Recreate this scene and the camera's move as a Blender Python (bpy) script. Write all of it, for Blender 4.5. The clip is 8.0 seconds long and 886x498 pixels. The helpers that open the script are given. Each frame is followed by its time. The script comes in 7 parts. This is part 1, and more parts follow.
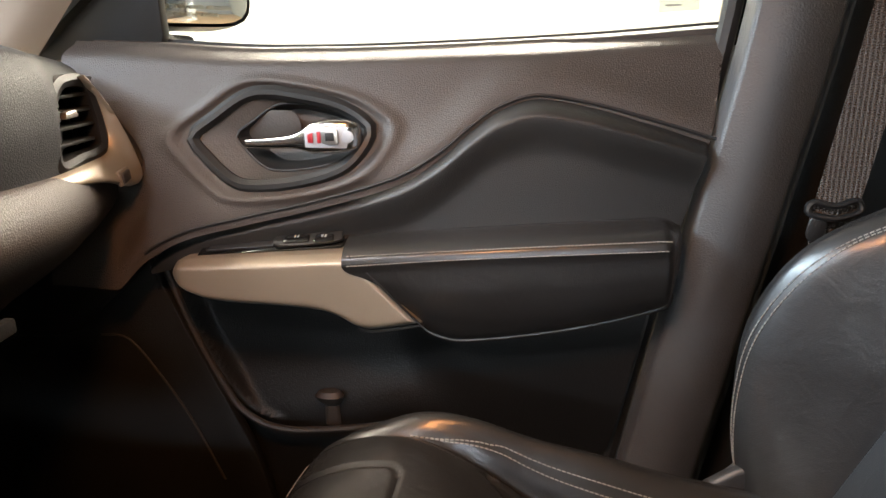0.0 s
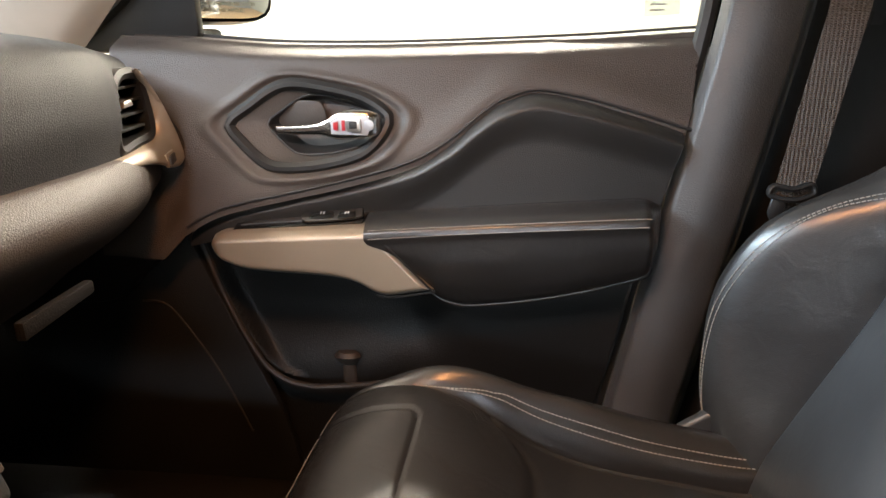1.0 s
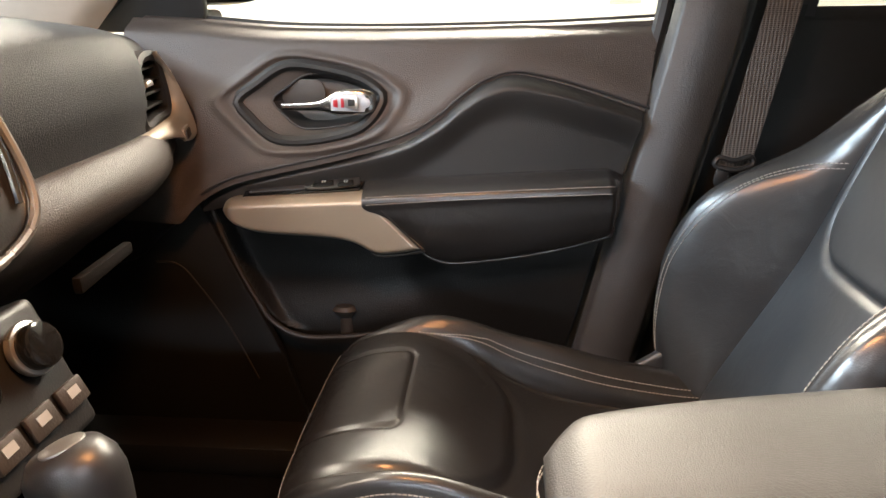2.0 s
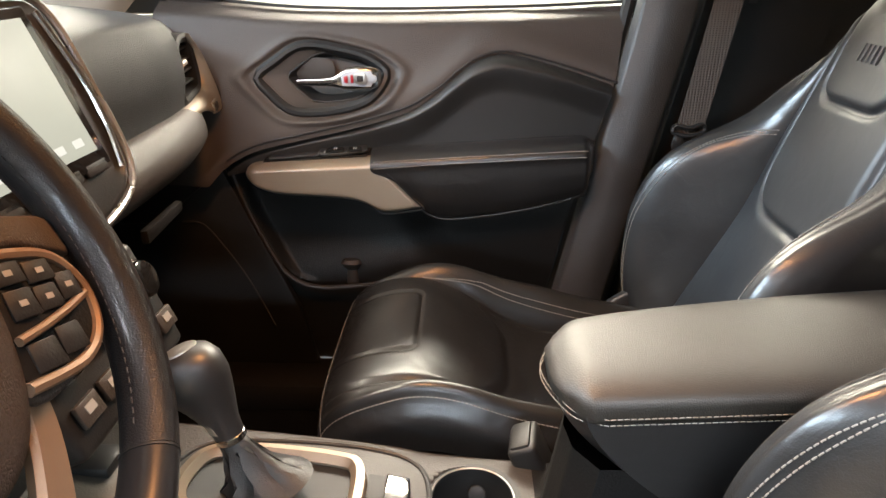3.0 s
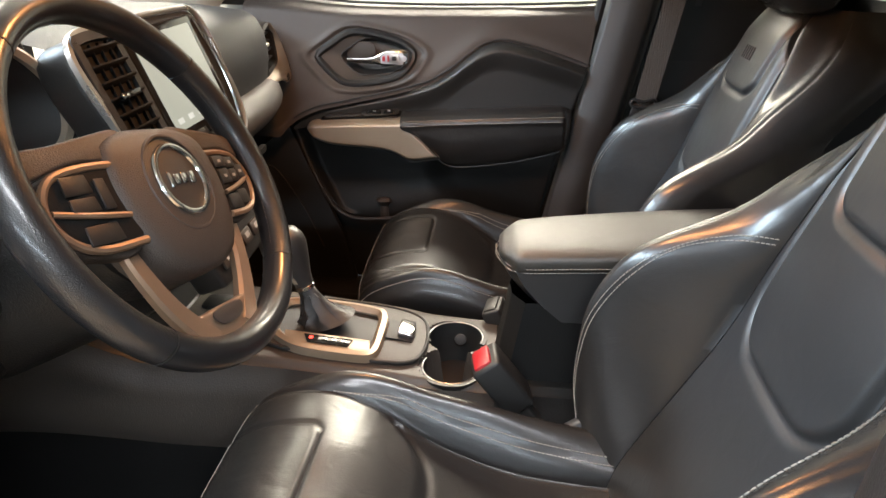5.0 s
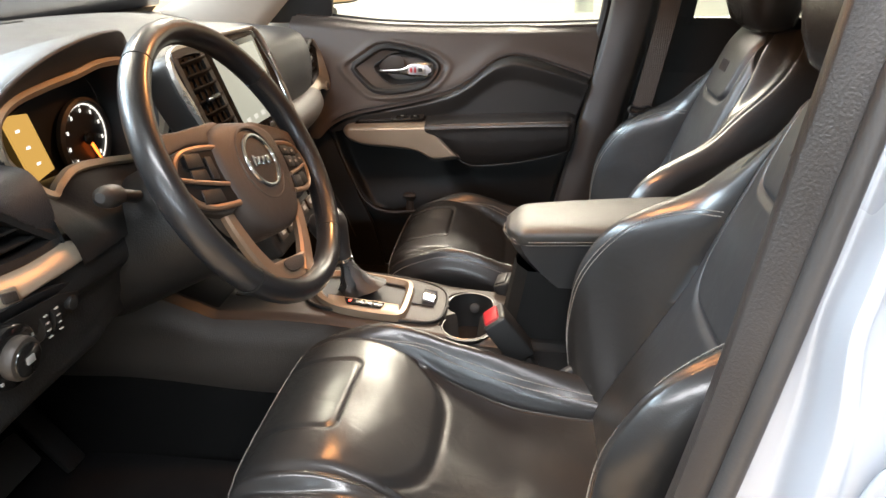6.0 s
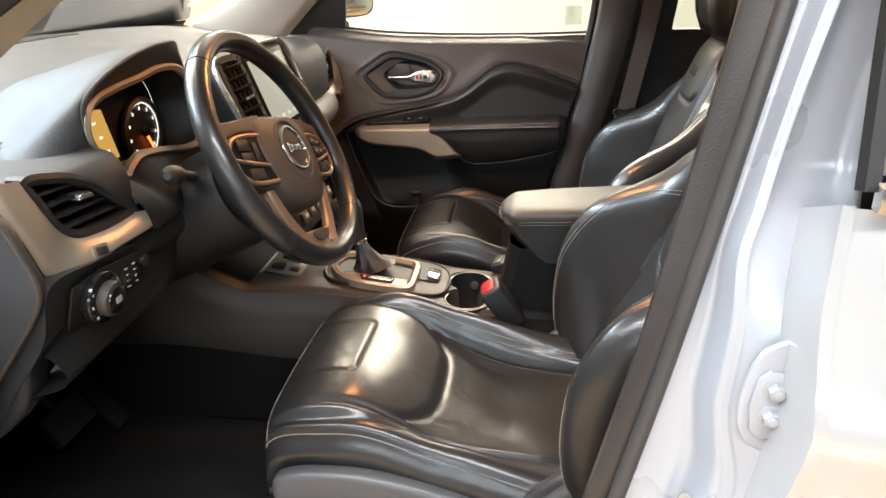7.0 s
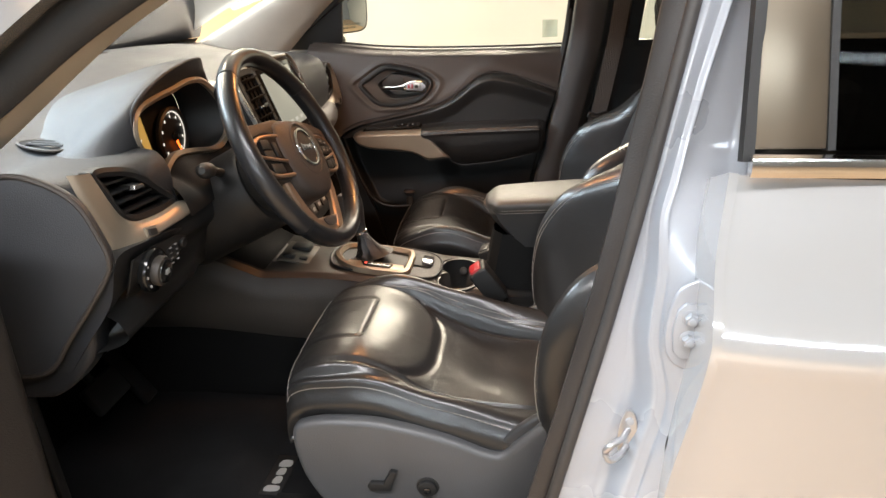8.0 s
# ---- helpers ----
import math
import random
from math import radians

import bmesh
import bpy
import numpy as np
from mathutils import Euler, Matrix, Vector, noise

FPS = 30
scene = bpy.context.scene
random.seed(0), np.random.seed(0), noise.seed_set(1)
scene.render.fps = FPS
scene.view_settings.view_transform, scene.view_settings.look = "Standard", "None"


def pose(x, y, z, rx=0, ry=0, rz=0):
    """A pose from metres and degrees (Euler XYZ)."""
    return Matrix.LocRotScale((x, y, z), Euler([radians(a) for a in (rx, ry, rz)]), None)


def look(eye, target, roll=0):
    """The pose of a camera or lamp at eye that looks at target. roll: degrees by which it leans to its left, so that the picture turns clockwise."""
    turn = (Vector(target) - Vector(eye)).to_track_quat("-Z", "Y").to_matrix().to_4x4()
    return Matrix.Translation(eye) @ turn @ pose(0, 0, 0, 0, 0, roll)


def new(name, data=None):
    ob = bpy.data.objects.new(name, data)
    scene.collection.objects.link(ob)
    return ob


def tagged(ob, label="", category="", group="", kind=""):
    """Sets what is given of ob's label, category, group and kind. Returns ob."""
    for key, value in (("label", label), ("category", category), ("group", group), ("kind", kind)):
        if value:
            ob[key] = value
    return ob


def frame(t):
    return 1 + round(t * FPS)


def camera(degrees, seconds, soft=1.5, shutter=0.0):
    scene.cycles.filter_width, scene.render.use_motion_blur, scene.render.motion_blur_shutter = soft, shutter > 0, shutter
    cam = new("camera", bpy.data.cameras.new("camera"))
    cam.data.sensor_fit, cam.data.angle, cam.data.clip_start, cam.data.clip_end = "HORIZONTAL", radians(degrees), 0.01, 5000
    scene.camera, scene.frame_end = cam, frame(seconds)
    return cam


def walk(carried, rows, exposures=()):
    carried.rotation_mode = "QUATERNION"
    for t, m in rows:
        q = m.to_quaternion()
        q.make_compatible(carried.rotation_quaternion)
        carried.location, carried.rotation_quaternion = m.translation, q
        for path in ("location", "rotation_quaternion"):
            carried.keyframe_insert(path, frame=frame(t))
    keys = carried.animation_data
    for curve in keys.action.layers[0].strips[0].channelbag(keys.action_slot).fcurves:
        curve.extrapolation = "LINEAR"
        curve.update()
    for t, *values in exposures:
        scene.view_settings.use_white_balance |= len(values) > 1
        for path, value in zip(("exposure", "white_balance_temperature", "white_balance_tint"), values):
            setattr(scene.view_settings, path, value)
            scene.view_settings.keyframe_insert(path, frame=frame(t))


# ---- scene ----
cam = camera(66.7, 8.0)
PATH = [
    (0, (0.165, -0.159, 1.155), (-0.122, 1.745, 0.614), -1.9),
    (0.5, (0.154, -0.218, 1.166), (-0.122, 1.68, 0.601), -1.7),
    (1, (0.152, -0.275, 1.179), (-0.099, 1.618, 0.585), -1.3),
    (1.5, (0.152, -0.332, 1.199), (-0.068, 1.547, 0.553), -1.0),
    (3, (0.094, -0.563, 1.255), (0.032, 1.277, 0.474), -0.4),
    (3.5, (0.1, -0.663, 1.285), (0.032, 1.156, 0.456), -0.2),
    (4, (0.125, -0.766, 1.307), (0.014, 1.041, 0.456), -0.3),
    (4.5, (0.153, -0.874, 1.328), (0.016, 0.926, 0.468), 0.2),
    (4.7, (0.159, -0.909, 1.335), (0.019, 0.89, 0.473), 0.3),
    (5.8, (0.194, -1.14, 1.373), (-0.035, 0.663, 0.539), -0.1),
    (6, (0.197, -1.184, 1.382), (-0.027, 0.622, 0.552), 0.0),
    (6.5, (0.21, -1.276, 1.399), (-0.025, 0.535, 0.583), -0.0),
    (7, (0.221, -1.375, 1.399), (-0.014, 0.443, 0.6), -0.2),
    (7.5, (0.235, -1.486, 1.413), (0.012, 0.342, 0.632), -0.5),
    (8, (0.248, -1.57, 1.425), (0.032, 0.262, 0.654), -1.0),
]
EXPOSE = [(0.0, 1.22, 6700, 11), (1.5, 1.25, 6700, 11), (3.0, 1.0, 6550, 10), (4.5, 0.74, 6550, 10), (6.0, 0.85, 6650, 10), (7.0, 0.66, 6800, 11), (8.0, 0.32, 6900, 12)]
walk(cam, [(t, look(eye, target, roll)) for t, eye, target, roll in PATH], EXPOSE)
# ---------- world and light ----------
world = bpy.data.worlds.new("world")
scene.world = world
world.use_nodes = True
world.node_tree.nodes["Background"].inputs[0].default_value = (0.9, 0.95, 1.0, 1)
world.node_tree.nodes["Background"].inputs[1].default_value = 0.05


def area(name, size_x, size_y, power, colour, m):
    lamp = bpy.data.lights.new(name, "AREA")
    lamp.shape, lamp.size, lamp.size_y, lamp.energy, lamp.color = "RECTANGLE", size_x, size_y, power, colour
    ob = new(name, lamp)
    ob.matrix_world = m
    return ob


WARM = (1.0, 0.89, 0.74)
BLUE = (0.66, 0.84, 1.0)
AMBER = (1.0, 0.42, 0.14)
# unseen overhead light, added to brighten the seats from the driver's side
area("bay_fill_light", 4.5, 0.35, 185, (0.92, 0.97, 1.05), pose(-0.3, -2.6, 3.25, 24, 0, 0))
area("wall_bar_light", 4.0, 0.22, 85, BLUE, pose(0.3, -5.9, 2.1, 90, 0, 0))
# stands in for warm light through the passenger window; its source is unseen
area("far_wall_fill", 3.6, 0.75, 330, WARM, pose(0.1, 3.02, 2.85, -62, 0, 0))
# added blue light through the windscreen; no lamp stands there
area("windscreen_fill", 0.4, 3.6, 300, BLUE, pose(-3.4, -0.2, 3.0, 0, -50, 0))
# added warm light overhead in front, source unseen
area("front_ceiling_fill", 0.35, 1.6, 85, WARM, pose(-1.9, 0.6, 3.3, 0, 0, 0))
area("courtesy_light", 0.12, 0.07, 3.0, AMBER, pose(0.02, -0.03, 1.53, 0, 0, 0))

# ---------- materials ----------


def mat(name, colour, rough=0.5, metal=0.0, grain=0.0, scale=200.0, vary=0.12, patch=6.0, spec=0.5, coat=0.0, wear=0.0):
    """A surface with colour and roughness varied at two scales, and fine relief."""
    m = bpy.data.materials.new(name)
    m.use_nodes = True
    nt = m.node_tree
    n, link = nt.nodes, nt.links
    b = n["Principled BSDF"]
    b.inputs["Metallic"].default_value = metal
    b.inputs["Specular IOR Level"].default_value = spec
    b.inputs["Coat Weight"].default_value = coat
    b.inputs["Coat Roughness"].default_value = 0.06
    co = n.new("ShaderNodeTexCoord")
    big, fine = n.new("ShaderNodeTexNoise"), n.new("ShaderNodeTexNoise")
    big.inputs["Scale"].default_value, big.inputs["Detail"].default_value = patch, 5
    fine.inputs["Scale"].default_value, fine.inputs["Detail"].default_value = scale, 2
    link.new(co.outputs["Object"], big.inputs["Vector"])
    link.new(co.outputs["Object"], fine.inputs["Vector"])
    ramp = n.new("ShaderNodeMapRange")
    ramp.inputs["From Min"].default_value, ramp.inputs["From Max"].default_value = 0.3, 0.7
    ramp.inputs["To Min"].default_value, ramp.inputs["To Max"].default_value = 1 - vary, 1 + vary
    link.new(big.outputs["Fac"], ramp.inputs["Value"])
    mul = n.new("ShaderNodeMix")
    mul.data_type, mul.blend_type = "RGBA", "MULTIPLY"
    mul.inputs["Factor"].default_value = 1
    mul.inputs["A"].default_value = (*colour, 1)
    link.new(ramp.outputs["Result"], mul.inputs["B"])
    link.new(mul.outputs["Result"], b.inputs["Base Color"])
    rr = n.new("ShaderNodeMapRange")
    rr.inputs["From Min"].default_value, rr.inputs["From Max"].default_value = 0.3, 0.7
    rr.inputs["To Min"].default_value = max(0.02, rough - 0.07 - wear)
    rr.inputs["To Max"].default_value = rough + 0.07
    link.new(big.outputs["Fac"], rr.inputs["Value"])
    link.new(rr.outputs["Result"], b.inputs["Roughness"])
    if grain:
        bump = n.new("ShaderNodeBump")
        bump.inputs["Strength"].default_value, bump.inputs["Distance"].default_value = grain, 0.0012
        link.new(fine.outputs["Fac"], bump.inputs["Height"])
        link.new(bump.outputs["Normal"], b.inputs["Normal"])
    return m


def hide_mat(name, colour, rough, cell=340.0, grain=0.35, coat=0.0, coat_rough=0.25, crease=0.0):
    """Grained leather or moulded skin: cells of grain, soft patches of gloss, and creases."""
    m = mat(name, colour, rough, 0, 0, 200, 0.15, 5.0, 0.5, coat, 0.0)
    nt = m.node_tree
    n, link = nt.nodes, nt.links
    n["Principled BSDF"].inputs["Coat Roughness"].default_value = coat_rough
    n["Principled BSDF"].inputs["Specular IOR Level"].default_value = 0.5 - 0.3 * coat
    co, vor, bump = n.new("ShaderNodeTexCoord"), n.new("ShaderNodeTexVoronoi"), n.new("ShaderNodeBump")
    vor.feature = "DISTANCE_TO_EDGE"
    vor.inputs["Scale"].default_value = cell
    link.new(co.outputs["Object"], vor.inputs["Vector"])
    bump.inputs["Strength"].default_value, bump.inputs["Distance"].default_value = grain, 0.0008
    clip = n.new("ShaderNodeMapRange")
    clip.inputs["From Max"].default_value = 0.25
    link.new(vor.outputs["Distance"], clip.inputs["Value"])
    link.new(clip.outputs["Result"], bump.inputs["Height"])
    link.new(bump.outputs["Normal"], n["Principled BSDF"].inputs["Normal"])
    if crease:
        fold, lift = n.new("ShaderNodeTexNoise"), n.new("ShaderNodeBump")
        fold.inputs["Scale"].default_value, fold.inputs["Detail"].default_value = 22, 5
        fold.inputs["Distortion"].default_value = 0.8
        lift.inputs["Strength"].default_value, lift.inputs["Distance"].default_value = crease, 0.006
        link.new(co.outputs["Object"], fold.inputs["Vector"])
        link.new(fold.outputs["Fac"], lift.inputs["Height"])
        link.new(lift.outputs["Normal"], bump.inputs["Normal"])
        link.new(lift.outputs["Normal"], n["Principled BSDF"].inputs["Coat Normal"])
    return m


def glow_mat(name, colour, strength):
    m = bpy.data.materials.new(name)
    m.use_nodes = True
    b = m.node_tree.nodes["Principled BSDF"]
    b.inputs["Base Color"].default_value = (0.02, 0.02, 0.02, 1)
    b.inputs["Emission Color"].default_value = (*colour, 1)
    b.inputs["Emission Strength"].default_value = strength
    return m


def glass_mat(name, tint=(0.9, 0.95, 0.93), clear=0.9):
    """Thin clear glazing: see-through, with a mirror gloss that rises at a glancing angle."""
    m = bpy.data.materials.new(name)
    m.use_nodes = True
    nt = m.node_tree
    n, link = nt.nodes, nt.links
    n.remove(n["Principled BSDF"])
    see, gloss, mix, fres = (n.new("ShaderNodeBsdf" + "Transparent"), n.new("ShaderNodeBsdf" + "Glossy"),
                             n.new("ShaderNodeMixShader"), n.new("ShaderNodeFresnel"))
    see.inputs[0].default_value = (*[c * clear for c in tint], 1)
    gloss.inputs["Roughness"].default_value = 0.02
    fres.inputs[0].default_value = 1.16
    link.new(fres.outputs[0], mix.inputs[0])
    link.new(see.outputs[0], mix.inputs[1])
    link.new(gloss.outputs[0], mix.inputs[2])
    link.new(mix.outputs[0], n["Material Output"].inputs[0])
    return m


LEATHER = hide_mat("black_leather", (0.010, 0.0098, 0.0098), 0.58, 420, 0.22, 0.9, 0.27, 0.22)
SMOOTH_LEATHER = hide_mat("smooth_black_leather", (0.011, 0.0112, 0.0118), 0.58, 480, 0.16, 0.85, 0.38, 0.12)
# lighter, warmer and duller than the seats' leather
LID_LEATHER = hide_mat("warm_lid_leather", (0.020, 0.018, 0.015), 0.50, 420, 0.25, 0.25, 0.45, 0.12)
RIM_LEATHER = hide_mat("rim_leather", (0.011, 0.011, 0.012), 0.36, 420, 0.25, 0.6, 0.22)
RIM_SMOOTH = hide_mat("smooth_rim_leather", (0.011, 0.011, 0.012), 0.36, 480, 0.05, 0.8, 0.20)
SKIN = hide_mat("moulded_skin", (0.036, 0.029, 0.0245), 0.52, 330, 0.42, 0.0, 0.35)
WHEEL_SKIN = hide_mat("wheel_skin", (0.036, 0.029, 0.025), 0.50, 380, 0.35, 0.0, 0.35)
DASH_SKIN = hide_mat("dash_skin", (0.0115, 0.0135, 0.0165), 0.52, 330, 0.40, 0.0, 0.24)
INSERT = hide_mat("door_insert_hide", (0.011, 0.0105, 0.010), 0.46, 420, 0.3)
PLASTIC = mat("black_plastic", (0.011, 0.011, 0.011), 0.48, 0, 0.25, 500, 0.12, 6, 0.4)
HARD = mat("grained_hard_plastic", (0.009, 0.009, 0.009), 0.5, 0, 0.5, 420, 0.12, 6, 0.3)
GREY_PLASTIC = mat("grey_black_plastic", (0.034, 0.029, 0.025), 0.48, 0, 0.4, 420, 0.12, 6, 0.35)
DARK_GREY = mat("dark_grey_plastic", (0.026, 0.028, 0.031), 0.42, 0, 0.4, 420)
PILLAR = mat("dark_pillar_trim", (0.052, 0.051, 0.051), 0.40, 0, 0.6, 420)
TAUPE = mat("taupe_pillar_trim", (0.024, 0.020, 0.018), 0.42, 0, 0.4, 420)
PIANO = mat("gloss_black", (0.008, 0.008, 0.008), 0.12, 0, 0, 200, 0.05)
CHAMPAGNE = mat("champagne_metal_paint", (0.29, 0.245, 0.19), 0.42, 0.45, 0.1, 900, 0.06)
GATE = mat("gate_metal_paint", (0.25, 0.19, 0.135), 0.38, 0.5, 0.1, 900, 0.06)
LIGHT_GREY = mat("socket_grey_plastic", (0.085, 0.075, 0.062), 0.45, 0, 0.3, 420)
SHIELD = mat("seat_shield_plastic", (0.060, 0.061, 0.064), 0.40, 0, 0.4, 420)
BRONZE = mat("bronze_metal_paint", (0.22, 0.150, 0.100), 0.42, 0.5, 0.1, 900, 0.06)
CHROME = mat("chrome", (0.56, 0.55, 0.54), 0.17, 1.0, 0, 200, 0.05)
STRIKER = mat("plated_steel", (0.45, 0.45, 0.46), 0.30, 0.8, 0.1, 300, 0.08)
SATIN = mat("satin_silver", (0.46, 0.45, 0.43), 0.3, 0.9, 0.05, 900, 0.06)
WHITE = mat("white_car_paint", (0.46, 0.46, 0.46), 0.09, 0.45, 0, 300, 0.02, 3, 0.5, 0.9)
# the body's white, darkened and blued for the shade in the doorway
SHADED_JAMB = mat("shaded_white_jamb", (0.31, 0.325, 0.355), 0.30, 0.15, 0, 300, 0.03, 3, 0.5, 0.5)
# gloss black panel with the tan floor's reflection put into its colour
APPLIQUE = mat("black_panel_reflection", (0.20, 0.165, 0.125), 0.36, 0.8, 0, 300, 0.04)
SEAL = mat("worn_seal_rubber", (0.034, 0.030, 0.028), 0.5, 0, 0.3, 300)
RUBBER = mat("black_rubber", (0.012, 0.012, 0.012), 0.6, 0, 0.3, 300)
CARPET = mat("black_carpet", (0.004, 0.004, 0.004), 0.95, 0, 1.0, 700, 0.3, 12, 0.1)
MAT_CARPET = mat("mat_carpet", (0.010, 0.010, 0.0105), 0.95, 0, 1.0, 800, 0.3, 16, 0.1)
HEADLINER = mat("headliner_cloth", (0.43, 0.40, 0.34), 0.8, 0, 0.4, 700)
WEB = mat("belt_webbing", (0.075, 0.064, 0.055), 0.7, 0, 0.0, 900)
weave = WEB.node_tree.nodes.new("ShaderNodeTexWave")
weave.bands_direction = "Z"
weave.inputs["Scale"].default_value, weave.inputs["Distortion"].default_value = 110, 0.6
ribs = WEB.node_tree.nodes.new("ShaderNodeTexWave")
ribs.bands_direction = "X"
ribs.inputs["Scale"].default_value = 60
both = WEB.node_tree.nodes.new("ShaderNodeMath")
both.operation = "MULTIPLY"
rise = WEB.node_tree.nodes.new("ShaderNodeBump")
rise.inputs["Strength"].default_value, rise.inputs["Distance"].default_value = 0.9, 0.0015
where = WEB.node_tree.nodes.new("ShaderNodeTexCoord")
for a_, b_ in ((where.outputs["Object"], weave.inputs["Vector"]), (where.outputs["Object"], ribs.inputs["Vector"]), (weave.outputs["Fac"], both.inputs[0]), (ribs.outputs["Fac"], both.inputs[1]),
               (both.outputs[0], rise.inputs["Height"]), (rise.outputs[0], WEB.node_tree.nodes["Principled BSDF"].inputs["Normal"])):
    WEB.node_tree.links.new(a_, b_)
THREAD = mat("grey_thread", (0.22, 0.205, 0.18), 0.7, 0, 0.3, 900)
DARK_THREAD = mat("black_thread", (0.02, 0.02, 0.02), 0.6, 0, 0.3, 900)
STEEL = mat("pale_hinge_steel", (0.32, 0.33, 0.35), 0.4, 0.2, 0.15, 200)
RED = mat("red_plastic", (0.28, 0.008, 0.014), 0.4, 0, 0, 300, 0.05)
SCREEN = glow_mat("lit_grey_screen", (0.90, 0.92, 0.76), 0.30)
SCREEN.node_tree.nodes["Principled BSDF"].inputs["Roughness"].default_value = 0.35
SCREEN_TEXT = glow_mat("screen_text", (1.0, 1.0, 0.9), 0.42)
ICON = mat("pale_print", (0.26, 0.26, 0.25), 0.6, 0, 0, 200, 0.03)
PRINT = mat("etched_print", (0.25, 0.25, 0.2), 0.7, 0, 0, 200, 0.03)
MATTE = mat("matt_black_plastic", (0.006, 0.006, 0.006), 0.75, 0, 0.4, 420, 0.12, 6, 0.15)
EMBOSS = mat("dark_print", (0.006, 0.006, 0.006), 0.6, 0, 0, 200, 0.03)
DIAL = mat("dial_face", (0.012, 0.012, 0.013), 0.4, 0, 0, 200, 0.05)
YELLOW_LIT = glow_mat("lit_yellow_display", (1.0, 0.58, 0.14), 0.40)
ORANGE_LIT = glow_mat("lit_orange_needle", (1.0, 0.16, 0.02), 3.0)
WHITE_LIT = glow_mat("lit_white_marks", (1.0, 0.95, 0.85), 0.85)
RED_LIT = glow_mat("lit_red_mark", (1.0, 0.04, 0.02), 2.0)
# glow of the added panel on the far wall
FILL_PANEL = glow_mat("warm_fill_panel", WARM, 4.0)
LAMP_LIT = glow_mat("lit_lamp_diffuser", WARM, 4.0)
GLASS = glass_mat("clear_glass")
DARK_GLASS = glass_mat("tinted_glass", (0.35, 0.33, 0.3), 0.7)
MIRROR = mat("mirror_glass", (0.85, 0.87, 0.85), 0.03, 1.0, 0, 200, 0.01)
WALL = mat("painted_block", (0.55, 0.53, 0.45), 0.75, 0, 0.4, 60, 0.04, 2)
FLOOR = mat("tan_sealed_concrete", (0.60, 0.40, 0.23), 0.35, 0, 0.2, 40, 0.12, 2)
# unseen ceiling, coloured dark so that less light bounces into the cabin
CEIL = mat("dimmed_ceiling_board", (0.16, 0.16, 0.16), 0.8, 0, 0.3, 60, 0.04, 2)
LAMP_CASE = mat("white_lamp_case", (0.7, 0.7, 0.68), 0.5, 0, 0.1, 60, 0.04, 2)
# for unseen walls, coloured dark to lower the bounced light
DIMMED_WALL = mat("dimmed_wall_block", (0.22, 0.22, 0.215), 0.75, 0, 0.4, 60, 0.06, 2)

# ---------- mesh helpers ----------
ORIGIN = {}


def thing(name, x, y, z, label, category, group="", kind=""):
    ob = new(name)
    ob.location = (x, y, z)
    ob.empty_display_size = 0.05
    ORIGIN[ob] = Vector((x, y, z))
    return tagged(ob, label, category, group, kind)


def part(name, bm, material, parent, label="", angle=40, kind=""):
    o = ORIGIN[parent]
    bmesh.ops.transform(bm, matrix=Matrix.Translation(-o), verts=bm.verts)
    bmesh.ops.recalc_face_normals(bm, faces=bm.faces)
    me = bpy.data.meshes.new(name)
    bm.to_mesh(me)
    bm.free()
    me.materials.append(material)
    me.polygons.foreach_set("use_smooth", [True] * len(me.polygons))
    me.set_sharp_from_angle(angle=radians(angle))
    ob = new(name, me)
    ob.parent = parent
    ORIGIN[ob] = o
    return tagged(ob, label, "", "", kind)


def whole(name, bm, material, label, category, kind="", angle=40):
    """A thing, or a piece of the setting, that is one mesh."""
    bmesh.ops.recalc_face_normals(bm, faces=bm.faces)
    me = bpy.data.meshes.new(name)
    bm.to_mesh(me)
    bm.free()
    me.materials.append(material)
    me.polygons.foreach_set("use_smooth", [True] * len(me.polygons))
    me.set_sharp_from_angle(angle=radians(angle))
    ob = new(name, me)
    ORIGIN[ob] = Vector((0, 0, 0))
    return tagged(ob, label, category, "", kind)


def V(*a):
    return Vector(a)


def curve(*pairs):
    """A smooth function through the pairs (x, value)."""
    xs, ys = [p[0] for p in pairs], [p[1] for p in pairs]
    k = len(xs)
    d = [(ys[i + 1] - ys[i]) / (xs[i + 1] - xs[i]) for i in range(k - 1)]
    s = [d[0]] + [0 if d[i - 1] * d[i] <= 0 else 2 * d[i - 1] * d[i] / (d[i - 1] + d[i]) for i in range(1, k - 1)] + [d[-1]]

    def f(x):
        if x <= xs[0]:
            return ys[0]
        if x >= xs[-1]:
            return ys[-1]
        i = max(j for j in range(k - 1) if xs[j] <= x)
        h = xs[i + 1] - xs[i]
        t = (x - xs[i]) / h
        return ((2 * t**3 - 3 * t * t + 1) * ys[i] + (t**3 - 2 * t * t + t) * h * s[i]
                + (-2 * t**3 + 3 * t * t) * ys[i + 1] + (t**3 - t * t) * h * s[i + 1])
    return f


def soft(f, r):
    """The same function, averaged over a stretch of r to each side."""
    return lambda x: sum(w * f(x + r * k / 3) for k, w in zip(range(-3, 4), (1, 2, 3, 4, 3, 2, 1))) / 16


def spl(pts, n=8, closed=False):
    """Points on a smooth line through pts, n to each stretch."""
    p = [Vector(q) for q in pts]
    k = len(p)
    out = []
    for i in range(k if closed else k - 1):
        a, b, c, d = (p[(i + j) % k] if closed else p[min(max(i + j, 0), k - 1)] for j in (-1, 0, 1, 2))
        for j in range(n):
            t = j / n
            out.append(0.5 * (2 * b + (c - a) * t + (2 * a - 5 * b + 4 * c - d) * t * t + (3 * b - a - 3 * c + d) * t**3))
    if not closed:
        out.append(p[-1])
    return out


def smooth(a, b, x):
    t = min(max((x - a) / (b - a), 0), 1)
    return t * t * (3 - 2 * t)


def bell(x, w):
    return math.exp(-(x / w) ** 2)


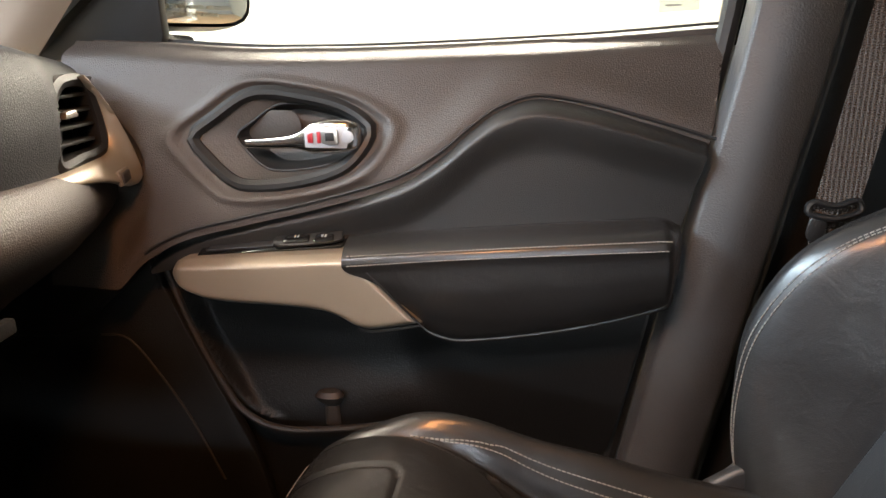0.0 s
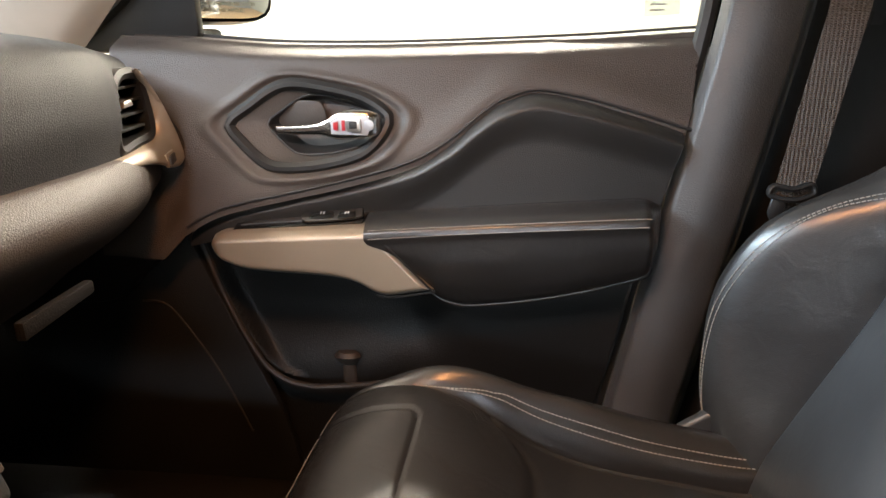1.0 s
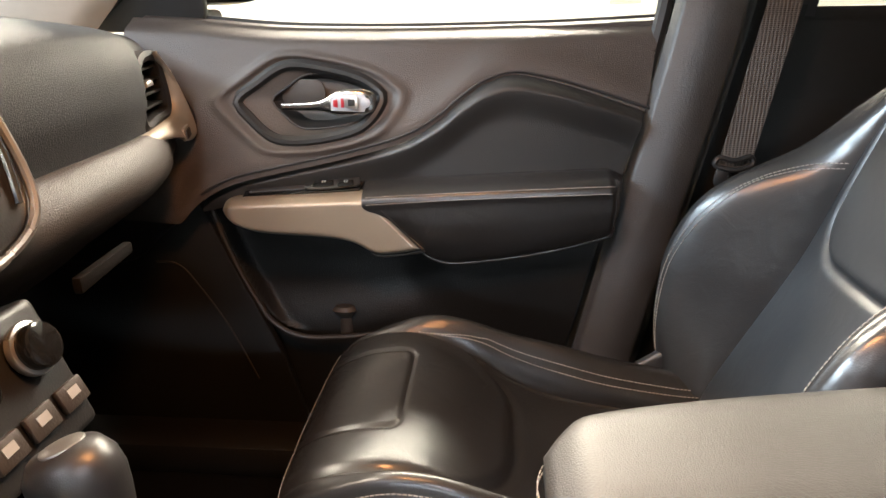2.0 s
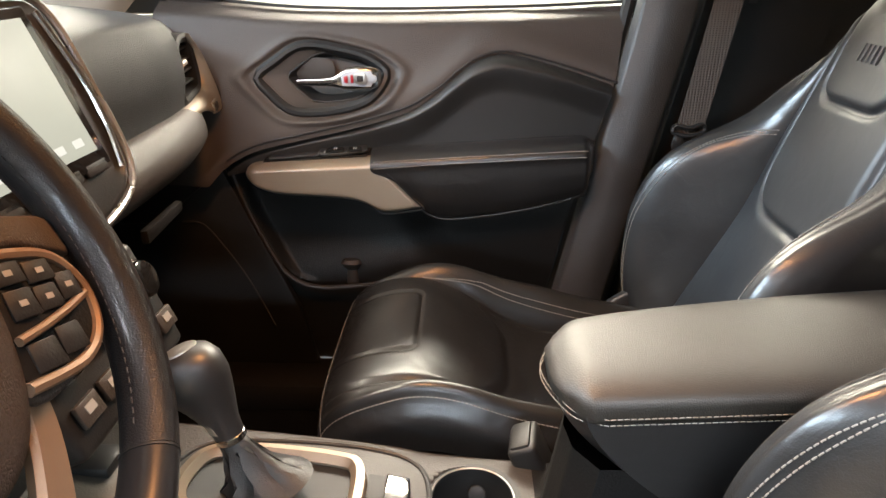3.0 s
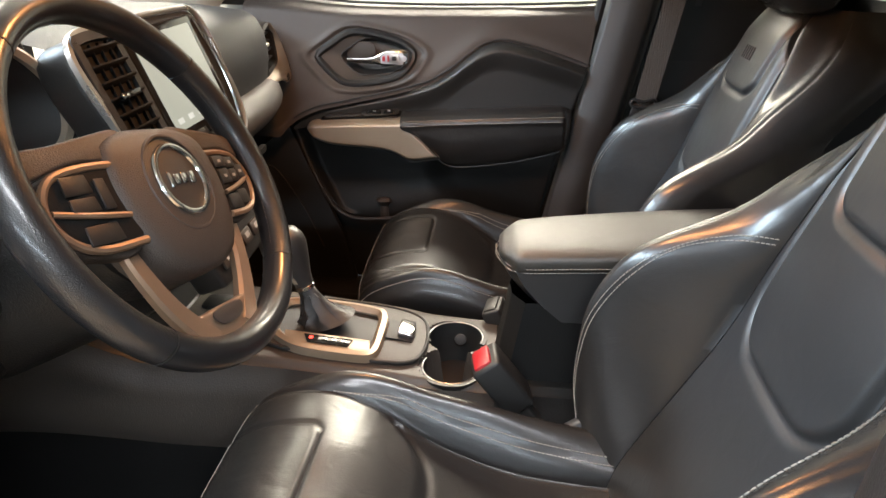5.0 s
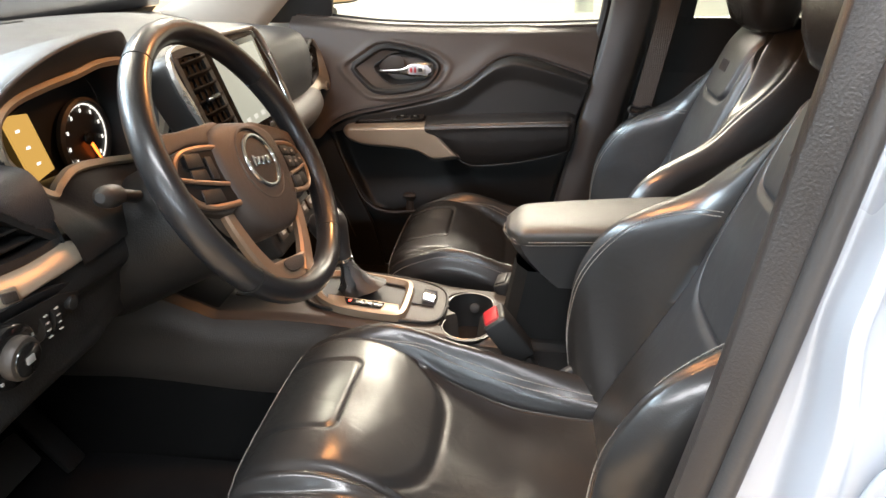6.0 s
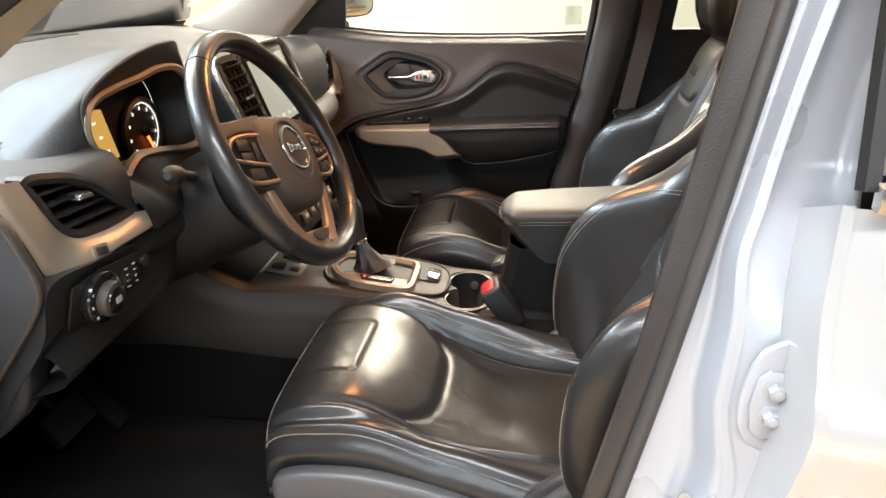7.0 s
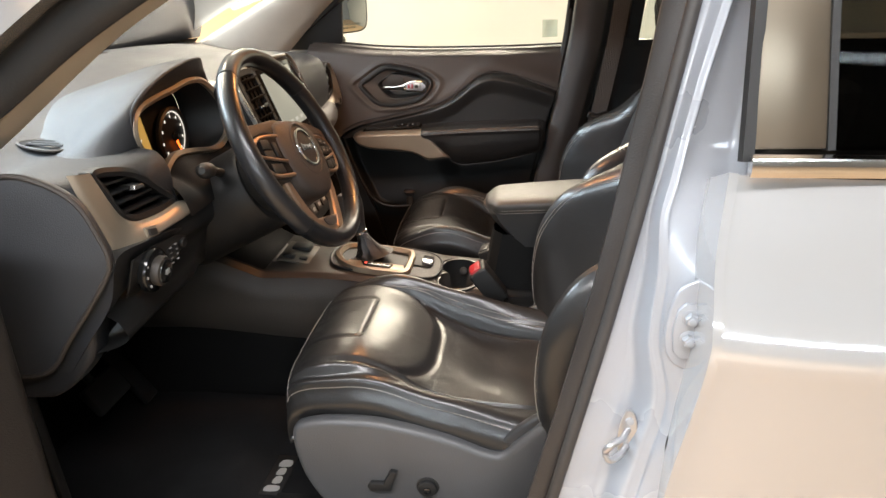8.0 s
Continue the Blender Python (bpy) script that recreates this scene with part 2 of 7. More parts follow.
def lerp(a, b, t):
    return a + (b - a) * t


def grid(fn, nu, nv, loop_u=False, loop_v=False, bm=None):
    bm = bm or bmesh.new()
    rows = [[bm.verts.new(fn(i / nu, j / nv)) for j in range(nv + (not loop_v))] for i in range(nu + (not loop_u))]
    for i in range(nu):
        for j in range(nv):
            a, b = rows[i], rows[(i + 1) % len(rows)]
            q = (a[j], b[j], b[(j + 1) % len(b)], a[(j + 1) % len(a)])
            if len({(round(v.co.x, 6), round(v.co.y, 6), round(v.co.z, 6)) for v in q}) >= 3:
                bm.faces.new(q)
    return bm


def within(y, z, poly):
    """Whether (y, z) lies inside the outline's shadow on the y-z plane."""
    inside, k = False, len(poly)
    for i in range(k):
        a, b = poly[i], poly[i - 1]
        if (a.z > z) != (b.z > z) and y < (b.y - a.y) * (z - a.z) / (b.z - a.z) + a.y:
            inside = not inside
    return inside


def cut(bm, test):
    """Takes away the faces whose middle passes the test."""
    bmesh.ops.delete(bm, geom=[f for f in bm.faces if test(f.calc_center_median())], context="FACES")
    return bm


def sweep(path, section, closed=False, up=(0, 0, 1), size=None, bm=None, caps=True):
    """A section of (across, up) points carried along a path. size(t): its scale on the way."""
    bm = bm or bmesh.new()
    path = [Vector(p) for p in path]
    k, rings = len(path), []
    for i, p in enumerate(path):
        a = path[(i - 1) % k] if closed else path[max(i - 1, 0)]
        b = path[(i + 1) % k] if closed else path[min(i + 1, k - 1)]
        ahead = (b - a).normalized()
        side = ahead.cross(Vector(up)).normalized()
        top = side.cross(ahead)
        s = size(i / (k - 1)) if size else 1
        rings.append([bm.verts.new(p + side * (x * s) + top * (y * s)) for x, y in section])
    n = len(section)
    for i in range(k if closed else k - 1):
        a, b = rings[i], rings[(i + 1) % k]
        for j in range(n):
            bm.faces.new((a[j], a[(j + 1) % n], b[(j + 1) % n], b[j]))
    if caps and not closed:
        bm.faces.new(rings[0])
        bm.faces.new(rings[-1])
    return bm


def oval(a, b, n=12):
    return [(a * math.cos(2 * math.pi * i / n), b * math.sin(2 * math.pi * i / n)) for i in range(n)]


def tube(path, r, n=10, closed=False, up=(0, 0, 1), size=None, bm=None):
    return sweep(path, oval(r, r, n), closed, up, size, bm)


def loft(rings, caps=True, bm=None):
    bm = bm or bmesh.new()
    vs = [[bm.verts.new(p) for p in r] for r in rings]
    n = len(vs[0])
    for a, b in zip(vs, vs[1:]):
        for j in range(n):
            bm.faces.new((a[j], a[(j + 1) % n], b[(j + 1) % n], b[j]))
    if caps:
        bm.faces.new(vs[0])
        bm.faces.new(vs[-1])
    return bm


def slab(outline, depth, bevel=0.003, seg=2, bm=None):
    """A plate: a flat outline given depth (a vector), its edges rounded."""
    own = bmesh.new()
    d = Vector(depth)
    a = [own.verts.new(Vector(p)) for p in outline]
    b = [own.verts.new(Vector(p) + d) for p in outline]
    n = len(a)
    own.faces.new(a)
    own.faces.new(b)
    for i in range(n):
        own.faces.new((a[i], a[(i + 1) % n], b[(i + 1) % n], b[i]))
    bmesh.ops.recalc_face_normals(own, faces=own.faces)
    if bevel:
        rims = [e for e in own.edges if any(len(f.verts) == n and n != 4 for f in e.link_faces)] if n != 4 else list(own.edges)
        bmesh.ops.bevel(own, geom=rims, offset=bevel, segments=seg, profile=0.5, affect="EDGES", clamp_overlap=True)
    if bm is None:
        return own
    me = bpy.data.meshes.new("scratch")
    own.to_mesh(me)
    own.free()
    bm.from_mesh(me)
    bpy.data.meshes.remove(me)
    return bm


def box(x0, y0, z0, x1, y1, z1, bevel=0.003, m=None, bm=None, seg=2):
    o = slab([(x0, y0, z0), (x1, y0, z0), (x1, y1, z0), (x0, y1, z0)], (0, 0, z1 - z0), bevel, seg)
    if m is not None:
        bmesh.ops.transform(o, matrix=m, verts=o.verts)
    if bm is None:
        return o
    me = bpy.data.meshes.new("scratch")
    o.to_mesh(me)
    o.free()
    bm.from_mesh(me)
    bpy.data.meshes.remove(me)
    return bm


def disc(c, axis, r, depth, n=32, bevel=0.002, m2=1.0):
    """A round plate at c, facing along axis."""
    a = Vector(axis).normalized()
    u = a.orthogonal().normalized()
    w = a.cross(u)
    c = Vector(c)
    return slab([c + u * (r * math.cos(2 * math.pi * i / n)) + w * (m2 * r * math.sin(2 * math.pi * i / n)) for i in range(n)], a * depth, bevel)


def stitches(path, parent, pitch=0.0056, length=0.0040, r=0.00055, label="", thread=None):
    """A row of thread along a path, stitch by stitch, as one part."""
    p = [Vector(q) for q in path]
    bm = bmesh.new()
    total, nxt = 0.0, 0.0
    for a, b in zip(p, p[1:]):
        seg = (b - a).length
        if seg < 1e-6:
            continue
        d = (b - a) / seg
        while nxt < total + seg:
            c = a + d * (nxt - total)
            tube([c - d * length / 2, c - d * length / 4 + V(0, 0, r * 0.5), c + d * length / 4 + V(0, 0, r * 0.5), c + d * length / 2], r, 5,
                 up=(0.3, 0.5, 0.8), bm=bm)
            nxt += pitch
        total += seg
    return part("stitching", bm, thread or THREAD, parent, label, kind="stuff")


# ---------- the room ----------
whole("floor", box(-6, -6.2, -0.1, 7, 3.4, 0.0, 0), FLOOR, "tan sealed concrete floor of the photo bay", "floor", "structure")
whole("ceiling", box(-6, -6.2, 3.4, 7, 3.4, 3.5, 0), CEIL, "unseen bay ceiling, darkened to cut bounced light", "ceiling", "structure")
for name, b in (("wall_passenger_side", (-6, 3.2, 0, 7, 3.4, 3.4)), ("wall_driver_side", (-6, -6.2, 0, 7, -6.0, 3.4)),
                ("wall_front", (-6, -6.0, 0, -5.0, 3.2, 3.4)), ("wall_rear", (6.8, -6.0, 0, 7, 3.2, 3.4))):
    # only the two pale walls keep the cream paint; unseen ones are darkened
    pale = name in ("wall_passenger_side", "wall_front")
    whole(name, box(*b, 0), WALL if pale else DIMMED_WALL, "cream painted block wall of the bay" if pale else "unseen bay wall, darkened to cut bounced light", "wall", "structure")
# body for the added front light, out of view
fl = thing("fill_ceiling_lamp", -1.9, 0.6, 3.3, "short unseen ceiling lamp, added to light the cabin from ahead", "lamp", "ceiling lamps")
part("housing", box(-2.15, -0.25, 3.36, -1.65, 1.45, 3.4, 0.01), LAMP_CASE, fl)
part("diffuser", box(-2.1, -0.2, 3.345, -1.7, 1.4, 3.36, 0.004), LAMP_LIT, fl, "lit white diffuser")
# body for the added doorway light, out of view overhead
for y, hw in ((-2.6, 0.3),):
    fit_ = thing("fill_ceiling_lamp", -0.4, y, 3.3, "long unseen ceiling lamp, added to light the open doorway", "lamp", "ceiling lamps")
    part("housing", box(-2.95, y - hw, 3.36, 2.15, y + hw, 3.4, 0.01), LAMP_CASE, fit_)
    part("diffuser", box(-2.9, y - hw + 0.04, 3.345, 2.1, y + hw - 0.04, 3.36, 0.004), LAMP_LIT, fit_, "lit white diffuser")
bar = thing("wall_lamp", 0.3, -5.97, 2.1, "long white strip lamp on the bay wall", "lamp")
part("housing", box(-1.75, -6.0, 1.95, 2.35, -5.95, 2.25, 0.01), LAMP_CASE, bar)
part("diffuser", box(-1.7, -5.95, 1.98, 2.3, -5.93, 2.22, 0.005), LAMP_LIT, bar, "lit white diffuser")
# added glowing panel above the window's view, lights lid, roll and pads
bar = thing("wall_lamp", 0.1, 3.17, 2.85, "long warm glowing panel, unseen and added to light the cabin", "lamp")
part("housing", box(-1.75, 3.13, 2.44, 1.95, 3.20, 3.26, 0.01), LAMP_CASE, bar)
part("diffuser", box(-1.70, 3.115, 2.48, 1.90, 3.13, 3.22, 0.005), FILL_PANEL, bar, "glowing warm face of the added panel")
dome = thing("courtesy_lamp", 0.02, -0.03, 1.535, "small amber courtesy lamp in the headliner", "lamp")
part("lens", box(-0.06, -0.08, 1.535, 0.10, 0.02, 1.55, 0.006), glow_mat("lit_amber_lens", AMBER, 6.0), dome, "lit amber lens")

# ---------- car body ----------
YC = -0.03
car = thing("car_body", 0.4, YC, 0.0, "white car body seen through its open driver's doorway", "car")


def mirror_y(y):
    return 2 * YC - y


# floor pan, tunnel, sills, roof
part("floor_pan", box(-1.2, -0.72, 0.36, 1.9, 0.66, 0.40, 0.004), CARPET, car, "black carpeted floor")
part("toe_board", slab([(-1.0, -0.72, 0.40), (-0.78, -0.72, 0.40), (-1.0, -0.72, 0.85), (-1.02, -0.72, 0.85)], (0, 1.38, 0), 0.004), CARPET, car)
part("firewall", box(-1.05, -0.72, 0.40, -1.0, 0.66, 1.10, 0.004), CARPET, car)
part("underbody", box(-1.2, -0.78, 0.26, 1.9, 0.72, 0.355, 0.02), RUBBER, car)
part("roof", grid(lambda u, v: V(lerp(-0.25, 2.0, u), lerp(-0.70, 0.64, v), 1.50 + 0.07 * math.sin(math.pi * v) + 0.06 * math.sin(math.pi * min(u * 1.2, 1))), 20, 20), HEADLINER, car, "pale cloth headliner")
part("roof_skin", grid(lambda u, v: V(lerp(-0.25, 2.0, u), lerp(-0.72, 0.66, v), 1.54 + 0.08 * math.sin(math.pi * v) + 0.06 * math.sin(math.pi * min(u * 1.2, 1))), 20, 20), WHITE, car)
part("rear_wall", box(1.85, -0.70, 0.40, 1.9, 0.64, 1.15, 0.01), HARD, car)
part("rear_seat", grid(lambda u, v: V(1.0 + 0.55 * u + (0.0 if u < 0.6 else (u - 0.6) * 0.2), lerp(-0.62, 0.56, v),
                                      0.66 + 0.05 * math.sin(math.pi * min(u / 0.6, 1)) + (0 if u < 0.6 else (u - 0.6) * 1.3)), 30, 12), LEATHER, car)


def sill(y, s):
    sec = [(0.0, 0.28), (0.09, 0.30), (0.105, 0.36), (0.09, 0.42), (0.05, 0.445), (0.0, 0.45), (-0.03, 0.42), (-0.03, 0.30)]
    return loft([[V(x, y + s * a, z) for a, z in sec] for x in (-0.75, -0.3, 0.3, 0.9, 1.6)])


part("sill", sill(-0.74, -1), WHITE, car, "white painted door sill")
part("sill", sill(0.68, 1), WHITE, car)
part("sill_cover", box(-0.95, 0.58, 0.395, 0.9, 0.70, 0.465, 0.02), HARD, car, "black sill cover")
part("scuff_plate", box(-0.5, -0.79, 0.448, 0.28, -0.72, 0.456, 0.003), PLASTIC, car)

# front pillars and windscreen


def pillar_a(y, s, w0=0.0):
    """The pale inner cover of a front pillar, thin and curved."""
    path = spl([(-0.62, y + s * 0.02, 1.10), (-0.50, y, 1.195), (-0.30, y - s * 0.02, 1.345), (-0.10, y - s * 0.05, 1.46), (0.02, y - s * 0.07, 1.52)], 8)
    return sweep(path, [(-0.035, -0.028), (0.0, -0.034), (0.035, -0.020), (0.045, 0.01), (0.03, 0.035), (-0.03, 0.035), (-0.045, 0.01)])


COVER_DOOR = spl([(-0.62, 0.712, 1.09), (-0.521, 0.705, 1.185), (-0.363, 0.692, 1.335), (-0.16, 0.66, 1.47), (0.0, 0.63, 1.53)], 10)
COVER_GLASS = spl([(-0.86, 0.632, 1.17), (-0.766, 0.620, 1.225), (-0.542, 0.617, 1.340), (-0.27, 0.60, 1.475), (-0.06, 0.58, 1.55)], 10)


def pillar_panel(u, v):
    """The broad pale cover between the windscreen and the door frame, bowed inwards."""
    k = min(int(u * 40), 39)
    a = COVER_DOOR[k].lerp(COVER_DOOR[k + 1], u * 40 - k)
    b = COVER_GLASS[k].lerp(COVER_GLASS[k + 1], u * 40 - k)
    return a.lerp(b, v) + V(0, -0.030 * math.sin(math.pi * v) ** 0.7 + 0.02 * bell(v, 0.05), 0)


part("pillar_cover", grid(pillar_panel, 40, 24), HEADLINER, car, "pale moulded front pillar cover", 70)
bm = pillar_a(mirror_y(0.66), -1)
bmesh.ops.translate(bm, vec=(0, 0, 0.030), verts=bm.verts)
part("pillar_cover", bm, HEADLINER, car, "pale moulded front pillar cover")


def pillar_outer(y, s):
    path = spl([(-0.66, y, 1.175), (-0.47, y, 1.315), (-0.27, y - s * 0.02, 1.452), (-0.05, y - s * 0.05, 1.56), (0.3, y - s * 0.08, 1.62)], 8)
    return sweep(path, [(-0.04, -0.03), (0.04, -0.03), (0.05, 0.02), (0.03, 0.045), (-0.03, 0.045), (-0.05, 0.02)])


part("front_pillar", pillar_outer(-0.79, -1), WHITE, car, "white painted front pillar")
part("front_pillar", pillar_outer(0.73, 1), WHITE, car)
path = spl([(-0.62, -0.768, 1.16), (-0.425, -0.768, 1.284), (-0.27, -0.755, 1.388), (-0.02, -0.72, 1.52), (0.15, -0.70, 1.56)], 8)
part("door_seal", sweep(path, oval(0.016, 0.028, 14)), RUBBER, car, "black rubber door seal")


def screen_foot(y):
    """Where the windscreen meets the dashboard, bowed forward in the middle."""
    return -0.80 - 0.15 * (1 - ((y - YC) / 0.70) ** 2)


part("windscreen", grid(lambda u, v: V(lerp(screen_foot(lerp(-0.72, 0.665, v)) - 0.02, -0.20 - 0.05 * math.sin(math.pi * v), u), lerp(-0.72, 0.665, v), lerp(1.21, 1.545, u)), 16, 24), GLASS, car, "clear raked windscreen").visible_shadow = False
part("screen_band", grid(lambda u, v: V(screen_foot(lerp(-0.69, 0.63, v)) - 0.012 + 0.040 * u, lerp(-0.69, 0.63, v), 1.205 + 0.038 * u), 3, 40), EMBOSS, car, "black band along the foot of the windscreen")
part("cowl", box(-1.3, -0.75, 0.98, -1.02, 0.69, 1.10, 0.02), PLASTIC, car)
part("bonnet", grid(lambda u, v: V(lerp(-1.9, -1.2, u), lerp(-0.80, 0.74, v), 0.96 + 0.07 * math.sin(math.pi * v) + 0.06 * u), 10, 20), WHITE, car)

# driver's side centre pillar: a jamb of white paint between the inner trim and the rear door
seal_x = curve((0.40, 0.252), (0.60, 0.301), (0.80, 0.346), (1.0, 0.389), (1.2, 0.426), (1.4, 0.460), (1.56, 0.484))
trim_x = curve((0.40, 0.205), (0.60, 0.258), (0.80, 0.308), (1.0, 0.353), (1.2, 0.389), (1.4, 0.421), (1.56, 0.441))
ridge_x = curve((0.40, 0.375), (0.60, 0.398), (0.72, 0.414), (0.79, 0.427), (0.887, 0.444), (0.98, 0.427), (1.06, 0.430), (1.13, 0.426), (1.18, 0.436), (1.30, 0.458), (1.42, 0.484), (1.56, 0.512))


def seal_y(z):
    return -0.772 + 0.1 * (z - 0.6)


def trim_y(z):
    return -0.765 + 0.129 * (z - 0.6)


def jamb(u, v):
    """Pressed white steel: a flat flange, a gutter, a wavy ridge, and the recess beside the rear door."""
    z = lerp(0.42, 1.56, u)
    xo, xr, x1 = seal_x(z) - 0.006, ridge_x(z), 0.53 + 0.02 * smooth(1.2, 1.5, z)
    yo = seal_y(z)
    drop = -0.045 + 0.015 * smooth(1.08, 1.25, z)
    line = [(xo, yo + 0.03), (xo + 0.002, yo + 0.004), (lerp(xo, xr, 0.12), yo), (lerp(xo, xr, 0.34), yo - 0.003), (lerp(xo, xr, 0.50), yo + 0.15 * drop), (lerp(xo, xr, 0.68), yo + 0.25 * drop), (lerp(xo, xr, 0.88), yo + 0.90 * drop), (xr, yo + drop), (xr + 0.008, yo + drop - 0.002), (xr + 0.013, yo + drop - 0.008 + 0.016 * smooth(1.0, 1.22, z)),
            (lerp(xr, x1, 0.35), yo + drop - 0.018 + 0.034 * smooth(1.0, 1.22, z)), (lerp(xr, x1, 0.7), yo + drop - 0.020 + 0.036 * smooth(1.0, 1.22, z)), (x1, yo + drop - 0.020 + 0.03 * smooth(1.0, 1.22, z)), (x1 + 0.01, yo + 0.02)]
    k = v * (len(line) - 1)
    i = min(int(k), len(line) - 2)
    p = [Vector((*line[min(max(i + j, 0), len(line) - 1)], 0)) for j in (-1, 0, 1, 2)]
    t = k - i
    q = 0.5 * (2 * p[1] + (p[2] - p[0]) * t + (2 * p[0] - 5 * p[1] + 4 * p[2] - p[3]) * t * t + (3 * p[1] - p[0] - 3 * p[2] + p[3]) * t**3)
    return V(q.x, q.y, z)


part("centre_pillar", grid(jamb, 90, 91), SHADED_JAMB, car, "glossy white painted centre pillar jamb, bluish shade in its colour", 60)
heights = [0.42 + 0.03 * i for i in range(39)]


def cover(u, v):
    """The moulded cover between the seat and the seal, with one long crease."""
    z = lerp(0.42, 1.56, u)
    a, b = V(trim_x(z), trim_y(z), z), V(seal_x(z) - 0.012, seal_y(z) + 0.006, z)
    if v < 0.25:
        t = v / 0.25
        return a + V(0.05 * (1 - t) ** 2 + 0.003 * (1 - t), 0.09 * (1 - t), 0)
    t = (v - 0.25) / 0.75
    p = a.lerp(b, t)
    return p + V(0, -0.003 * math.sin(math.pi * t), 0)


part("pillar_trim", grid(cover, 40, 28), TAUPE, car, "dark taupe centre pillar trim", 50)
path = [V(seal_x(z) - 0.008, seal_y(z) - 0.002, z) for z in heights]
part("door_seal", sweep(path, oval(0.009, 0.011, 12), up=(0, 1, 0)), SEAL, car, "dark rubber seal round the doorway")

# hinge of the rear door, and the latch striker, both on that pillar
part("hinge_seat", slab(spl([(0.437, -0.795, 1.00), (0.444, -0.795, 1.045), (0.462, -0.795, 1.066), (0.50, -0.797, 1.068), (0.50, -0.797, 0.945), (0.46, -0.795, 0.945), (0.442, -0.795, 0.965)], 4, True), (0, -0.007, 0), 0.004, 3), SHADED_JAMB, car)
hinge = part("hinge", slab([(0.449, -0.802, 0.972), (0.458, -0.802, 0.962), (0.500, -0.803, 0.962), (0.500, -0.803, 1.036), (0.458, -0.802, 1.040), (0.449, -0.802, 1.030), (0.445, -0.802, 1.0)], (0, -0.006, 0), 0.002), STEEL, car, "pale painted steel door hinge")
for z in (0.991, 1.021):
    part("bolt_washer", disc((0.465, -0.806, z), (0, -1, 0), 0.0115, 0.003, 24, 0.001), STEEL, hinge)
    part("bolt_head", disc((0.465, -0.809, z), (0, -1, 0), 0.0085, 0.009, 6, 0.0015), STEEL, hinge)
    part("bolt_end", disc((0.465, -0.818, z), (0, -1, 0), 0.0050, 0.003, 16, 0.001), STEEL, hinge)
st = part("striker_plate", slab(spl([(0.404, -0.773, 0.772), (0.418, -0.777, 0.776), (0.424, -0.779, 0.813), (0.418, -0.777, 0.852), (0.406, -0.773, 0.856), (0.398, -0.771, 0.815)], 3, True), (-0.001, -0.005, 0), 0.0015), STRIKER, car, "bright metal latch striker")
for z in (0.784, 0.842):
    part("striker_screw", disc((0.411, -0.779, z), (0, -1, 0), 0.006, 0.003, 16, 0.001), STEEL, st)
part("striker_loop", tube(spl([(0.410, -0.779, 0.826), (0.398, -0.800, 0.826), (0.384, -0.813, 0.826), (0.376, -0.812, 0.812), (0.384, -0.813, 0.800), (0.398, -0.800, 0.800), (0.410, -0.779, 0.800)], 6), 0.0045, 10), STRIKER, st)
part("check_gaiter", slab(spl([(0.454, -0.79, 0.815), (0.462, -0.79, 0.852), (0.485, -0.79, 0.86), (0.50, -0.79, 0.82), (0.492, -0.79, 0.765), (0.464, -0.79, 0.762)], 4, True), (0, -0.022, 0), 0.007, 3), RUBBER, car, "black rubber door check gaiter")

# ---------- rear door, driver's side ----------
rear_door = thing("rear_door", 1.0, -0.85, 0.28, "closed glossy white rear car door with a chrome sill line", "car door")
skin_y = curve((0.25, -0.84), (0.42, -0.846), (0.60, -0.846), (0.80, -0.869), (0.98, -0.898), (1.020, -0.906), (1.035, -0.902), (1.10, -0.872), (1.205, -0.828))


skin_x = curve((0.30, 0.440), (0.77, 0.458), (1.0, 0.476), (1.10, 0.477), (1.205, 0.490))


def rear_skin(u, v):
    z = lerp(0.30, 1.205, v)
    x = lerp(skin_x(z), 1.55, u)
    return V(x, skin_y(z) + 0.02 * (1 - u) ** 12 - 0.015 * math.sin(math.pi * u), z + 0.02 * u * v)


part("skin", grid(rear_skin, 40, 60), WHITE, rear_door, "glossy white painted door skin")
path = [rear_skin(0, v / 30) + V(0, 0.004, 0) for v in range(31)]
part("skin_edge", sweep(path, [(-0.004, -0.006), (0.006, -0.004), (0.006, 0.11), (-0.004, 0.11)], up=(0, 1, 0)), WHITE, rear_door)
path = [V(lerp(0.497, 1.55, i / 20), -0.832 - 0.012 * math.sin(math.pi * i / 20), 1.222 + 0.02 * i / 20) for i in range(21)]
part("chrome_strip", sweep(path, [(-0.006, -0.010), (0.005, -0.012), (0.009, -0.004), (0.006, 0.009), (-0.006, 0.011)]), CHROME, rear_door, "bright chrome waist strip")
part("pillar_applique", slab([(0.503, -0.818, 1.236), (0.578, -0.818, 1.238), (0.560, -0.76, 1.50), (0.50, -0.76, 1.50)], (0, 0.006, 0), 0.002), APPLIQUE, rear_door, "gloss black window pillar panel, tan reflection in its colour")
part("window_seal", sweep([(0.498, -0.815, 1.222), (0.498, -0.79, 1.33), (0.496, -0.76, 1.50)], [(-0.006, -0.006), (0.006, -0.006), (0.006, 0.012), (-0.006, 0.012)], up=(0, 1, 0)), RUBBER, rear_door)
part("window_seal", sweep([(0.582, -0.815, 1.236), (0.572, -0.787, 1.37), (0.563, -0.76, 1.50)], [(-0.004, -0.006), (0.004, -0.006), (0.004, 0.012), (-0.004, 0.012)], up=(0, 1, 0)), RUBBER, rear_door)
part("window", slab([(0.583, -0.812, 1.235), (1.45, -0.825, 1.25), (1.30, -0.76, 1.50), (0.563, -0.757, 1.50)], (0, 0.004, 0), 0.001), DARK_GLASS, rear_door, "dark tinted side window")

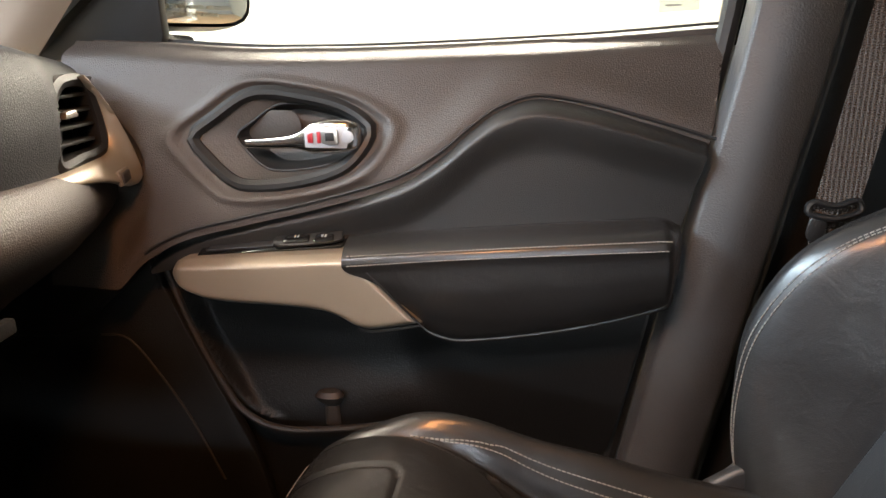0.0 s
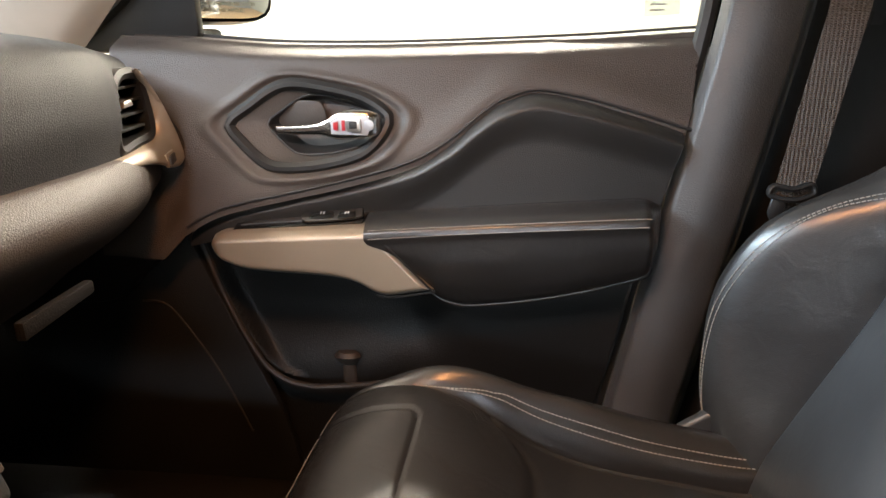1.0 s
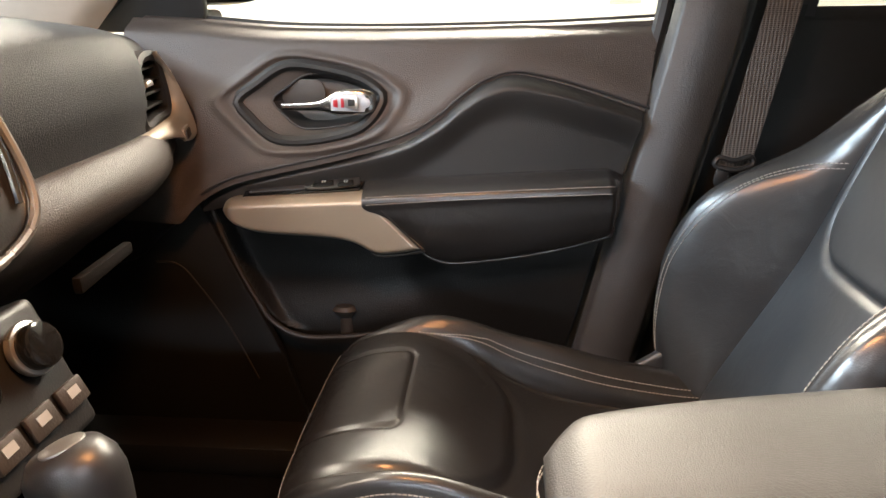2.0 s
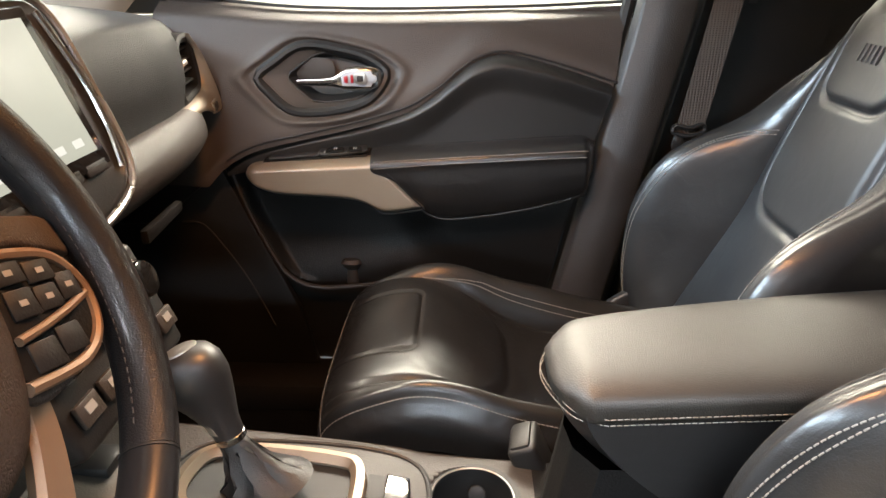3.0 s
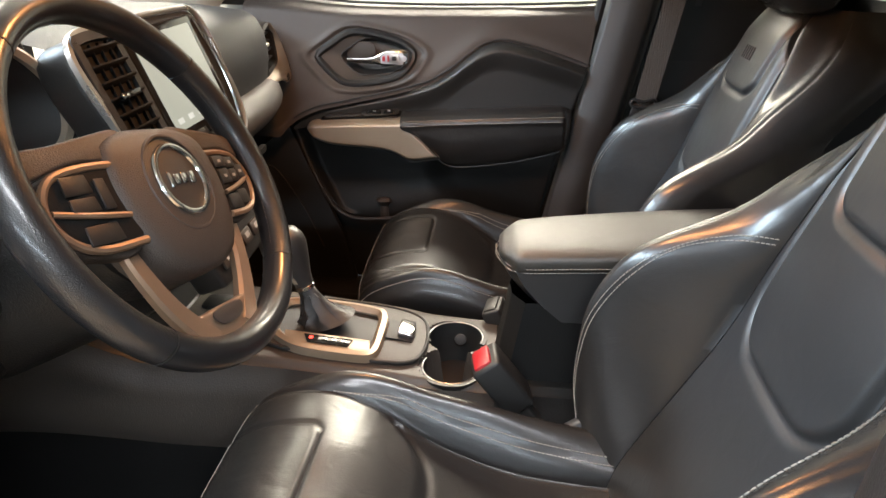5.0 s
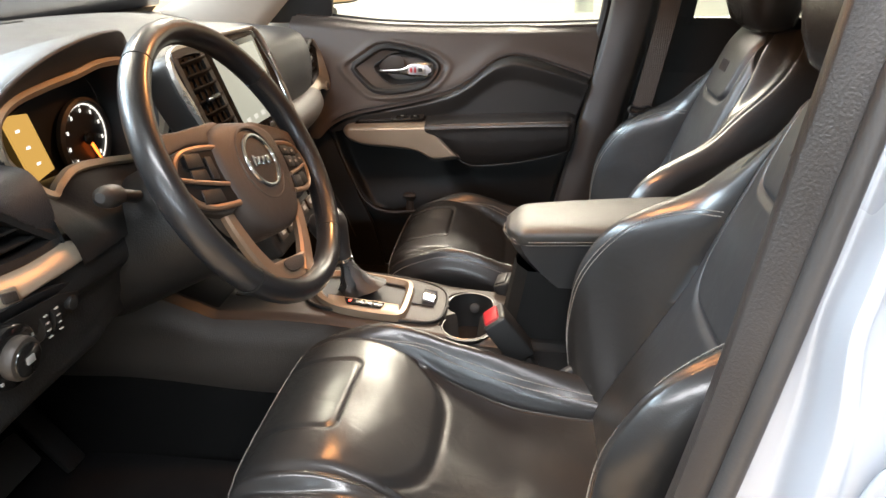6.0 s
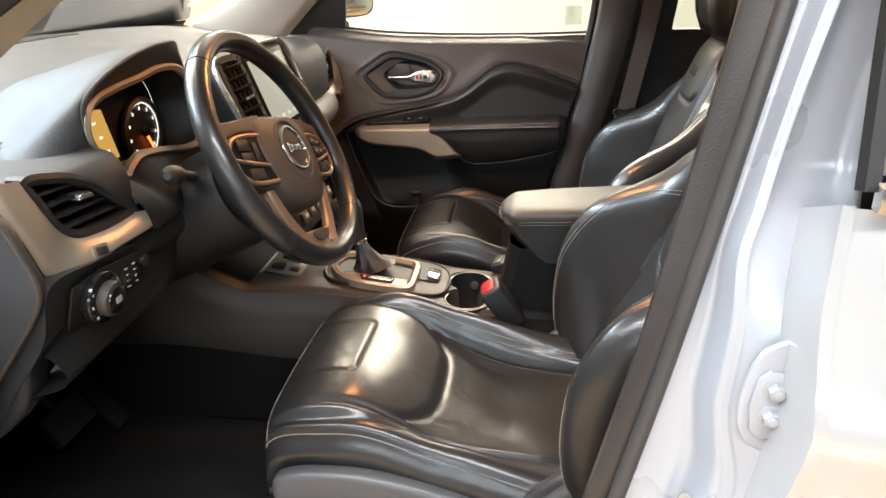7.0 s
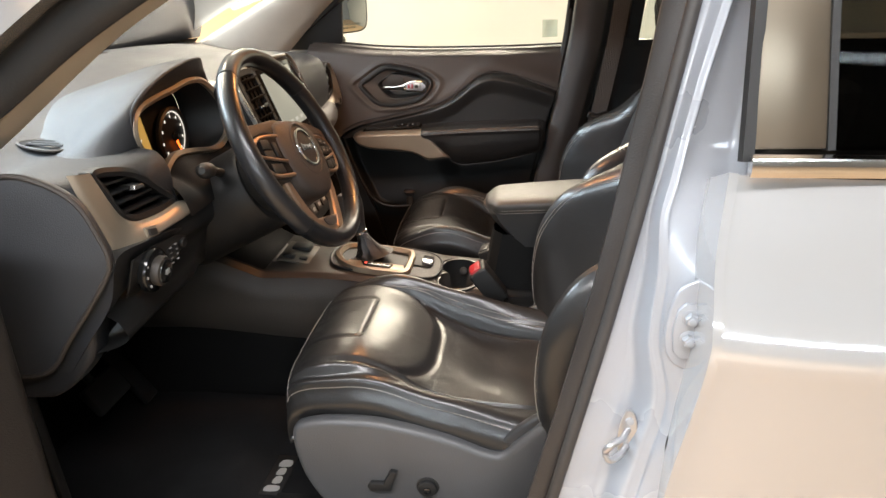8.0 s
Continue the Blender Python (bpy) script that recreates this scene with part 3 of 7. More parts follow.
# ---------- passenger side: front door ----------
door = thing("front_door", 0.0, 0.78, 0.42, "closed car door with black and champagne inner panel", "car door")
DOOR_X0, DOOR_X1 = -0.46, 0.40
belt_z = curve((-0.50, 1.198), (-0.38, 1.191), (-0.20, 1.177), (-0.04, 1.174), (0.20, 1.177), (0.40, 1.185))
rear_x = curve((0.45, 0.21), (0.632, 0.266), (0.80, 0.298), (0.94, 0.335), (1.06, 0.366), (1.18, 0.386))
ridge_z = curve((-0.37, 0.895), (-0.335, 0.930), (-0.282, 0.956), (-0.20, 0.974), (-0.115, 0.991), (-0.012, 1.018), (0.042, 1.047), (0.08, 1.077), (0.116, 1.100), (0.159, 1.111), (0.215, 1.102), (0.29, 1.081), (0.37, 1.055))


BEZEL = spl([(0.113, 0, 0.004), (0.098, 0, 0.024), (0.066, 0, 0.040), (0.020, 0, 0.051), (-0.022, 0, 0.057), (-0.052, 0, 0.052), (-0.088, 0, 0.029), (-0.119, 0, 0.004), (-0.098, 0, -0.024), (-0.070, 0, -0.048), (-0.044, 0, -0.057), (0.004, 0, -0.056), (0.055, 0, -0.047), (0.090, 0, -0.031)], 8, True)
BEZEL_POLAR = sorted((math.atan2(p.z, p.x) % (2 * math.pi), p.length) for p in BEZEL)
BEZEL_R = curve((BEZEL_POLAR[-1][0] - 2 * math.pi, BEZEL_POLAR[-1][1]), *BEZEL_POLAR, (BEZEL_POLAR[0][0] + 2 * math.pi, BEZEL_POLAR[0][1]))


def bezel_ring(k, grow=1.0):
    a = (2 * math.pi * k) % (2 * math.pi)
    r = BEZEL_R(a) * grow
    return V(-0.160 + r * math.cos(a), 0, 1.066 + r * math.sin(a))


RING = [bezel_ring(i / 64) for i in range(64)]


def in_ring(x, z, grow=1.0):
    dx, dz = (x + 0.160) / grow, (z - 1.066) / grow
    return math.hypot(dx, dz) / BEZEL_R(math.atan2(dz, dx) % (2 * math.pi))


def upper_y(x, z):
    y = 0.668 + 0.06 * (x + 0.1) + 0.30 * (z - 1.06)
    up = belt_z(x) - z
    y += 0.030 * bell(up, 0.012)
    y -= 0.010 * bell((z - ridge_z(x)) - 0.01, 0.03)
    # the dished surround of the handle
    k = in_ring(x, z)
    y += 0.0035 * bell(k - 1.13, 0.05) - 0.006 * bell(k - 1.26, 0.10)
    return y


def upper_panel(u, v):
    x = lerp(DOOR_X0, DOOR_X1, u)
    z0, z1 = ridge_z(x) - 0.012, belt_z(x)
    if x < -0.36:
        z0 = lerp(0.89, z0, smooth(-0.46, -0.36, x))
    z = lerp(z0, z1, v)
    x = min(x, rear_x(z))
    k = in_ring(x, z)
    y = upper_y(x, z)
    if k < 1:
        y += 0.035 * smooth(1.0, 0.86, k)
    return V(x, y, z)


part("upper_panel", grid(upper_panel, 170, 70), SKIN, door, "grained dark brown-black upper door skin", 70)


def on_upper(p, lift):
    return V(p.x, upper_y(p.x, p.z) - lift, p.z)


bezel = part("handle_bezel", sweep([on_upper(p, 0.0) for p in RING], [(-0.0075, -0.006), (0.0065, -0.006), (0.0085, 0.001), (0.003, 0.0075), (-0.003, 0.0075), (-0.0085, 0.001)], True, (0, -1, 0)), PLASTIC, door, "satin black handle surround")


def handle_ring(k, grow):
    """Outlines that pass from the surround to the finger cup, which sits towards the hinge end."""
    p = bezel_ring(k, grow)
    return V(p.x + 0.020 * smooth(0.95, 0.70, grow), 0, p.z)


def ledge(u, v):
    p = handle_ring(u, lerp(0.95, 0.72, v))
    return V(p.x, upper_y(p.x, p.z) + lerp(0.001, 0.013, v), p.z)


part("ledge", grid(ledge, 64, 6, True), GREY_PLASTIC, bezel, "dark taupe ledge round the finger cup", 60)
part("cup_edge", sweep([ledge(i / 64, 1.0) for i in range(64)], oval(0.0022, 0.003, 8), True, (0, -1, 0)), PLASTIC, bezel)
part("handle_cup", grid(lambda u, v: (lambda p: V(p.x, upper_y(p.x, p.z) + 0.013 + 0.026 * smooth(0.0, 0.30, v), p.z))(handle_ring(u, lerp(0.72, 0.05, v))), 48, 8, True), PLASTIC, bezel, "black finger cup behind the handle")
part("cup_back", slab(spl([V(x, 0.690, z) for x, z in ((-0.214, 1.078), (-0.202, 1.097), (-0.160, 1.099), (-0.146, 1.092), (-0.142, 1.074), (-0.150, 1.058), (-0.205, 1.060))], 4, True), (0, -0.004, 0), 0.002), GREY_PLASTIC, bezel, "taupe plate in the finger cup")
lever = part("lever", loft([[V(x, 0.657 + dy + t_ * math.copysign(abs(math.cos(a)) ** 0.6, math.cos(a)), z + h * math.copysign(abs(math.sin(a)) ** 0.6, math.sin(a))) for a in [2 * math.pi * i / 20 for i in range(20)]]
                            for x, z, h, dy, t_ in ((-0.2085, 1.0605, 0.002, 0.004, 0.002), (-0.206, 1.0605, 0.0055, 0.001, 0.005), (-0.170, 1.061, 0.0068, -0.003, 0.006), (-0.142, 1.0625, 0.0085, -0.005, 0.007), (-0.130, 1.064, 0.0125, -0.005, 0.007), (-0.116, 1.066, 0.0195, -0.004, 0.008), (-0.095, 1.068, 0.021, -0.003, 0.009), (-0.072, 1.068, 0.020, -0.002, 0.009), (-0.061, 1.068, 0.016, 0.002, 0.008), (-0.056, 1.068, 0.010, 0.006, 0.004))]), CHROME, door, "polished chrome door lever")
part("lock_well", slab([V(x, 0.6455, z) for x, z in ((-0.124, 1.056), (-0.072, 1.054), (-0.066, 1.068), (-0.072, 1.082), (-0.112, 1.080), (-0.124, 1.074))], (0, -0.0015, 0), 0.0006), STEEL, lever)
part("lock_mark", slab([(-0.120, 0.6440, 1.062), (-0.113, 0.6440, 1.061), (-0.113, 0.6440, 1.074), (-0.120, 0.6440, 1.072)], (0, -0.0015, 0), 0.0006), RED, lever, "red unlocked mark")
part("lock_mark", slab([(-0.108, 0.6440, 1.061), (-0.103, 0.6440, 1.061), (-0.103, 0.6440, 1.075), (-0.108, 0.6440, 1.075)], (0, -0.0015, 0), 0.0006), RED, lever)
part("lock_button", slab(spl([V(x, 0.6445, z) for x, z in ((-0.099, 1.060), (-0.082, 1.059), (-0.080, 1.068), (-0.082, 1.078), (-0.099, 1.078), (-0.102, 1.069))], 3, True), (0, -0.005, 0), 0.002), SATIN, lever, "satin lock slider")
part("lock_button_face", slab([V(x, 0.6394, z) for x, z in ((-0.096, 1.064), (-0.085, 1.064), (-0.085, 1.074), (-0.096, 1.074))], (0, -0.0008, 0), 0.0003), PLASTIC, lever)
part("lock_pin", disc((-0.069, 0.6455, 1.068), (0, -1, 0), 0.0075, 0.003, 20, 0.001), STEEL, lever)

# soft insert below the ridge, rolled over at its upper edge
arm_z = curve((-0.36, 0.895), (-0.30, 0.905), (-0.07, 0.920), (0.10, 0.930), (0.34, 0.942))


def insert_panel(u, v):
    x = lerp(-0.345, 0.372, u)
    z1, z0 = ridge_z(x) - 0.004, arm_z(x) - 0.004
    z = lerp(z0, z1, v)
    x = min(x, rear_x(z) - 0.004)
    t = z1 - z
    y = 0.657 + 0.055 * (x + 0.1) - 0.020 * smooth(0.0, 0.020, t) + 0.012 * smooth(0.015, 0.07, t) - 0.004 * math.sin(6 * x)
    y += 0.03 * bell(t, 0.004)
    return V(x, y, z)


part("insert", grid(insert_panel, 120, 60), INSERT, door, "black soft insert with a rolled upper edge", 80)
# black tube drawn as the shadow line above the insert's rolled edge
part("ridge_shadow_line", tube([V(x, upper_y(x, ridge_z(x)) - 0.002, ridge_z(x) - 0.001) for x in [-0.335 + 0.705 * i / 70 for i in range(71)]], 0.002, 8), EMBOSS, door)

# armrest pad with its stitched edge
low_z = curve((-0.08, 0.900), (0.0, 0.842), (0.03, 0.818), (0.061, 0.810), (0.12, 0.815), (0.311, 0.858), (0.335, 0.875))


def armrest(u, v):
    x = lerp(lerp(-0.075, 0.014, smooth(0.40, 0.90, v)), 0.332, u)
    ze = arm_z(x)
    sec = [(0.668, ze + 0.022), (0.640, ze + 0.024), (0.612, ze + 0.016), (0.598, ze + 0.002), (0.600, ze - 0.014), (0.602, lerp(ze - 0.014, low_z(x), 0.35)),
           (0.612, lerp(ze - 0.014, low_z(x), 0.75)), (0.630, low_z(x)), (0.675, low_z(x) - 0.004)]
    k = v * (len(sec) - 1)
    i = min(int(k), len(sec) - 2)
    t = k - i
    p = [Vector((*sec[min(max(i + j, 0), len(sec) - 1)], 0)) for j in (-1, 0, 1, 2)]
    q = 0.5 * (2 * p[1] + (p[2] - p[0]) * t + (2 * p[0] - 5 * p[1] + 4 * p[2] - p[3]) * t * t + (3 * p[1] - p[0] - 3 * p[2] + p[3]) * t**3)
    y, z = q.x, q.y
    fade = max(smooth(0.93, 1.0, u), 0)
    y += 0.045 * fade * fade + 0.05 * (x + 0.075) * 0.2
    z = lerp(z, ze - 0.01 if v < 0.5 else z, 0.3 * fade)
    z -= 0.0025 * bell(v - 0.375, 0.012)
    return V(x, y, z)


arm = part("armrest", grid(armrest, 90, 90), LEATHER, door, "padded black armrest with grey twin stitching", 80)
for dv in (0.33, 0.42):
    stitches([armrest(0.02 + 0.93 * i / 80, dv) - V(0, 0.0012, -0.0008) for i in range(81)], arm, 0.0048, 0.0034, 0.0007)
part("armrest_piping", tube([armrest(i / 80, 7 / 8) for i in range(79)], 0.004, 8), LEATHER, arm)

# champagne pull handle
pull_top = curve((-0.312, 0.902), (-0.300, 0.916), (-0.284, 0.921), (-0.18, 0.925), (-0.066, 0.929))
pull_lo = curve((-0.312, 0.898), (-0.300, 0.888), (-0.280, 0.876), (-0.248, 0.866), (-0.154, 0.858), (-0.110, 0.852), (-0.087, 0.844), (-0.064, 0.831), (-0.050, 0.8275), (-0.02, 0.831), (0.021, 0.838))


def pull(u, v):
    """A flat-faced bar with rounded edges, its rear end cut off on a slant."""
    x = lerp(-0.312, 0.0195, u)
    z1 = pull_top(x) if x < -0.066 else lerp(0.929, 0.840, (x + 0.066) / 0.0865)
    z0 = min(pull_lo(x), z1 - 0.001)
    z = lerp(z1, z0, 0.5 - 0.5 * math.cos(math.pi * v))
    edge = max(0.0, 1 - min(z1 - z, z - z0) / 0.012)
    nose = max(0.0, 1 - (x + 0.312) / 0.03)
    y = 0.603 - 0.010 * smooth(-0.05, -0.25, x) + 0.016 * edge * edge + 0.030 * nose * nose
    if z1 - z < 1e-4 or z - z0 < 1e-4:
        y += 0.03
    return V(x, y, z)


part("pull_handle", grid(pull, 90, 30), CHAMPAGNE, door, "champagne metallic pull handle", 60)
part("pull_gap", tube([V(lerp(-0.066, 0.0215, i / 12), 0.6015, lerp(0.930, 0.839, i / 12)) for i in range(13)], 0.0016, 6, up=(0, 1, 0)), EMBOSS, door)
part("pull_shadow_gap", tube([V(lerp(-0.064, 0.021, i / 12), 0.6150, pull_lo(lerp(-0.064, 0.021, i / 12)) - 0.002) for i in range(13)], 0.0022, 6, up=(0, 1, 0)), EMBOSS, door)
sw = part("switch_panel", slab([(-0.275, 0.625, 0.916), (-0.085, 0.640, 0.927), (-0.075, 0.655, 0.940), (-0.10, 0.672, 0.947), (-0.270, 0.655, 0.933)], (0, -0.004, 0.006), 0.003), PIANO, door, "gloss black switch panel")
part("tray", slab([(-0.262, 0.632, 0.925), (-0.175, 0.638, 0.930), (-0.172, 0.655, 0.941), (-0.258, 0.648, 0.936)], (0, -0.003, 0.004), 0.002), EMBOSS, sw)
part("tray_lip", tube([(-0.264, 0.6285, 0.9275), (-0.174, 0.6345, 0.9325)], 0.002, 8), PLASTIC, sw)
part("switch_bed", slab(spl([V(x, y - 0.004, z + 0.006) for x, y, z in ((-0.166, 0.633, 0.925), (-0.092, 0.639, 0.930), (-0.084, 0.648, 0.936), (-0.094, 0.655, 0.941), (-0.164, 0.650, 0.937))], 4, True), (0, -0.003, 0.004), 0.0015), PLASTIC, sw)
for x, w, up_ in ((-0.142, 0.016, 0.0), (-0.106, 0.012, 0.001)):
    rk = part("switch", slab(spl([V(x + a * w, 0.637 + b - 0.004, 0.938 + c + up_) for a, b, c in ((-1, -0.002, -0.003), (0.9, -0.001, -0.002), (1, 0.004, 0.002), (0.8, 0.009, 0.005), (-0.8, 0.008, 0.004), (-1, 0.004, 0.001))], 3, True), (0, -0.003, 0.004), 0.0015), PIANO, sw, "window switch with a pale mark")
    for dx in (-0.002, 0.002):
        part("switch_mark", slab([(x + dx - 0.001, 0.6325, 0.9432 + up_), (x + dx + 0.001, 0.6327, 0.9434 + up_), (x + dx + 0.0015, 0.6365, 0.9458 + up_), (x + dx - 0.0005, 0.6363, 0.9456 + up_)], (0, -0.0012, 0.0012), 0.0002), ICON, rk)

# lower panel with its map pocket
pocket_l = curve((0.60, -0.20), (0.645, -0.225), (0.66, -0.255), (0.72, -0.292), (0.80, -0.325), (0.89, -0.352), (0.93, -0.362))


def lower_panel(u, v):
    z = lerp(0.45, 0.925, v)
    x = lerp(-0.46, rear_x(z), u)
    y = 0.688 + 0.02 * (x + 0.1) + 0.03 * smooth(0.8, 0.5, z)
    inside = smooth(0.0, 0.014, x - pocket_l(z)) * smooth(0.0, 0.10, z - (0.640 + 0.10 * max(0, x + 0.18))) * smooth(0.0, 0.10, lerp(0.04, -0.02, (z - 0.64) / 0.2) - x + 0.06)
    y += 0.028 * inside
    rim = bell(x - pocket_l(z), 0.010) * smooth(0.63, 0.65, z)
    y -= 0.008 * rim
    return V(x, y, z)


part("lower_panel", grid(lower_panel, 150, 100), HARD, door, "black grained lower door panel with a deep pocket", 70)
path = [V(pocket_l(z) - 0.002, 0.676, z) for z in [0.89 - 0.24 * i / 30 for i in range(31)]] + [V(-0.22 + 0.18 * i / 14, 0.676, 0.641 + 0.018 * (i / 14) ** 2) for i in range(15)]
part("pocket_rim", tube(spl(path[::3], 6), 0.005, 8, up=(0, 1, 0)), GREY_PLASTIC, door)
part("pocket_knob", loft([[V(-0.137 + r * math.cos(a), 0.70 + y + r * 0.5 * math.sin(a), z) for a in [2 * math.pi * i / 14 for i in range(14)]] for r, y, z in ((0.012, 0, 0.64), (0.011, 0, 0.672), (0.018, -0.006, 0.682), (0.022, -0.008, 0.690), (0.016, -0.006, 0.697))]), GREY_PLASTIC, door, "small grey bottle stop")

# window, outer skin, frame
part("outer_skin", grid(lambda u, v: V(lerp(-0.62, 0.45, u), 0.83 + 0.05 * math.sin(math.pi * v), lerp(0.30, 1.165, v)), 10, 14), WHITE, door)
part("sill_cap", sweep([V(x, 0.765, belt_z(x) - 0.004) for x in [-0.46 + 0.86 * i / 30 for i in range(31)]], [(-0.05, -0.006), (0.018, -0.006), (0.018, 0.002), (0.008, 0.006), (-0.05, 0.002)]), SKIN, door)
part("window_seal", sweep([V(x, 0.785, belt_z(x) - 0.002) for x in [-0.46 + 0.88 * i / 30 for i in range(31)]], [(-0.004, -0.008), (0.004, -0.008), (0.004, 0.008), (-0.004, 0.008)]), RUBBER, door)
part("window", grid(lambda u, v: V(lerp(-0.46, 0.42, u), 0.80 - 0.22 * v * v, lerp(1.16, 1.54, v)), 8, 8), GLASS, door, "clear side window").visible_shadow = False
lab = part("window_label", slab([(0.315, 0.797, 1.205), (0.365, 0.797, 1.207), (0.362, 0.788, 1.262), (0.313, 0.788, 1.262)], (0, 0.0006, 0), 0), GLASS, door, "small clear window label with dark print")
for i in range(6):
    part("label_line", box(0.322, 0.7885 + 0.0012 * (5 - i), 1.212 + 0.008 * i, 0.342 + 0.003 * (i % 3), 0.789 + 0.0012 * (5 - i), 1.2145 + 0.008 * i, 0), ICON, lab)
sail = [(-0.62, 0.77, 1.17), (-0.375, 0.77, 1.17), (-0.36, 0.765, 1.20), (-0.345, 0.735, 1.36), (-0.44, 0.755, 1.29)]
part("mirror_sail", slab(sail, (0, 0.02, 0), 0.004), PLASTIC, door, "black mirror base panel")
part("door_frame", sweep(spl([(-0.58, 0.765, 1.19), (-0.42, 0.755, 1.30), (-0.22, 0.715, 1.44), (0.0, 0.67, 1.525), (0.42, 0.655, 1.545)], 6), [(-0.02, -0.02), (0.02, -0.02), (0.02, 0.02), (-0.02, 0.02)]), PLASTIC, door)
part("door_frame", sweep([(0.405, 0.775, 1.165), (0.415, 0.73, 1.36), (0.43, 0.66, 1.54)], [(-0.018, -0.02), (0.018, -0.02), (0.018, 0.02), (-0.018, 0.02)], up=(0, 1, 0)), PIANO, door)

# wing mirror
wm = thing("wing_mirror", -0.38, 0.93, 1.17, "black door mirror with an etched warning line", "mirror")
MC, MX, MZ = V(-0.366, 0.875, 1.288), V(0.5, 0.85, 0).normalized(), V(0, 0, 1)


def mirror_ring(k, s=1.0, back=0.0):
    a = 2 * math.pi * k
    c, n_ = math.cos(a), math.sin(a)
    r = 1 / ((abs(c) ** 4.5 + abs(n_) ** 4.5) ** (1 / 4.5))
    return MC + MX * (0.105 * c * r * s) + MZ * (0.072 * n_ * r * s) + V(-0.3, 0.95, 0).normalized() * 0 + V(-back, 0.0, 0)


MN = MX.cross(MZ)
part("housing", grid(lambda u, v: MC + (mirror_ring(u, 1.0 + 0.06 * math.sin(math.pi * v) if v < 0.9 else 0.6) - MC) * (1 if v < 0.5 else math.cos((v - 0.5) * 2.6)) - MN * (0.10 * v), 40, 14, True), PLASTIC, wm, "black mirror housing")
part("mirror_glass", slab([mirror_ring(i / 40, 0.93) - MN * 0.001 for i in range(40)], MN * 0.004, 0.001), MIRROR, wm, "silvered mirror glass")
for k_, words in enumerate(("OBJECTS IN MIRROR ARE CLOSER", "THAN THEY APPEAR")):
    txt = bpy.data.curves.new("warning_text", "FONT")
    txt.body, txt.size, txt.align_x, txt.extrude = words, 0.0085, "CENTER", 0.0002
    line = new("warning_text", txt)
    txt.materials.append(PRINT)
    side = MN if MN.y < 0 else -MN
    across = MX if MX.cross(MZ).dot(side) > 0 else -MX
    at = MC - MZ * (0.046 + 0.011 * k_) + side * 0.0055
    line.matrix_world = Matrix(((across.x, MZ.x, side.x, at.x), (across.y, MZ.y, side.y, at.y), (across.z, MZ.z, side.z, at.z), (0, 0, 0, 1)))
    line.parent = wm
    line.matrix_parent_inverse = Matrix.Translation(-ORIGIN[wm])
    tagged(line, "etched warning words", "", "", "")
part("arm", box(-0.45, 0.79, 1.175, -0.38, 0.90, 1.205, 0.01), PLASTIC, wm)
# ---------- dashboard ----------
dash = thing("dashboard", -0.6, YC, 0.40, "dark grained dashboard with champagne vent trims", "dashboard")
rear_edge = curve((-0.73, -0.405), (-0.67, -0.378), (-0.60, -0.350), (-0.45, -0.342), (-0.10, -0.340), (0.15, -0.332), (0.40, -0.335), (0.50, -0.346), (0.57, -0.375), (0.66, -0.41))
crown = curve((-0.75, -0.075), (-0.60, -0.072), (-0.47, -0.062), (-0.33, -0.020), (-0.05, 0.015), (0.25, 0.010), (0.45, -0.005), (0.58, -0.03), (0.66, -0.05))


def dash_top(u, v):
    """Upper pad: from the windscreen's foot back over the crown and down to the seam."""
    y = lerp(-0.742, 0.655, v)
    e, c = rear_edge(y), crown(y)
    dn = smooth(-0.40, -0.54, y)
    f_ = screen_foot(y)
    line = [(f_, 1.225 + 0.3 * c), (lerp(f_, -0.62, 0.45), 1.226 + 0.75 * c), (-0.62, 1.212 + c - 0.006 * dn), (-0.50, 1.208 + 0.8 * c - 0.008 * dn), (e - 0.045, 1.188 + 0.35 * c - 0.016 * dn), (e - 0.012, 1.158 + 0.15 * c - 0.012 * dn), (e, 1.10), (e - 0.006, 1.045)]
    k = u * (len(line) - 1)
    i = min(int(k), len(line) - 2)
    p = [Vector((*line[min(max(i + j, 0), len(line) - 1)], 0)) for j in (-1, 0, 1, 2)]
    t = k - i
    q = 0.5 * (2 * p[1] + (p[2] - p[0]) * t + (2 * p[0] - 5 * p[1] + 4 * p[2] - p[3]) * t * t + (3 * p[1] - p[0] - 3 * p[2] + p[3]) * t**3)
    return V(q.x, y, q.y)


YV = -0.05


def P_vent(s, a, h, d=0.0):
    """A point on an end vent: a towards its door, h up, d out of the dash."""
    return V(-0.362 + d - 0.10 * a - 0.12 * (h - 1.10), YV + s * (0.585 + a) + (0.012 if s > 0 else 0), h)


VENT_DRIVER = ((0.044, 1.151), (0.003, 1.146), (-0.044, 1.128), (-0.087, 1.092), (-0.116, 1.064), (-0.089, 1.057), (-0.040, 1.060), (-0.008, 1.065), (0.018, 1.084), (0.034, 1.122))
VENT_SHAPE = ((0.046, 1.143), (0.0, 1.144), (-0.028, 1.120), (-0.040, 1.085), (-0.043, 1.055), (0.0, 1.058), (0.044, 1.063), (0.057, 1.082), (0.057, 1.118))
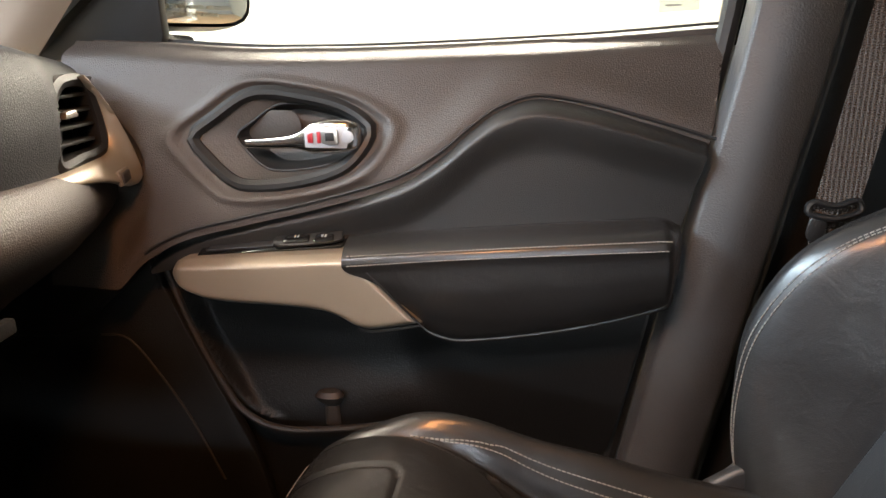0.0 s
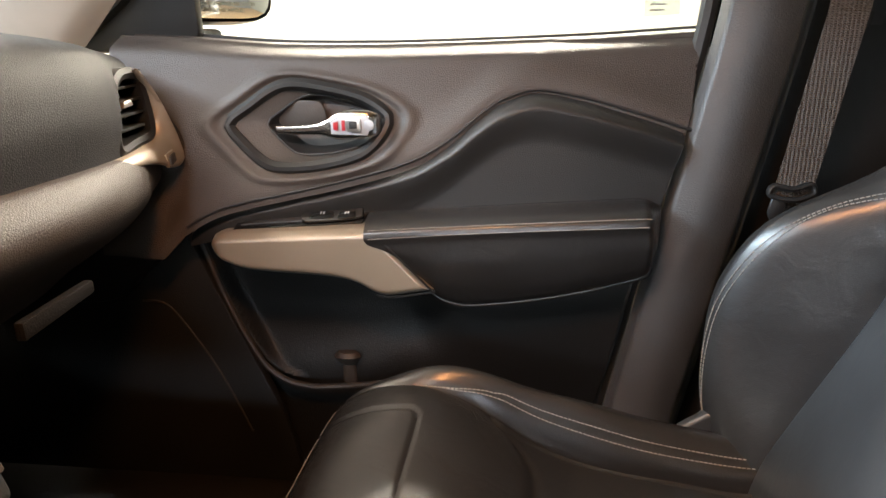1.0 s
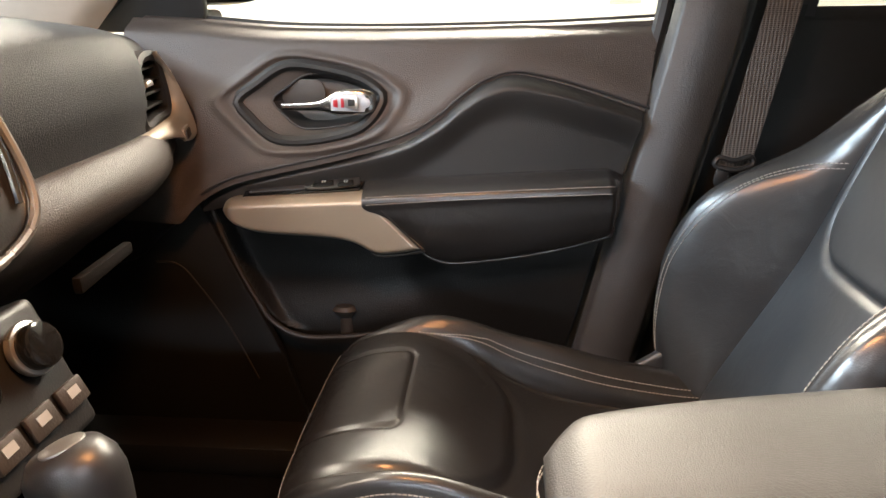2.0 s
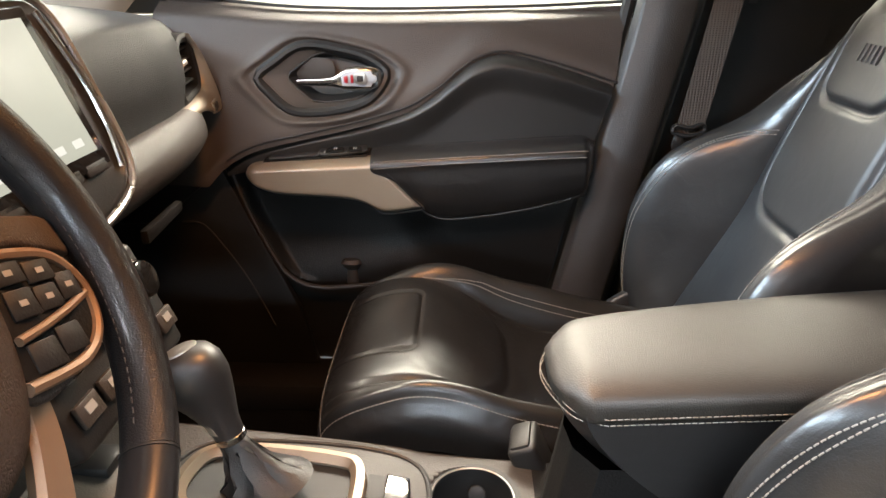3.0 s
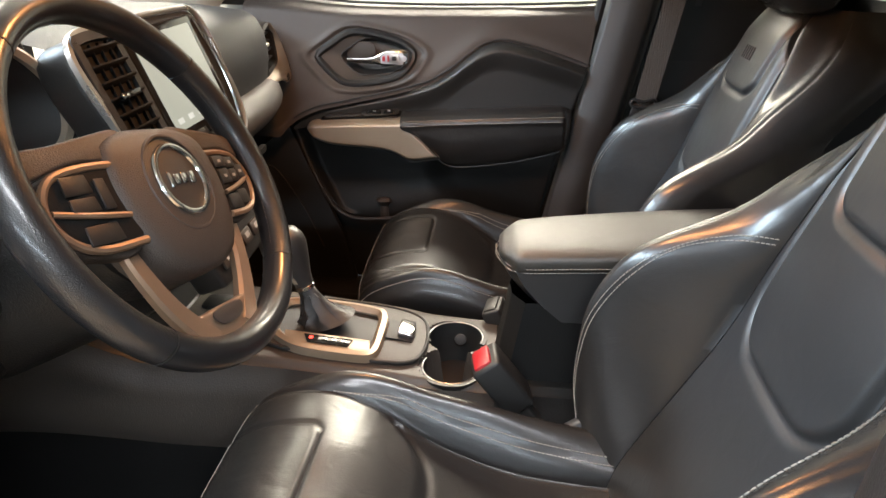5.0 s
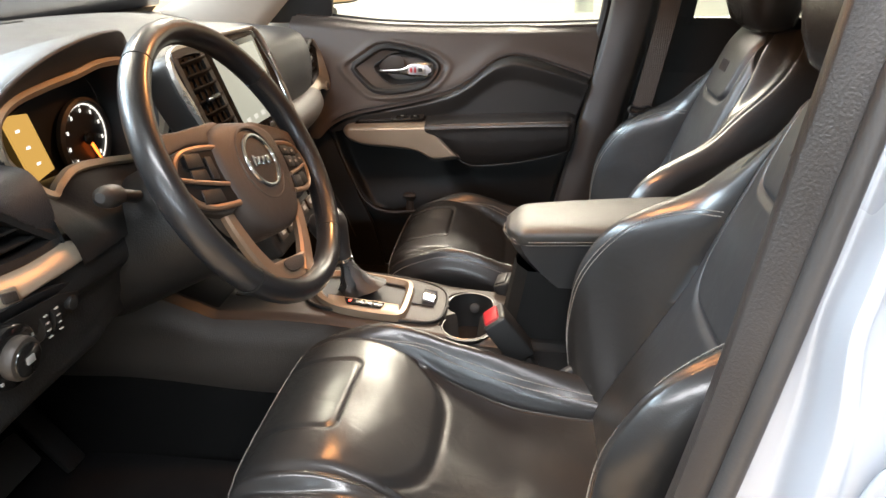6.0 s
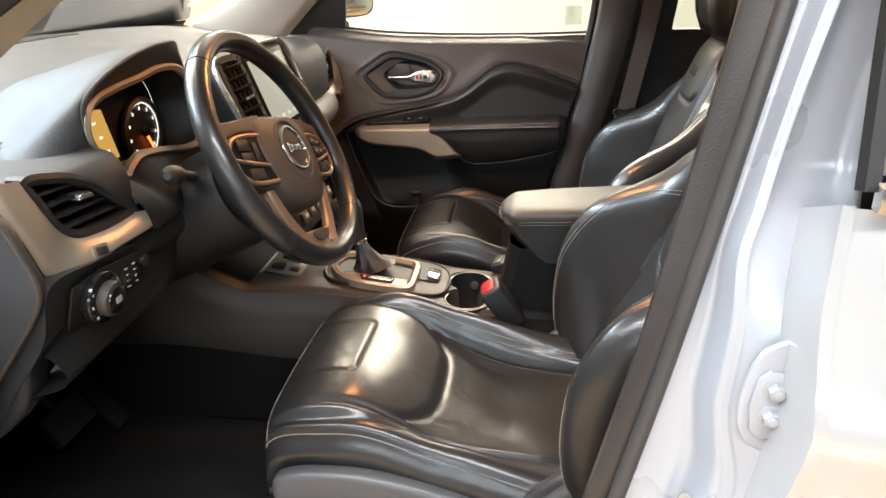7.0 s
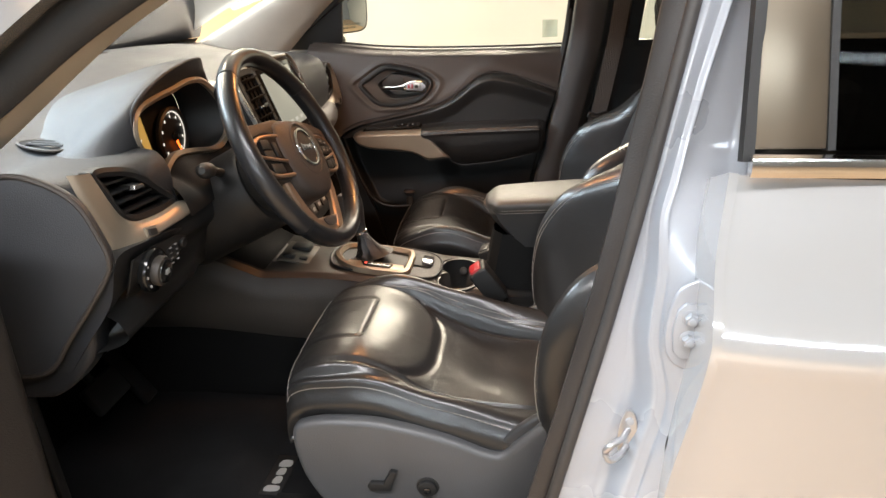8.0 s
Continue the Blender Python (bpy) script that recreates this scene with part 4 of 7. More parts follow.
# the trims: their edge along the vent, and their outer edge (towards the door, up, out)
TRIM_IN = {1: ((0.028, 1.149, 0.004), (0.055, 1.128, 0.004), (0.060, 1.100, 0.004), (0.060, 1.078, 0.004), (0.050, 1.061, 0.006), (0.020, 1.055, 0.008), (-0.045, 1.050, 0.010), (-0.13, 1.045, 0.006)),
           -1: ((0.050, 1.158, 0.004), (0.040, 1.132, 0.004), (0.031, 1.108, 0.004), (0.017, 1.081, 0.005), (-0.008, 1.063, 0.006), (-0.060, 1.056, 0.006), (-0.118, 1.057, 0.008), (-0.170, 1.044, 0.008))}
TRIM_OUT = {1: ((0.036, 1.152, 0.010), (0.058, 1.114, 0.018), (0.074, 1.087, 0.020), (0.088, 1.053, 0.022), (0.093, 1.021, 0.022), (0.052, 1.017, 0.024), (-0.003, 1.031, 0.020), (-0.13, 1.037, 0.010)),
            -1: ((0.102, 1.168, 0.014), (0.099, 1.132, 0.018), (0.086, 1.090, 0.020), (0.074, 1.042, 0.022), (0.038, 1.029, 0.024), (-0.043, 1.031, 0.022), (-0.110, 1.030, 0.018), (-0.180, 1.032, 0.010))}
VENT_RING = {s: spl([P_vent(s, a, h) for a, h in (VENT_SHAPE if s > 0 else VENT_DRIVER)], 6, True) for s in (-1, 1)}


def pad_gone(c):
    if -0.515 < c.y < -0.128 and c.x > -0.43 or -0.492 < c.y < -0.128 and c.x > -0.468:
        return True
    return (c.x > -0.47 and within(c.y, c.z, VENT_RING[1])) or (c.x > -0.386 and within(c.y, c.z, VENT_RING[-1]))


part("top_pad", cut(grid(dash_top, 112, 220), pad_gone), DASH_SKIN, dash, "grained soft dashboard top", 80)


def dash_roll(u, v):
    """The padded roll below the seam, and the dark underside."""
    y = lerp(-0.73, 0.645, v)
    e = rear_edge(y)
    out = 0.030 - 0.012 * smooth(0.35, 0.62, abs(y - YC))
    line = [(e - 0.02, 1.048), (e + 0.3 * out, 1.046), (e + out, 1.024), (e + out + 0.002, 0.998), (e + out - 0.018, 0.972), (e - 0.03, 0.945) if y > -0.1 else (lerp(e - 0.005, -0.335, smooth(-0.4, -0.5, y)), 0.93), (e - 0.10, 0.90) if y > -0.1 else (lerp(e - 0.05, -0.362, smooth(-0.4, -0.5, y)), lerp(0.87, 0.885, smooth(-0.4, -0.5, y))), (e - 0.24, 0.82), (-0.95, 0.76)]
    k = u * (len(line) - 1)
    i = min(int(k), len(line) - 2)
    p = [Vector((*line[min(max(i + j, 0), len(line) - 1)], 0)) for j in (-1, 0, 1, 2)]
    t = k - i
    q = 0.5 * (2 * p[1] + (p[2] - p[0]) * t + (2 * p[0] - 5 * p[1] + 4 * p[2] - p[3]) * t * t + (3 * p[1] - p[0] - 3 * p[2] + p[3]) * t**3)
    return V(q.x, y, q.y)


part("padded_roll", grid(lambda u, v: dash_roll(u, lerp(0.46, 1.0, v)), 60, 60), SKIN, dash, "grained padded roll over the glovebox", 80)
part("lower_cover", grid(lambda u, v: dash_roll(u, lerp(0.0, 0.46, v)) + V(-0.012, 0, 0), 60, 50), HARD, dash, "black lower dashboard cover", 80)
gl = part("glovebox_latch", slab([(-0.345, 0.27, 0.905), (-0.335, 0.37, 0.92), (-0.335, 0.37, 0.935), (-0.345, 0.27, 0.925)], (0.012, 0, 0), 0.003), MATTE, dash, "black glovebox latch")


def end_cap(y0, s):
    pts = spl([(-0.66, 0, 1.08), (-0.47, 0, 1.130), (-0.39, 0, 1.100), (-0.342, 0, 1.04), (-0.33, 0, 0.96), (-0.37, 0, 0.90), (-0.44, 0, 0.84), (-0.52, 0, 0.79), (-0.75, 0, 0.80)], 5)
    return slab([V(p.x, y0, p.z) for p in pts], (0, s * 0.03, 0), 0.008, 3)


part("end_cap", slab(spl([V(x, -0.69, z) for x, z in ((-0.66, 1.10), (-0.50, 1.132), (-0.430, 1.125), (-0.395, 1.098), (-0.372, 1.05), (-0.360, 0.985), (-0.382, 0.935), (-0.405, 0.865), (-0.465, 0.805), (-0.53, 0.79), (-0.75, 0.80))], 5), (0, -0.05, 0), 0.012, 4), DASH_SKIN, dash, "black rounded dashboard end", 50)
FACE = spl([V(x, -0.738, z) for x, z in ((-0.62, 1.12), (-0.47, 1.168), (-0.407, 1.164), (-0.356, 1.134), (-0.332, 1.082), (-0.325, 1.050), (-0.336, 1.020), (-0.375, 0.968), (-0.421, 0.911), (-0.464, 0.858), (-0.53, 0.845), (-0.62, 0.86))], 5, True)
ef = part("end_face", slab(FACE, (0, -0.018, 0), 0.006, 3), DARK_GREY, dash, "dark grey dashboard end cover", 50)
part("face_rim", tube([p + V(0, -0.017, 0) for p in FACE], 0.004, 8, True, (0, 1, 0)), GREY_PLASTIC, ef)
part("end_cap", end_cap(0.645, 1), HARD, dash)
# windscreen foot grille and the small side demister
for i in range(16):
    u_ = lerp(0.055, 0.125, i / 15)
    part("grille_slat", tube([dash_top(u_, lerp(0.33, 0.62, k / 20)) + V(0, 0, 0.001) for k in range(21)], 0.0018, 6), PLASTIC, dash)
DEM = [(-0.640, -0.482, 1.143), (-0.612, -0.462, 1.144), (-0.560, -0.466, 1.144), (-0.514, -0.482, 1.144), (-0.513, -0.515, 1.143), (-0.541, -0.532, 1.142), (-0.600, -0.512, 1.142)]
dm = part("side_demister", slab(spl(DEM, 4, True), (0, 0, 0.007), 0.002), MATTE, dash, "black side window demister grille")
part("demister_rim", tube([p + V(0, 0, 0.006) for p in spl(DEM, 4, True)], 0.0025, 8, True), GREY_PLASTIC, dm)
part("demister_slot", slab([Vector(p) * 0.7 + V(-0.569, -0.493, 1.143) * 0.3 + V(0, 0, 0.003) for p in DEM], (0, 0, 0.006), 0.001), EMBOSS, dm)
for i in range(3):
    part("demister_slat", tube([(-0.606, -0.478 - 0.013 * i, 1.1525), (-0.532, -0.486 - 0.013 * i, 1.1525)], 0.0025, 6), PLASTIC, dm)


def vent(s):
    """End vent of the dashboard with its trim; s: -1 on the driver's side."""
    def P(a, h, d=0.0):
        return P_vent(s, a, h, d)
    fr = [P(a, h) for a, h in (VENT_SHAPE if s > 0 else VENT_DRIVER)]
    v = part("air_vent", sweep(spl(fr, 6, True), [(-0.006, -0.02), (0.006, -0.02), (0.007, 0.002), (0.0, 0.005), (-0.007, 0.002)], True, (1, 0, 0)), PLASTIC, dash, "black slatted end air vent")
    deep = V(0.05, 0, 0) if s > 0 else V(0.045, 0, 0.020)
    part("vent_back", slab([p - deep for p in spl(fr, 4, True)], (-0.01, 0, 0), 0), EMBOSS, v)
    part("vent_throat", loft([[p + V(0.0, 0, 0) for p in spl(fr, 4, True)], [p - deep for p in spl(fr, 4, True)]], False), EMBOSS, v)
    for i in range(5):
        h = 1.072 + 0.0175 * i
        lo, hi = -0.075 + 0.012 * max(0, i - 1), 0.045 + 0.007 * i
        if s < 0:
            lo, hi = -0.122 + 0.022 * i + 0.012 * max(0, i - 2), 0.010 + 0.008 * i
        part("slat", slab([P(lo, h, -0.004), P(hi, h + 0.004, -0.004), P(hi, h + 0.004, -0.030), P(lo, h, -0.030)], (0, 0, 0.004), 0.0012), PLASTIC, v)
    for a in ((-0.045, -0.015, 0.015, 0.045) if s > 0 else (-0.085, -0.060, -0.035, -0.010)):
        part("vane", slab([P(a, 1.068, -0.032), P(a, 1.125, -0.032), P(a, 1.125, -0.045), P(a, 1.068, -0.045)], (0, 0.002, 0), 0), PLASTIC, v)
    o_ = 0.0 if s > 0 else -0.04
    part("vent_tab", slab([P(o_ - 0.014, 1.104, 0.004), P(o_ + 0.014, 1.106, 0.004), P(o_ + 0.010, 1.114, 0.004), P(o_ - 0.010, 1.112, 0.004)], (-0.03, 0, 0), 0.002), SATIN, v, "satin vent tab")
    # the trim runs down the door side of the vent and in below it

    inner_, outer_ = (spl([P(*q) for q in line[s]], 8) for line in (TRIM_IN, TRIM_OUT))

    def trim(u, w):
        k = round(u * (len(inner_) - 1))
        edge = 1 - min(1, min(w, 1 - w) / 0.16)
        return inner_[k].lerp(outer_[k], w) + V(0.004 * math.sin(math.pi * w) - 0.006 * edge * edge, 0, 0)
    tr = part("vent_trim", grid(trim, len(inner_) - 1, 14), CHAMPAGNE, dash, "champagne metallic vent trim", 70)
    b, bz = (-0.011, 1.043) if s < 0 else (0.043, 1.031)
    for grow, rise_, m_ in ((1.5, 0.018, CHAMPAGNE), (1.0, 0.021, GREY_PLASTIC)):
        part("trim_button", slab([P(b + x_ * 0.009 * grow, bz + y_ * 0.006 * grow + 0.002 * x_, rise_) for x_, y_ in ((-1, -1), (1, -1), (1, 1), (-1, 1))], (0.005, 0, 0), 0.0015), m_, tr, "small square button")
    return v


vent(-1)
vent(1)

# headlamp switch panel below the driver's vent
face_x = curve((0.80, -0.475), (0.86, -0.430), (0.91, -0.392), (0.955, -0.357), (0.99, -0.337), (1.035, -0.327))
lp = part("lamp_panel", loft([[V(face_x(z) + d, y, z) for y, z in ((p.y, p.z) for p in spl([(0, -0.738, 1.040), (0, -0.640, 1.036), (0, -0.550, 1.020), (0, -0.505, 0.998), (0, -0.512, 0.962), (0, -0.570, 0.938), (0, -0.632, 0.908), (0, -0.662, 0.872), (0, -0.690, 0.835), (0, -0.725, 0.812), (0, -0.742, 0.860), (0, -0.743, 0.950)], 6, True))] for d in (-0.03, -0.004, 0.0)]), DASH_SKIN, dash, "black panel with the headlamp switch", 60)
part("panel_face", slab([V(face_x(z) + 0.0005, y, z) for y, z in ((-0.700, 1.024), (-0.640, 1.024), (-0.560, 1.012), (-0.520, 0.996), (-0.524, 0.970), (-0.575, 0.949), (-0.640, 0.944), (-0.690, 0.955), (-0.705, 0.985))], (0.004, 0, 0.001), 0.002), PLASTIC, lp)
NX = V(0.97, 0, -0.1).normalized()
kc = V(-0.334, -0.652, 0.990)
part("knob_ring", disc(kc, NX, 0.036, 0.016, 36, 0.004), PIANO, lp)
part("lamp_knob", disc(kc + NX * 0.012, NX, 0.024, 0.018, 36, 0.005), GREY_PLASTIC, lp, "grey ridged headlamp knob")
part("knob_face", disc(kc + NX * 0.028, NX, 0.019, 0.004, 30, 0.002), PIANO, lp)
part("knob_mark", box(-0.3030, -0.657, 0.983, -0.3000, -0.646, 0.991, 0.0003), ICON, lp)
for i in range(7):
    a = radians(20 + 32 * i)
    c = kc + NX * 0.017 + V(0, 0.031 * math.cos(a), 0.031 * math.sin(a))
    part("switch_mark", box(c.x - 0.001, c.y - 0.0016, c.z - 0.0018, c.x + 0.001, c.y + 0.0016, c.z + 0.0018, 0.0002), ICON, lp)
for y in (-0.592, -0.573):
    dw = part("dimmer_wheel", disc((-0.350, y, 0.986), (0, 1, 0), 0.022, 0.012, 24, 0.001), PLASTIC, lp)
    for i in range(4):
        part("wheel_mark", box(-0.3295, y + 0.003, 0.971 + 0.009 * i, -0.3268, y + 0.009, 0.9725 + 0.009 * i, 0.0002), ICON, dw)
part("round_button", disc((-0.336, -0.537, 0.990), NX, 0.009, 0.008, 20, 0.001), PLASTIC, lp)

# instrument hood, binnacle and dials
HY = -0.32


HOOD_EDGE = spl([(-0.398, -0.507, 1.125), (-0.400, -0.506, 1.165), (-0.405, -0.494, 1.206), (-0.404, -0.455, 1.232), (-0.400, -0.385, 1.255), (-0.396, -0.310, 1.268), (-0.400, -0.245, 1.269), (-0.410, -0.200, 1.262), (-0.419, -0.176, 1.240), (-0.418, -0.158, 1.195), (-0.405, -0.137, 1.150)], 8)
HOOD_FOOT = spl([(-0.390, -0.530, 1.120), (-0.430, -0.570, 1.138), (-0.500, -0.580, 1.136), (-0.580, -0.530, 1.132), (-0.670, -0.455, 1.140), (-0.770, -0.360, 1.165), (-0.780, -0.260, 1.180), (-0.700, -0.150, 1.195), (-0.600, -0.095, 1.205), (-0.500, -0.095, 1.185), (-0.440, -0.115, 1.140)], 8)
HOOD_RING = spl([(-0.402, -0.502, 1.125), (-0.404, -0.500, 1.160), (-0.410, -0.488, 1.196), (-0.420, -0.440, 1.208), (-0.428, -0.380, 1.214), (-0.430, -0.310, 1.218), (-0.430, -0.250, 1.223), (-0.426, -0.205, 1.221), (-0.424, -0.178, 1.212), (-0.420, -0.160, 1.185), (-0.406, -0.142, 1.150)], 8)


def hood(u, v):
    """A brow over the dials, rising out of the dashboard: v round the arch, u from its foot back to its edge."""
    k = round(v * (len(HOOD_EDGE) - 1))
    a, b = HOOD_FOOT[k], HOOD_EDGE[k]
    p = a.lerp(b, u)
    return V(p.x, p.y, lerp(a.z, b.z, 0.45 * u + 0.55 * smooth(0, 1, u)) - 0.006 * smooth(0.9, 1.0, u) ** 3)


def brow(u, v):
    """The underside of the brow, running in from its edge to the ring round the dials."""
    k = round(v * (len(HOOD_EDGE) - 1))
    p = HOOD_EDGE[k].lerp(HOOD_RING[k], u)
    return p + V(0.004 * math.sin(math.pi * u), 0, -0.006 * (1 - u) ** 3)


hd = part("instrument_hood", grid(hood, 24, len(HOOD_EDGE) - 1), DASH_SKIN, dash, "grained hood over the dials", 80)
part("hood_lip", tube([p + V(-0.003, 0, -0.0045) for p in HOOD_EDGE], 0.0035, 8, up=(1, 0, 0)), DASH_SKIN, hd)
part("hood_brow", grid(brow, 10, len(HOOD_EDGE) - 1), DASH_SKIN, hd, "dark underside of the hood", 80)
bin_out = spl([(-0.400, -0.500, 1.150), (-0.404, -0.494, 1.188), (-0.416, -0.450, 1.205), (-0.424, -0.38, 1.211), (-0.425, -0.31, 1.215), (-0.425, -0.24, 1.221), (-0.420, -0.180, 1.209), (-0.400, -0.145, 1.155), (-0.392, -0.155, 1.105), (-0.39, -0.20, 1.082), (-0.39, -0.25, 1.082), (-0.39, -0.34, 1.101), (-0.39, -0.40, 1.109), (-0.39, -0.432, 1.099), (-0.39, -0.448, 1.090), (-0.392, -0.472, 1.108)], 6, True)
bn = part("dial_surround", sweep(bin_out, [(-0.005, -0.008), (0.005, -0.008), (0.0065, 0.002), (-0.001, 0.006), (-0.006, 0.002)], True, (1, 0, 0)), CHAMPAGNE, dash, "champagne satin ring round the dials")
part("binnacle", loft([[p - V(0.003, 0, 0) for p in bin_out], [V(-0.49, lerp(p.y, HY, 0.16), lerp(p.z, 1.14, 0.16) - 0.055 * smooth(1.15, 1.09, p.z)) for p in bin_out]], False), PLASTIC, bn)
part("dial_plate", slab([V(-0.492, lerp(p.y, HY, 0.15), lerp(p.z, 1.14, 0.15) - 0.056 * smooth(1.15, 1.09, p.z)) for p in bin_out], (-0.01, 0, 0), 0), DIAL, bn)


hump = curve((-0.515, 1.125), (-0.472, 1.102), (-0.448, 1.086), (-0.425, 1.098), (-0.40, 1.105), (-0.34, 1.097), (-0.25, 1.078), (-0.20, 1.078), (-0.155, 1.100), (-0.125, 1.14))


def apron(u, v):
    """The panel under the dials, falling to the lower cover."""
    y = lerp(-0.517, -0.127, v)
    return V(lerp(-0.391, -0.318, u) + 0.018 * math.sin(math.pi * u), y, lerp(hump(y), 1.030, u))


part("dial_apron", grid(apron, 12, 60), MATTE, dash, "dark panel under the dials", 70)
part("dash_cheek", slab([(-0.52, -0.515, 1.03), (-0.52, -0.515, 1.142), (-0.405, -0.515, 1.142), (-0.372, -0.515, 1.132), (-0.352, -0.515, 1.10), (-0.335, -0.515, 1.03)], (0, 0.006, 0), 0.002), DASH_SKIN, dash)


def dial(yc, zc, r, sweep_deg):
    d = part("dial", sweep([V(-0.478, yc + r * math.cos(2 * math.pi * i / 40), zc + r * math.sin(2 * math.pi * i / 40)) for i in range(40)], [(-0.004, -0.008), (0.004, -0.008), (0.005, 0.0), (0.0, 0.004), (-0.004, 0.0)], True, (1, 0, 0)), GREY_PLASTIC, dash, "round dial with lit white figures")
    part("dial_face", disc((-0.486, yc, zc), (1, 0, 0), r, 0.003, 36, 0), DIAL, d)
    part("dial_band", sweep([V(-0.481, yc + 0.90 * r * math.cos(radians(a)), zc + 0.90 * r * math.sin(radians(a))) for a in range(-50, 231, 8)], [(-0.0012, -0.0005), (0.0012, -0.0005), (0.0012, 0.0005), (-0.0012, 0.0005)], up=(1, 0, 0)), WHITE_LIT, d)
    for i in range(9):
        a = radians(225 - 33.75 * i)
        c = V(-0.481, yc + 0.74 * r * math.cos(a), zc + 0.74 * r * math.sin(a))
        part("figure", box(c.x - 0.0005, c.y - 0.0015, c.z - 0.0028, c.x + 0.0008, c.y + 0.0015, c.z + 0.0028, 0), WHITE_LIT, d)
        e = V(0, math.cos(a), math.sin(a))
        part("tick", sweep([V(-0.4808, yc, zc) + e * (0.84 * r), V(-0.4808, yc, zc) + e * (0.96 * r)], [(-0.001, -0.0004), (0.001, -0.0004), (0.001, 0.0004), (-0.001, 0.0004)], up=(1, 0, 0)), WHITE_LIT, d)
    a = radians(sweep_deg)
    e = V(0, math.cos(a), math.sin(a))
    part("needle", sweep([V(-0.476, yc, zc) - e * 0.008, V(-0.476, yc, zc) + e * (0.8 * r)], [(-0.0025, -0.001), (0.0025, -0.001), (0.0025, 0.001), (-0.0025, 0.001)], up=(1, 0, 0), size=lambda t: 1.3 - 0.7 * t), ORANGE_LIT, d, "glowing orange needle")
    part("needle_hub", disc((-0.479, yc, zc), (1, 0, 0), 0.010, 0.006, 20), PIANO, d)


dial(-0.235, 1.105, 0.057, -62)
yl = part("side_display", slab([(-0.484, -0.398, 1.175), (-0.484, -0.345, 1.168), (-0.484, -0.318, 1.081), (-0.484, -0.366, 1.072)], (0.003, 0, 0), 0.001), YELLOW_LIT, dash, "lit yellow warning display")
for i in range(3):
    part("display_mark", box(-0.4808, -0.376 + 0.012 * i, 1.148 - 0.026 * i, -0.4802, -0.368 + 0.012 * i, 1.152 - 0.026 * i, 0), WHITE_LIT, yl)

# centre stack: tall vent, touchscreen, hazard strip, heater controls
cs = thing("centre_stack", -0.33, 0.0, 0.74, "black centre stack with touchscreen, vents and controls", "car console")
CN = V(0.90, -0.06, 0.34).normalized()
CU = V(-0.34, 0.0, 0.93).normalized()
CU = (CU - CN * CU.dot(CN)).normalized()
CY = CN.cross(CU) * -1
if CY.y < 0:
    CY = -CY
C0 = V(-0.318, 0.03, 1.13)


def C(a, h, d=0.0):
    return C0 + CY * a + CU * h + CN * d


def flat(x0, x1, h0, h1, d0, d1, bevel=0.003):
    return slab([C(x0, h0, d0), C(x1, h0, d0), C(x1, h1, d0), C(x0, h1, d0)], CN * (d1 - d0), bevel)


outl = spl([C(-0.20, 0.085), C(-0.10, 0.105), C(0.06, 0.105), C(0.125, 0.09), C(0.135, 0.0), C(0.115, -0.10), C(0.0, -0.13), C(-0.13, -0.12), C(-0.185, -0.05)], 6, True)
part("stack_body", slab([p - CN * 0.06 for p in outl], CN * 0.062, 0.012, 3), PLASTIC, cs, "black moulded stack surround")
part("stack_rim", tube([p + CN * 0.002 for p in outl], 0.0045, 8, True, CN), SATIN, cs, "satin silver rim")
sc = part("touchscreen", flat(-0.100, 0.090, -0.075, 0.092, 0.002, 0.008), PIANO, cs, "grey reflecting touchscreen in a gloss black frame")
part("screen_glass", flat(-0.086, 0.076, -0.058, 0.080, 0.008, 0.010, 0.001), SCREEN, sc, "pale grey blank screen")
for i in range(5):
    part("screen_icon", flat(-0.075 + 0.03 * i, -0.06 + 0.03 * i, -0.049, -0.041, 0.0101, 0.0106, 0), SCREEN_TEXT, sc)
c0, w = -0.150, 0.038
v = part("centre_vent", sweep(spl([C(c0 + w * x_, 0.015 + 0.080 * y_, 0.006) for x_, y_ in ((-1.05, -0.8), (-0.7, -1), (0.8, -1), (1, -0.8), (0.95, 0.8), (0.7, 1), (-0.9, 1.02), (-1.15, 0.8))], 5, True), [(-0.007, -0.006), (0.007, -0.006), (0.006, 0.005), (-0.006, 0.005)], True, CN), PLASTIC, cs, "tall slatted centre vent")
part("stack_band", sweep(spl([C(-0.186, -0.075, 0.004), C(-0.200, 0.0, 0.006), C(-0.208, 0.070, 0.006), C(-0.192, 0.100, 0.005), C(-0.150, 0.108, 0.004), C(-0.10, 0.106, 0.002)], 6), [(-0.006, -0.003), (0.006, -0.003), (0.004, 0.004), (-0.004, 0.004)], up=CN, size=lambda t: 1.15 - 0.6 * t), SATIN, cs, "satin silver band beside the vent")
# vent is shallow: matt black back and slats stand in for shade in its depth
part("vent_back", flat(c0 - w, c0 + w, -0.062, 0.092, 0.002, 0.004, 0), MATTE, v)
for i in range(7):
    h = -0.048 + 0.0215 * i
    part("slat", slab([C(c0 - w, h, 0.014), C(c0 + w, h, 0.014), C(c0 + w, h - 0.007, 0.004), C(c0 - w, h - 0.007, 0.004)], CU * 0.003, 0.0008), MATTE, v)
for a_ in (-0.018, 0.0, 0.018):
    part("vane", slab([C(c0 + a_, -0.055, 0.0045), C(c0 + a_, 0.088, 0.0045), C(c0 + a_, 0.088, 0.009), C(c0 + a_, -0.055, 0.009)], CY * 0.0015, 0), MATTE, v)
part("vent_tab", flat(c0 - 0.022, c0 + 0.018, 0.012, 0.021, 0.014, 0.020, 0.002), PIANO, v)
part("vent_tab_tip", flat(c0 - 0.024, c0 - 0.012, 0.0135, 0.0195, 0.018, 0.023, 0.002), CHROME, v)
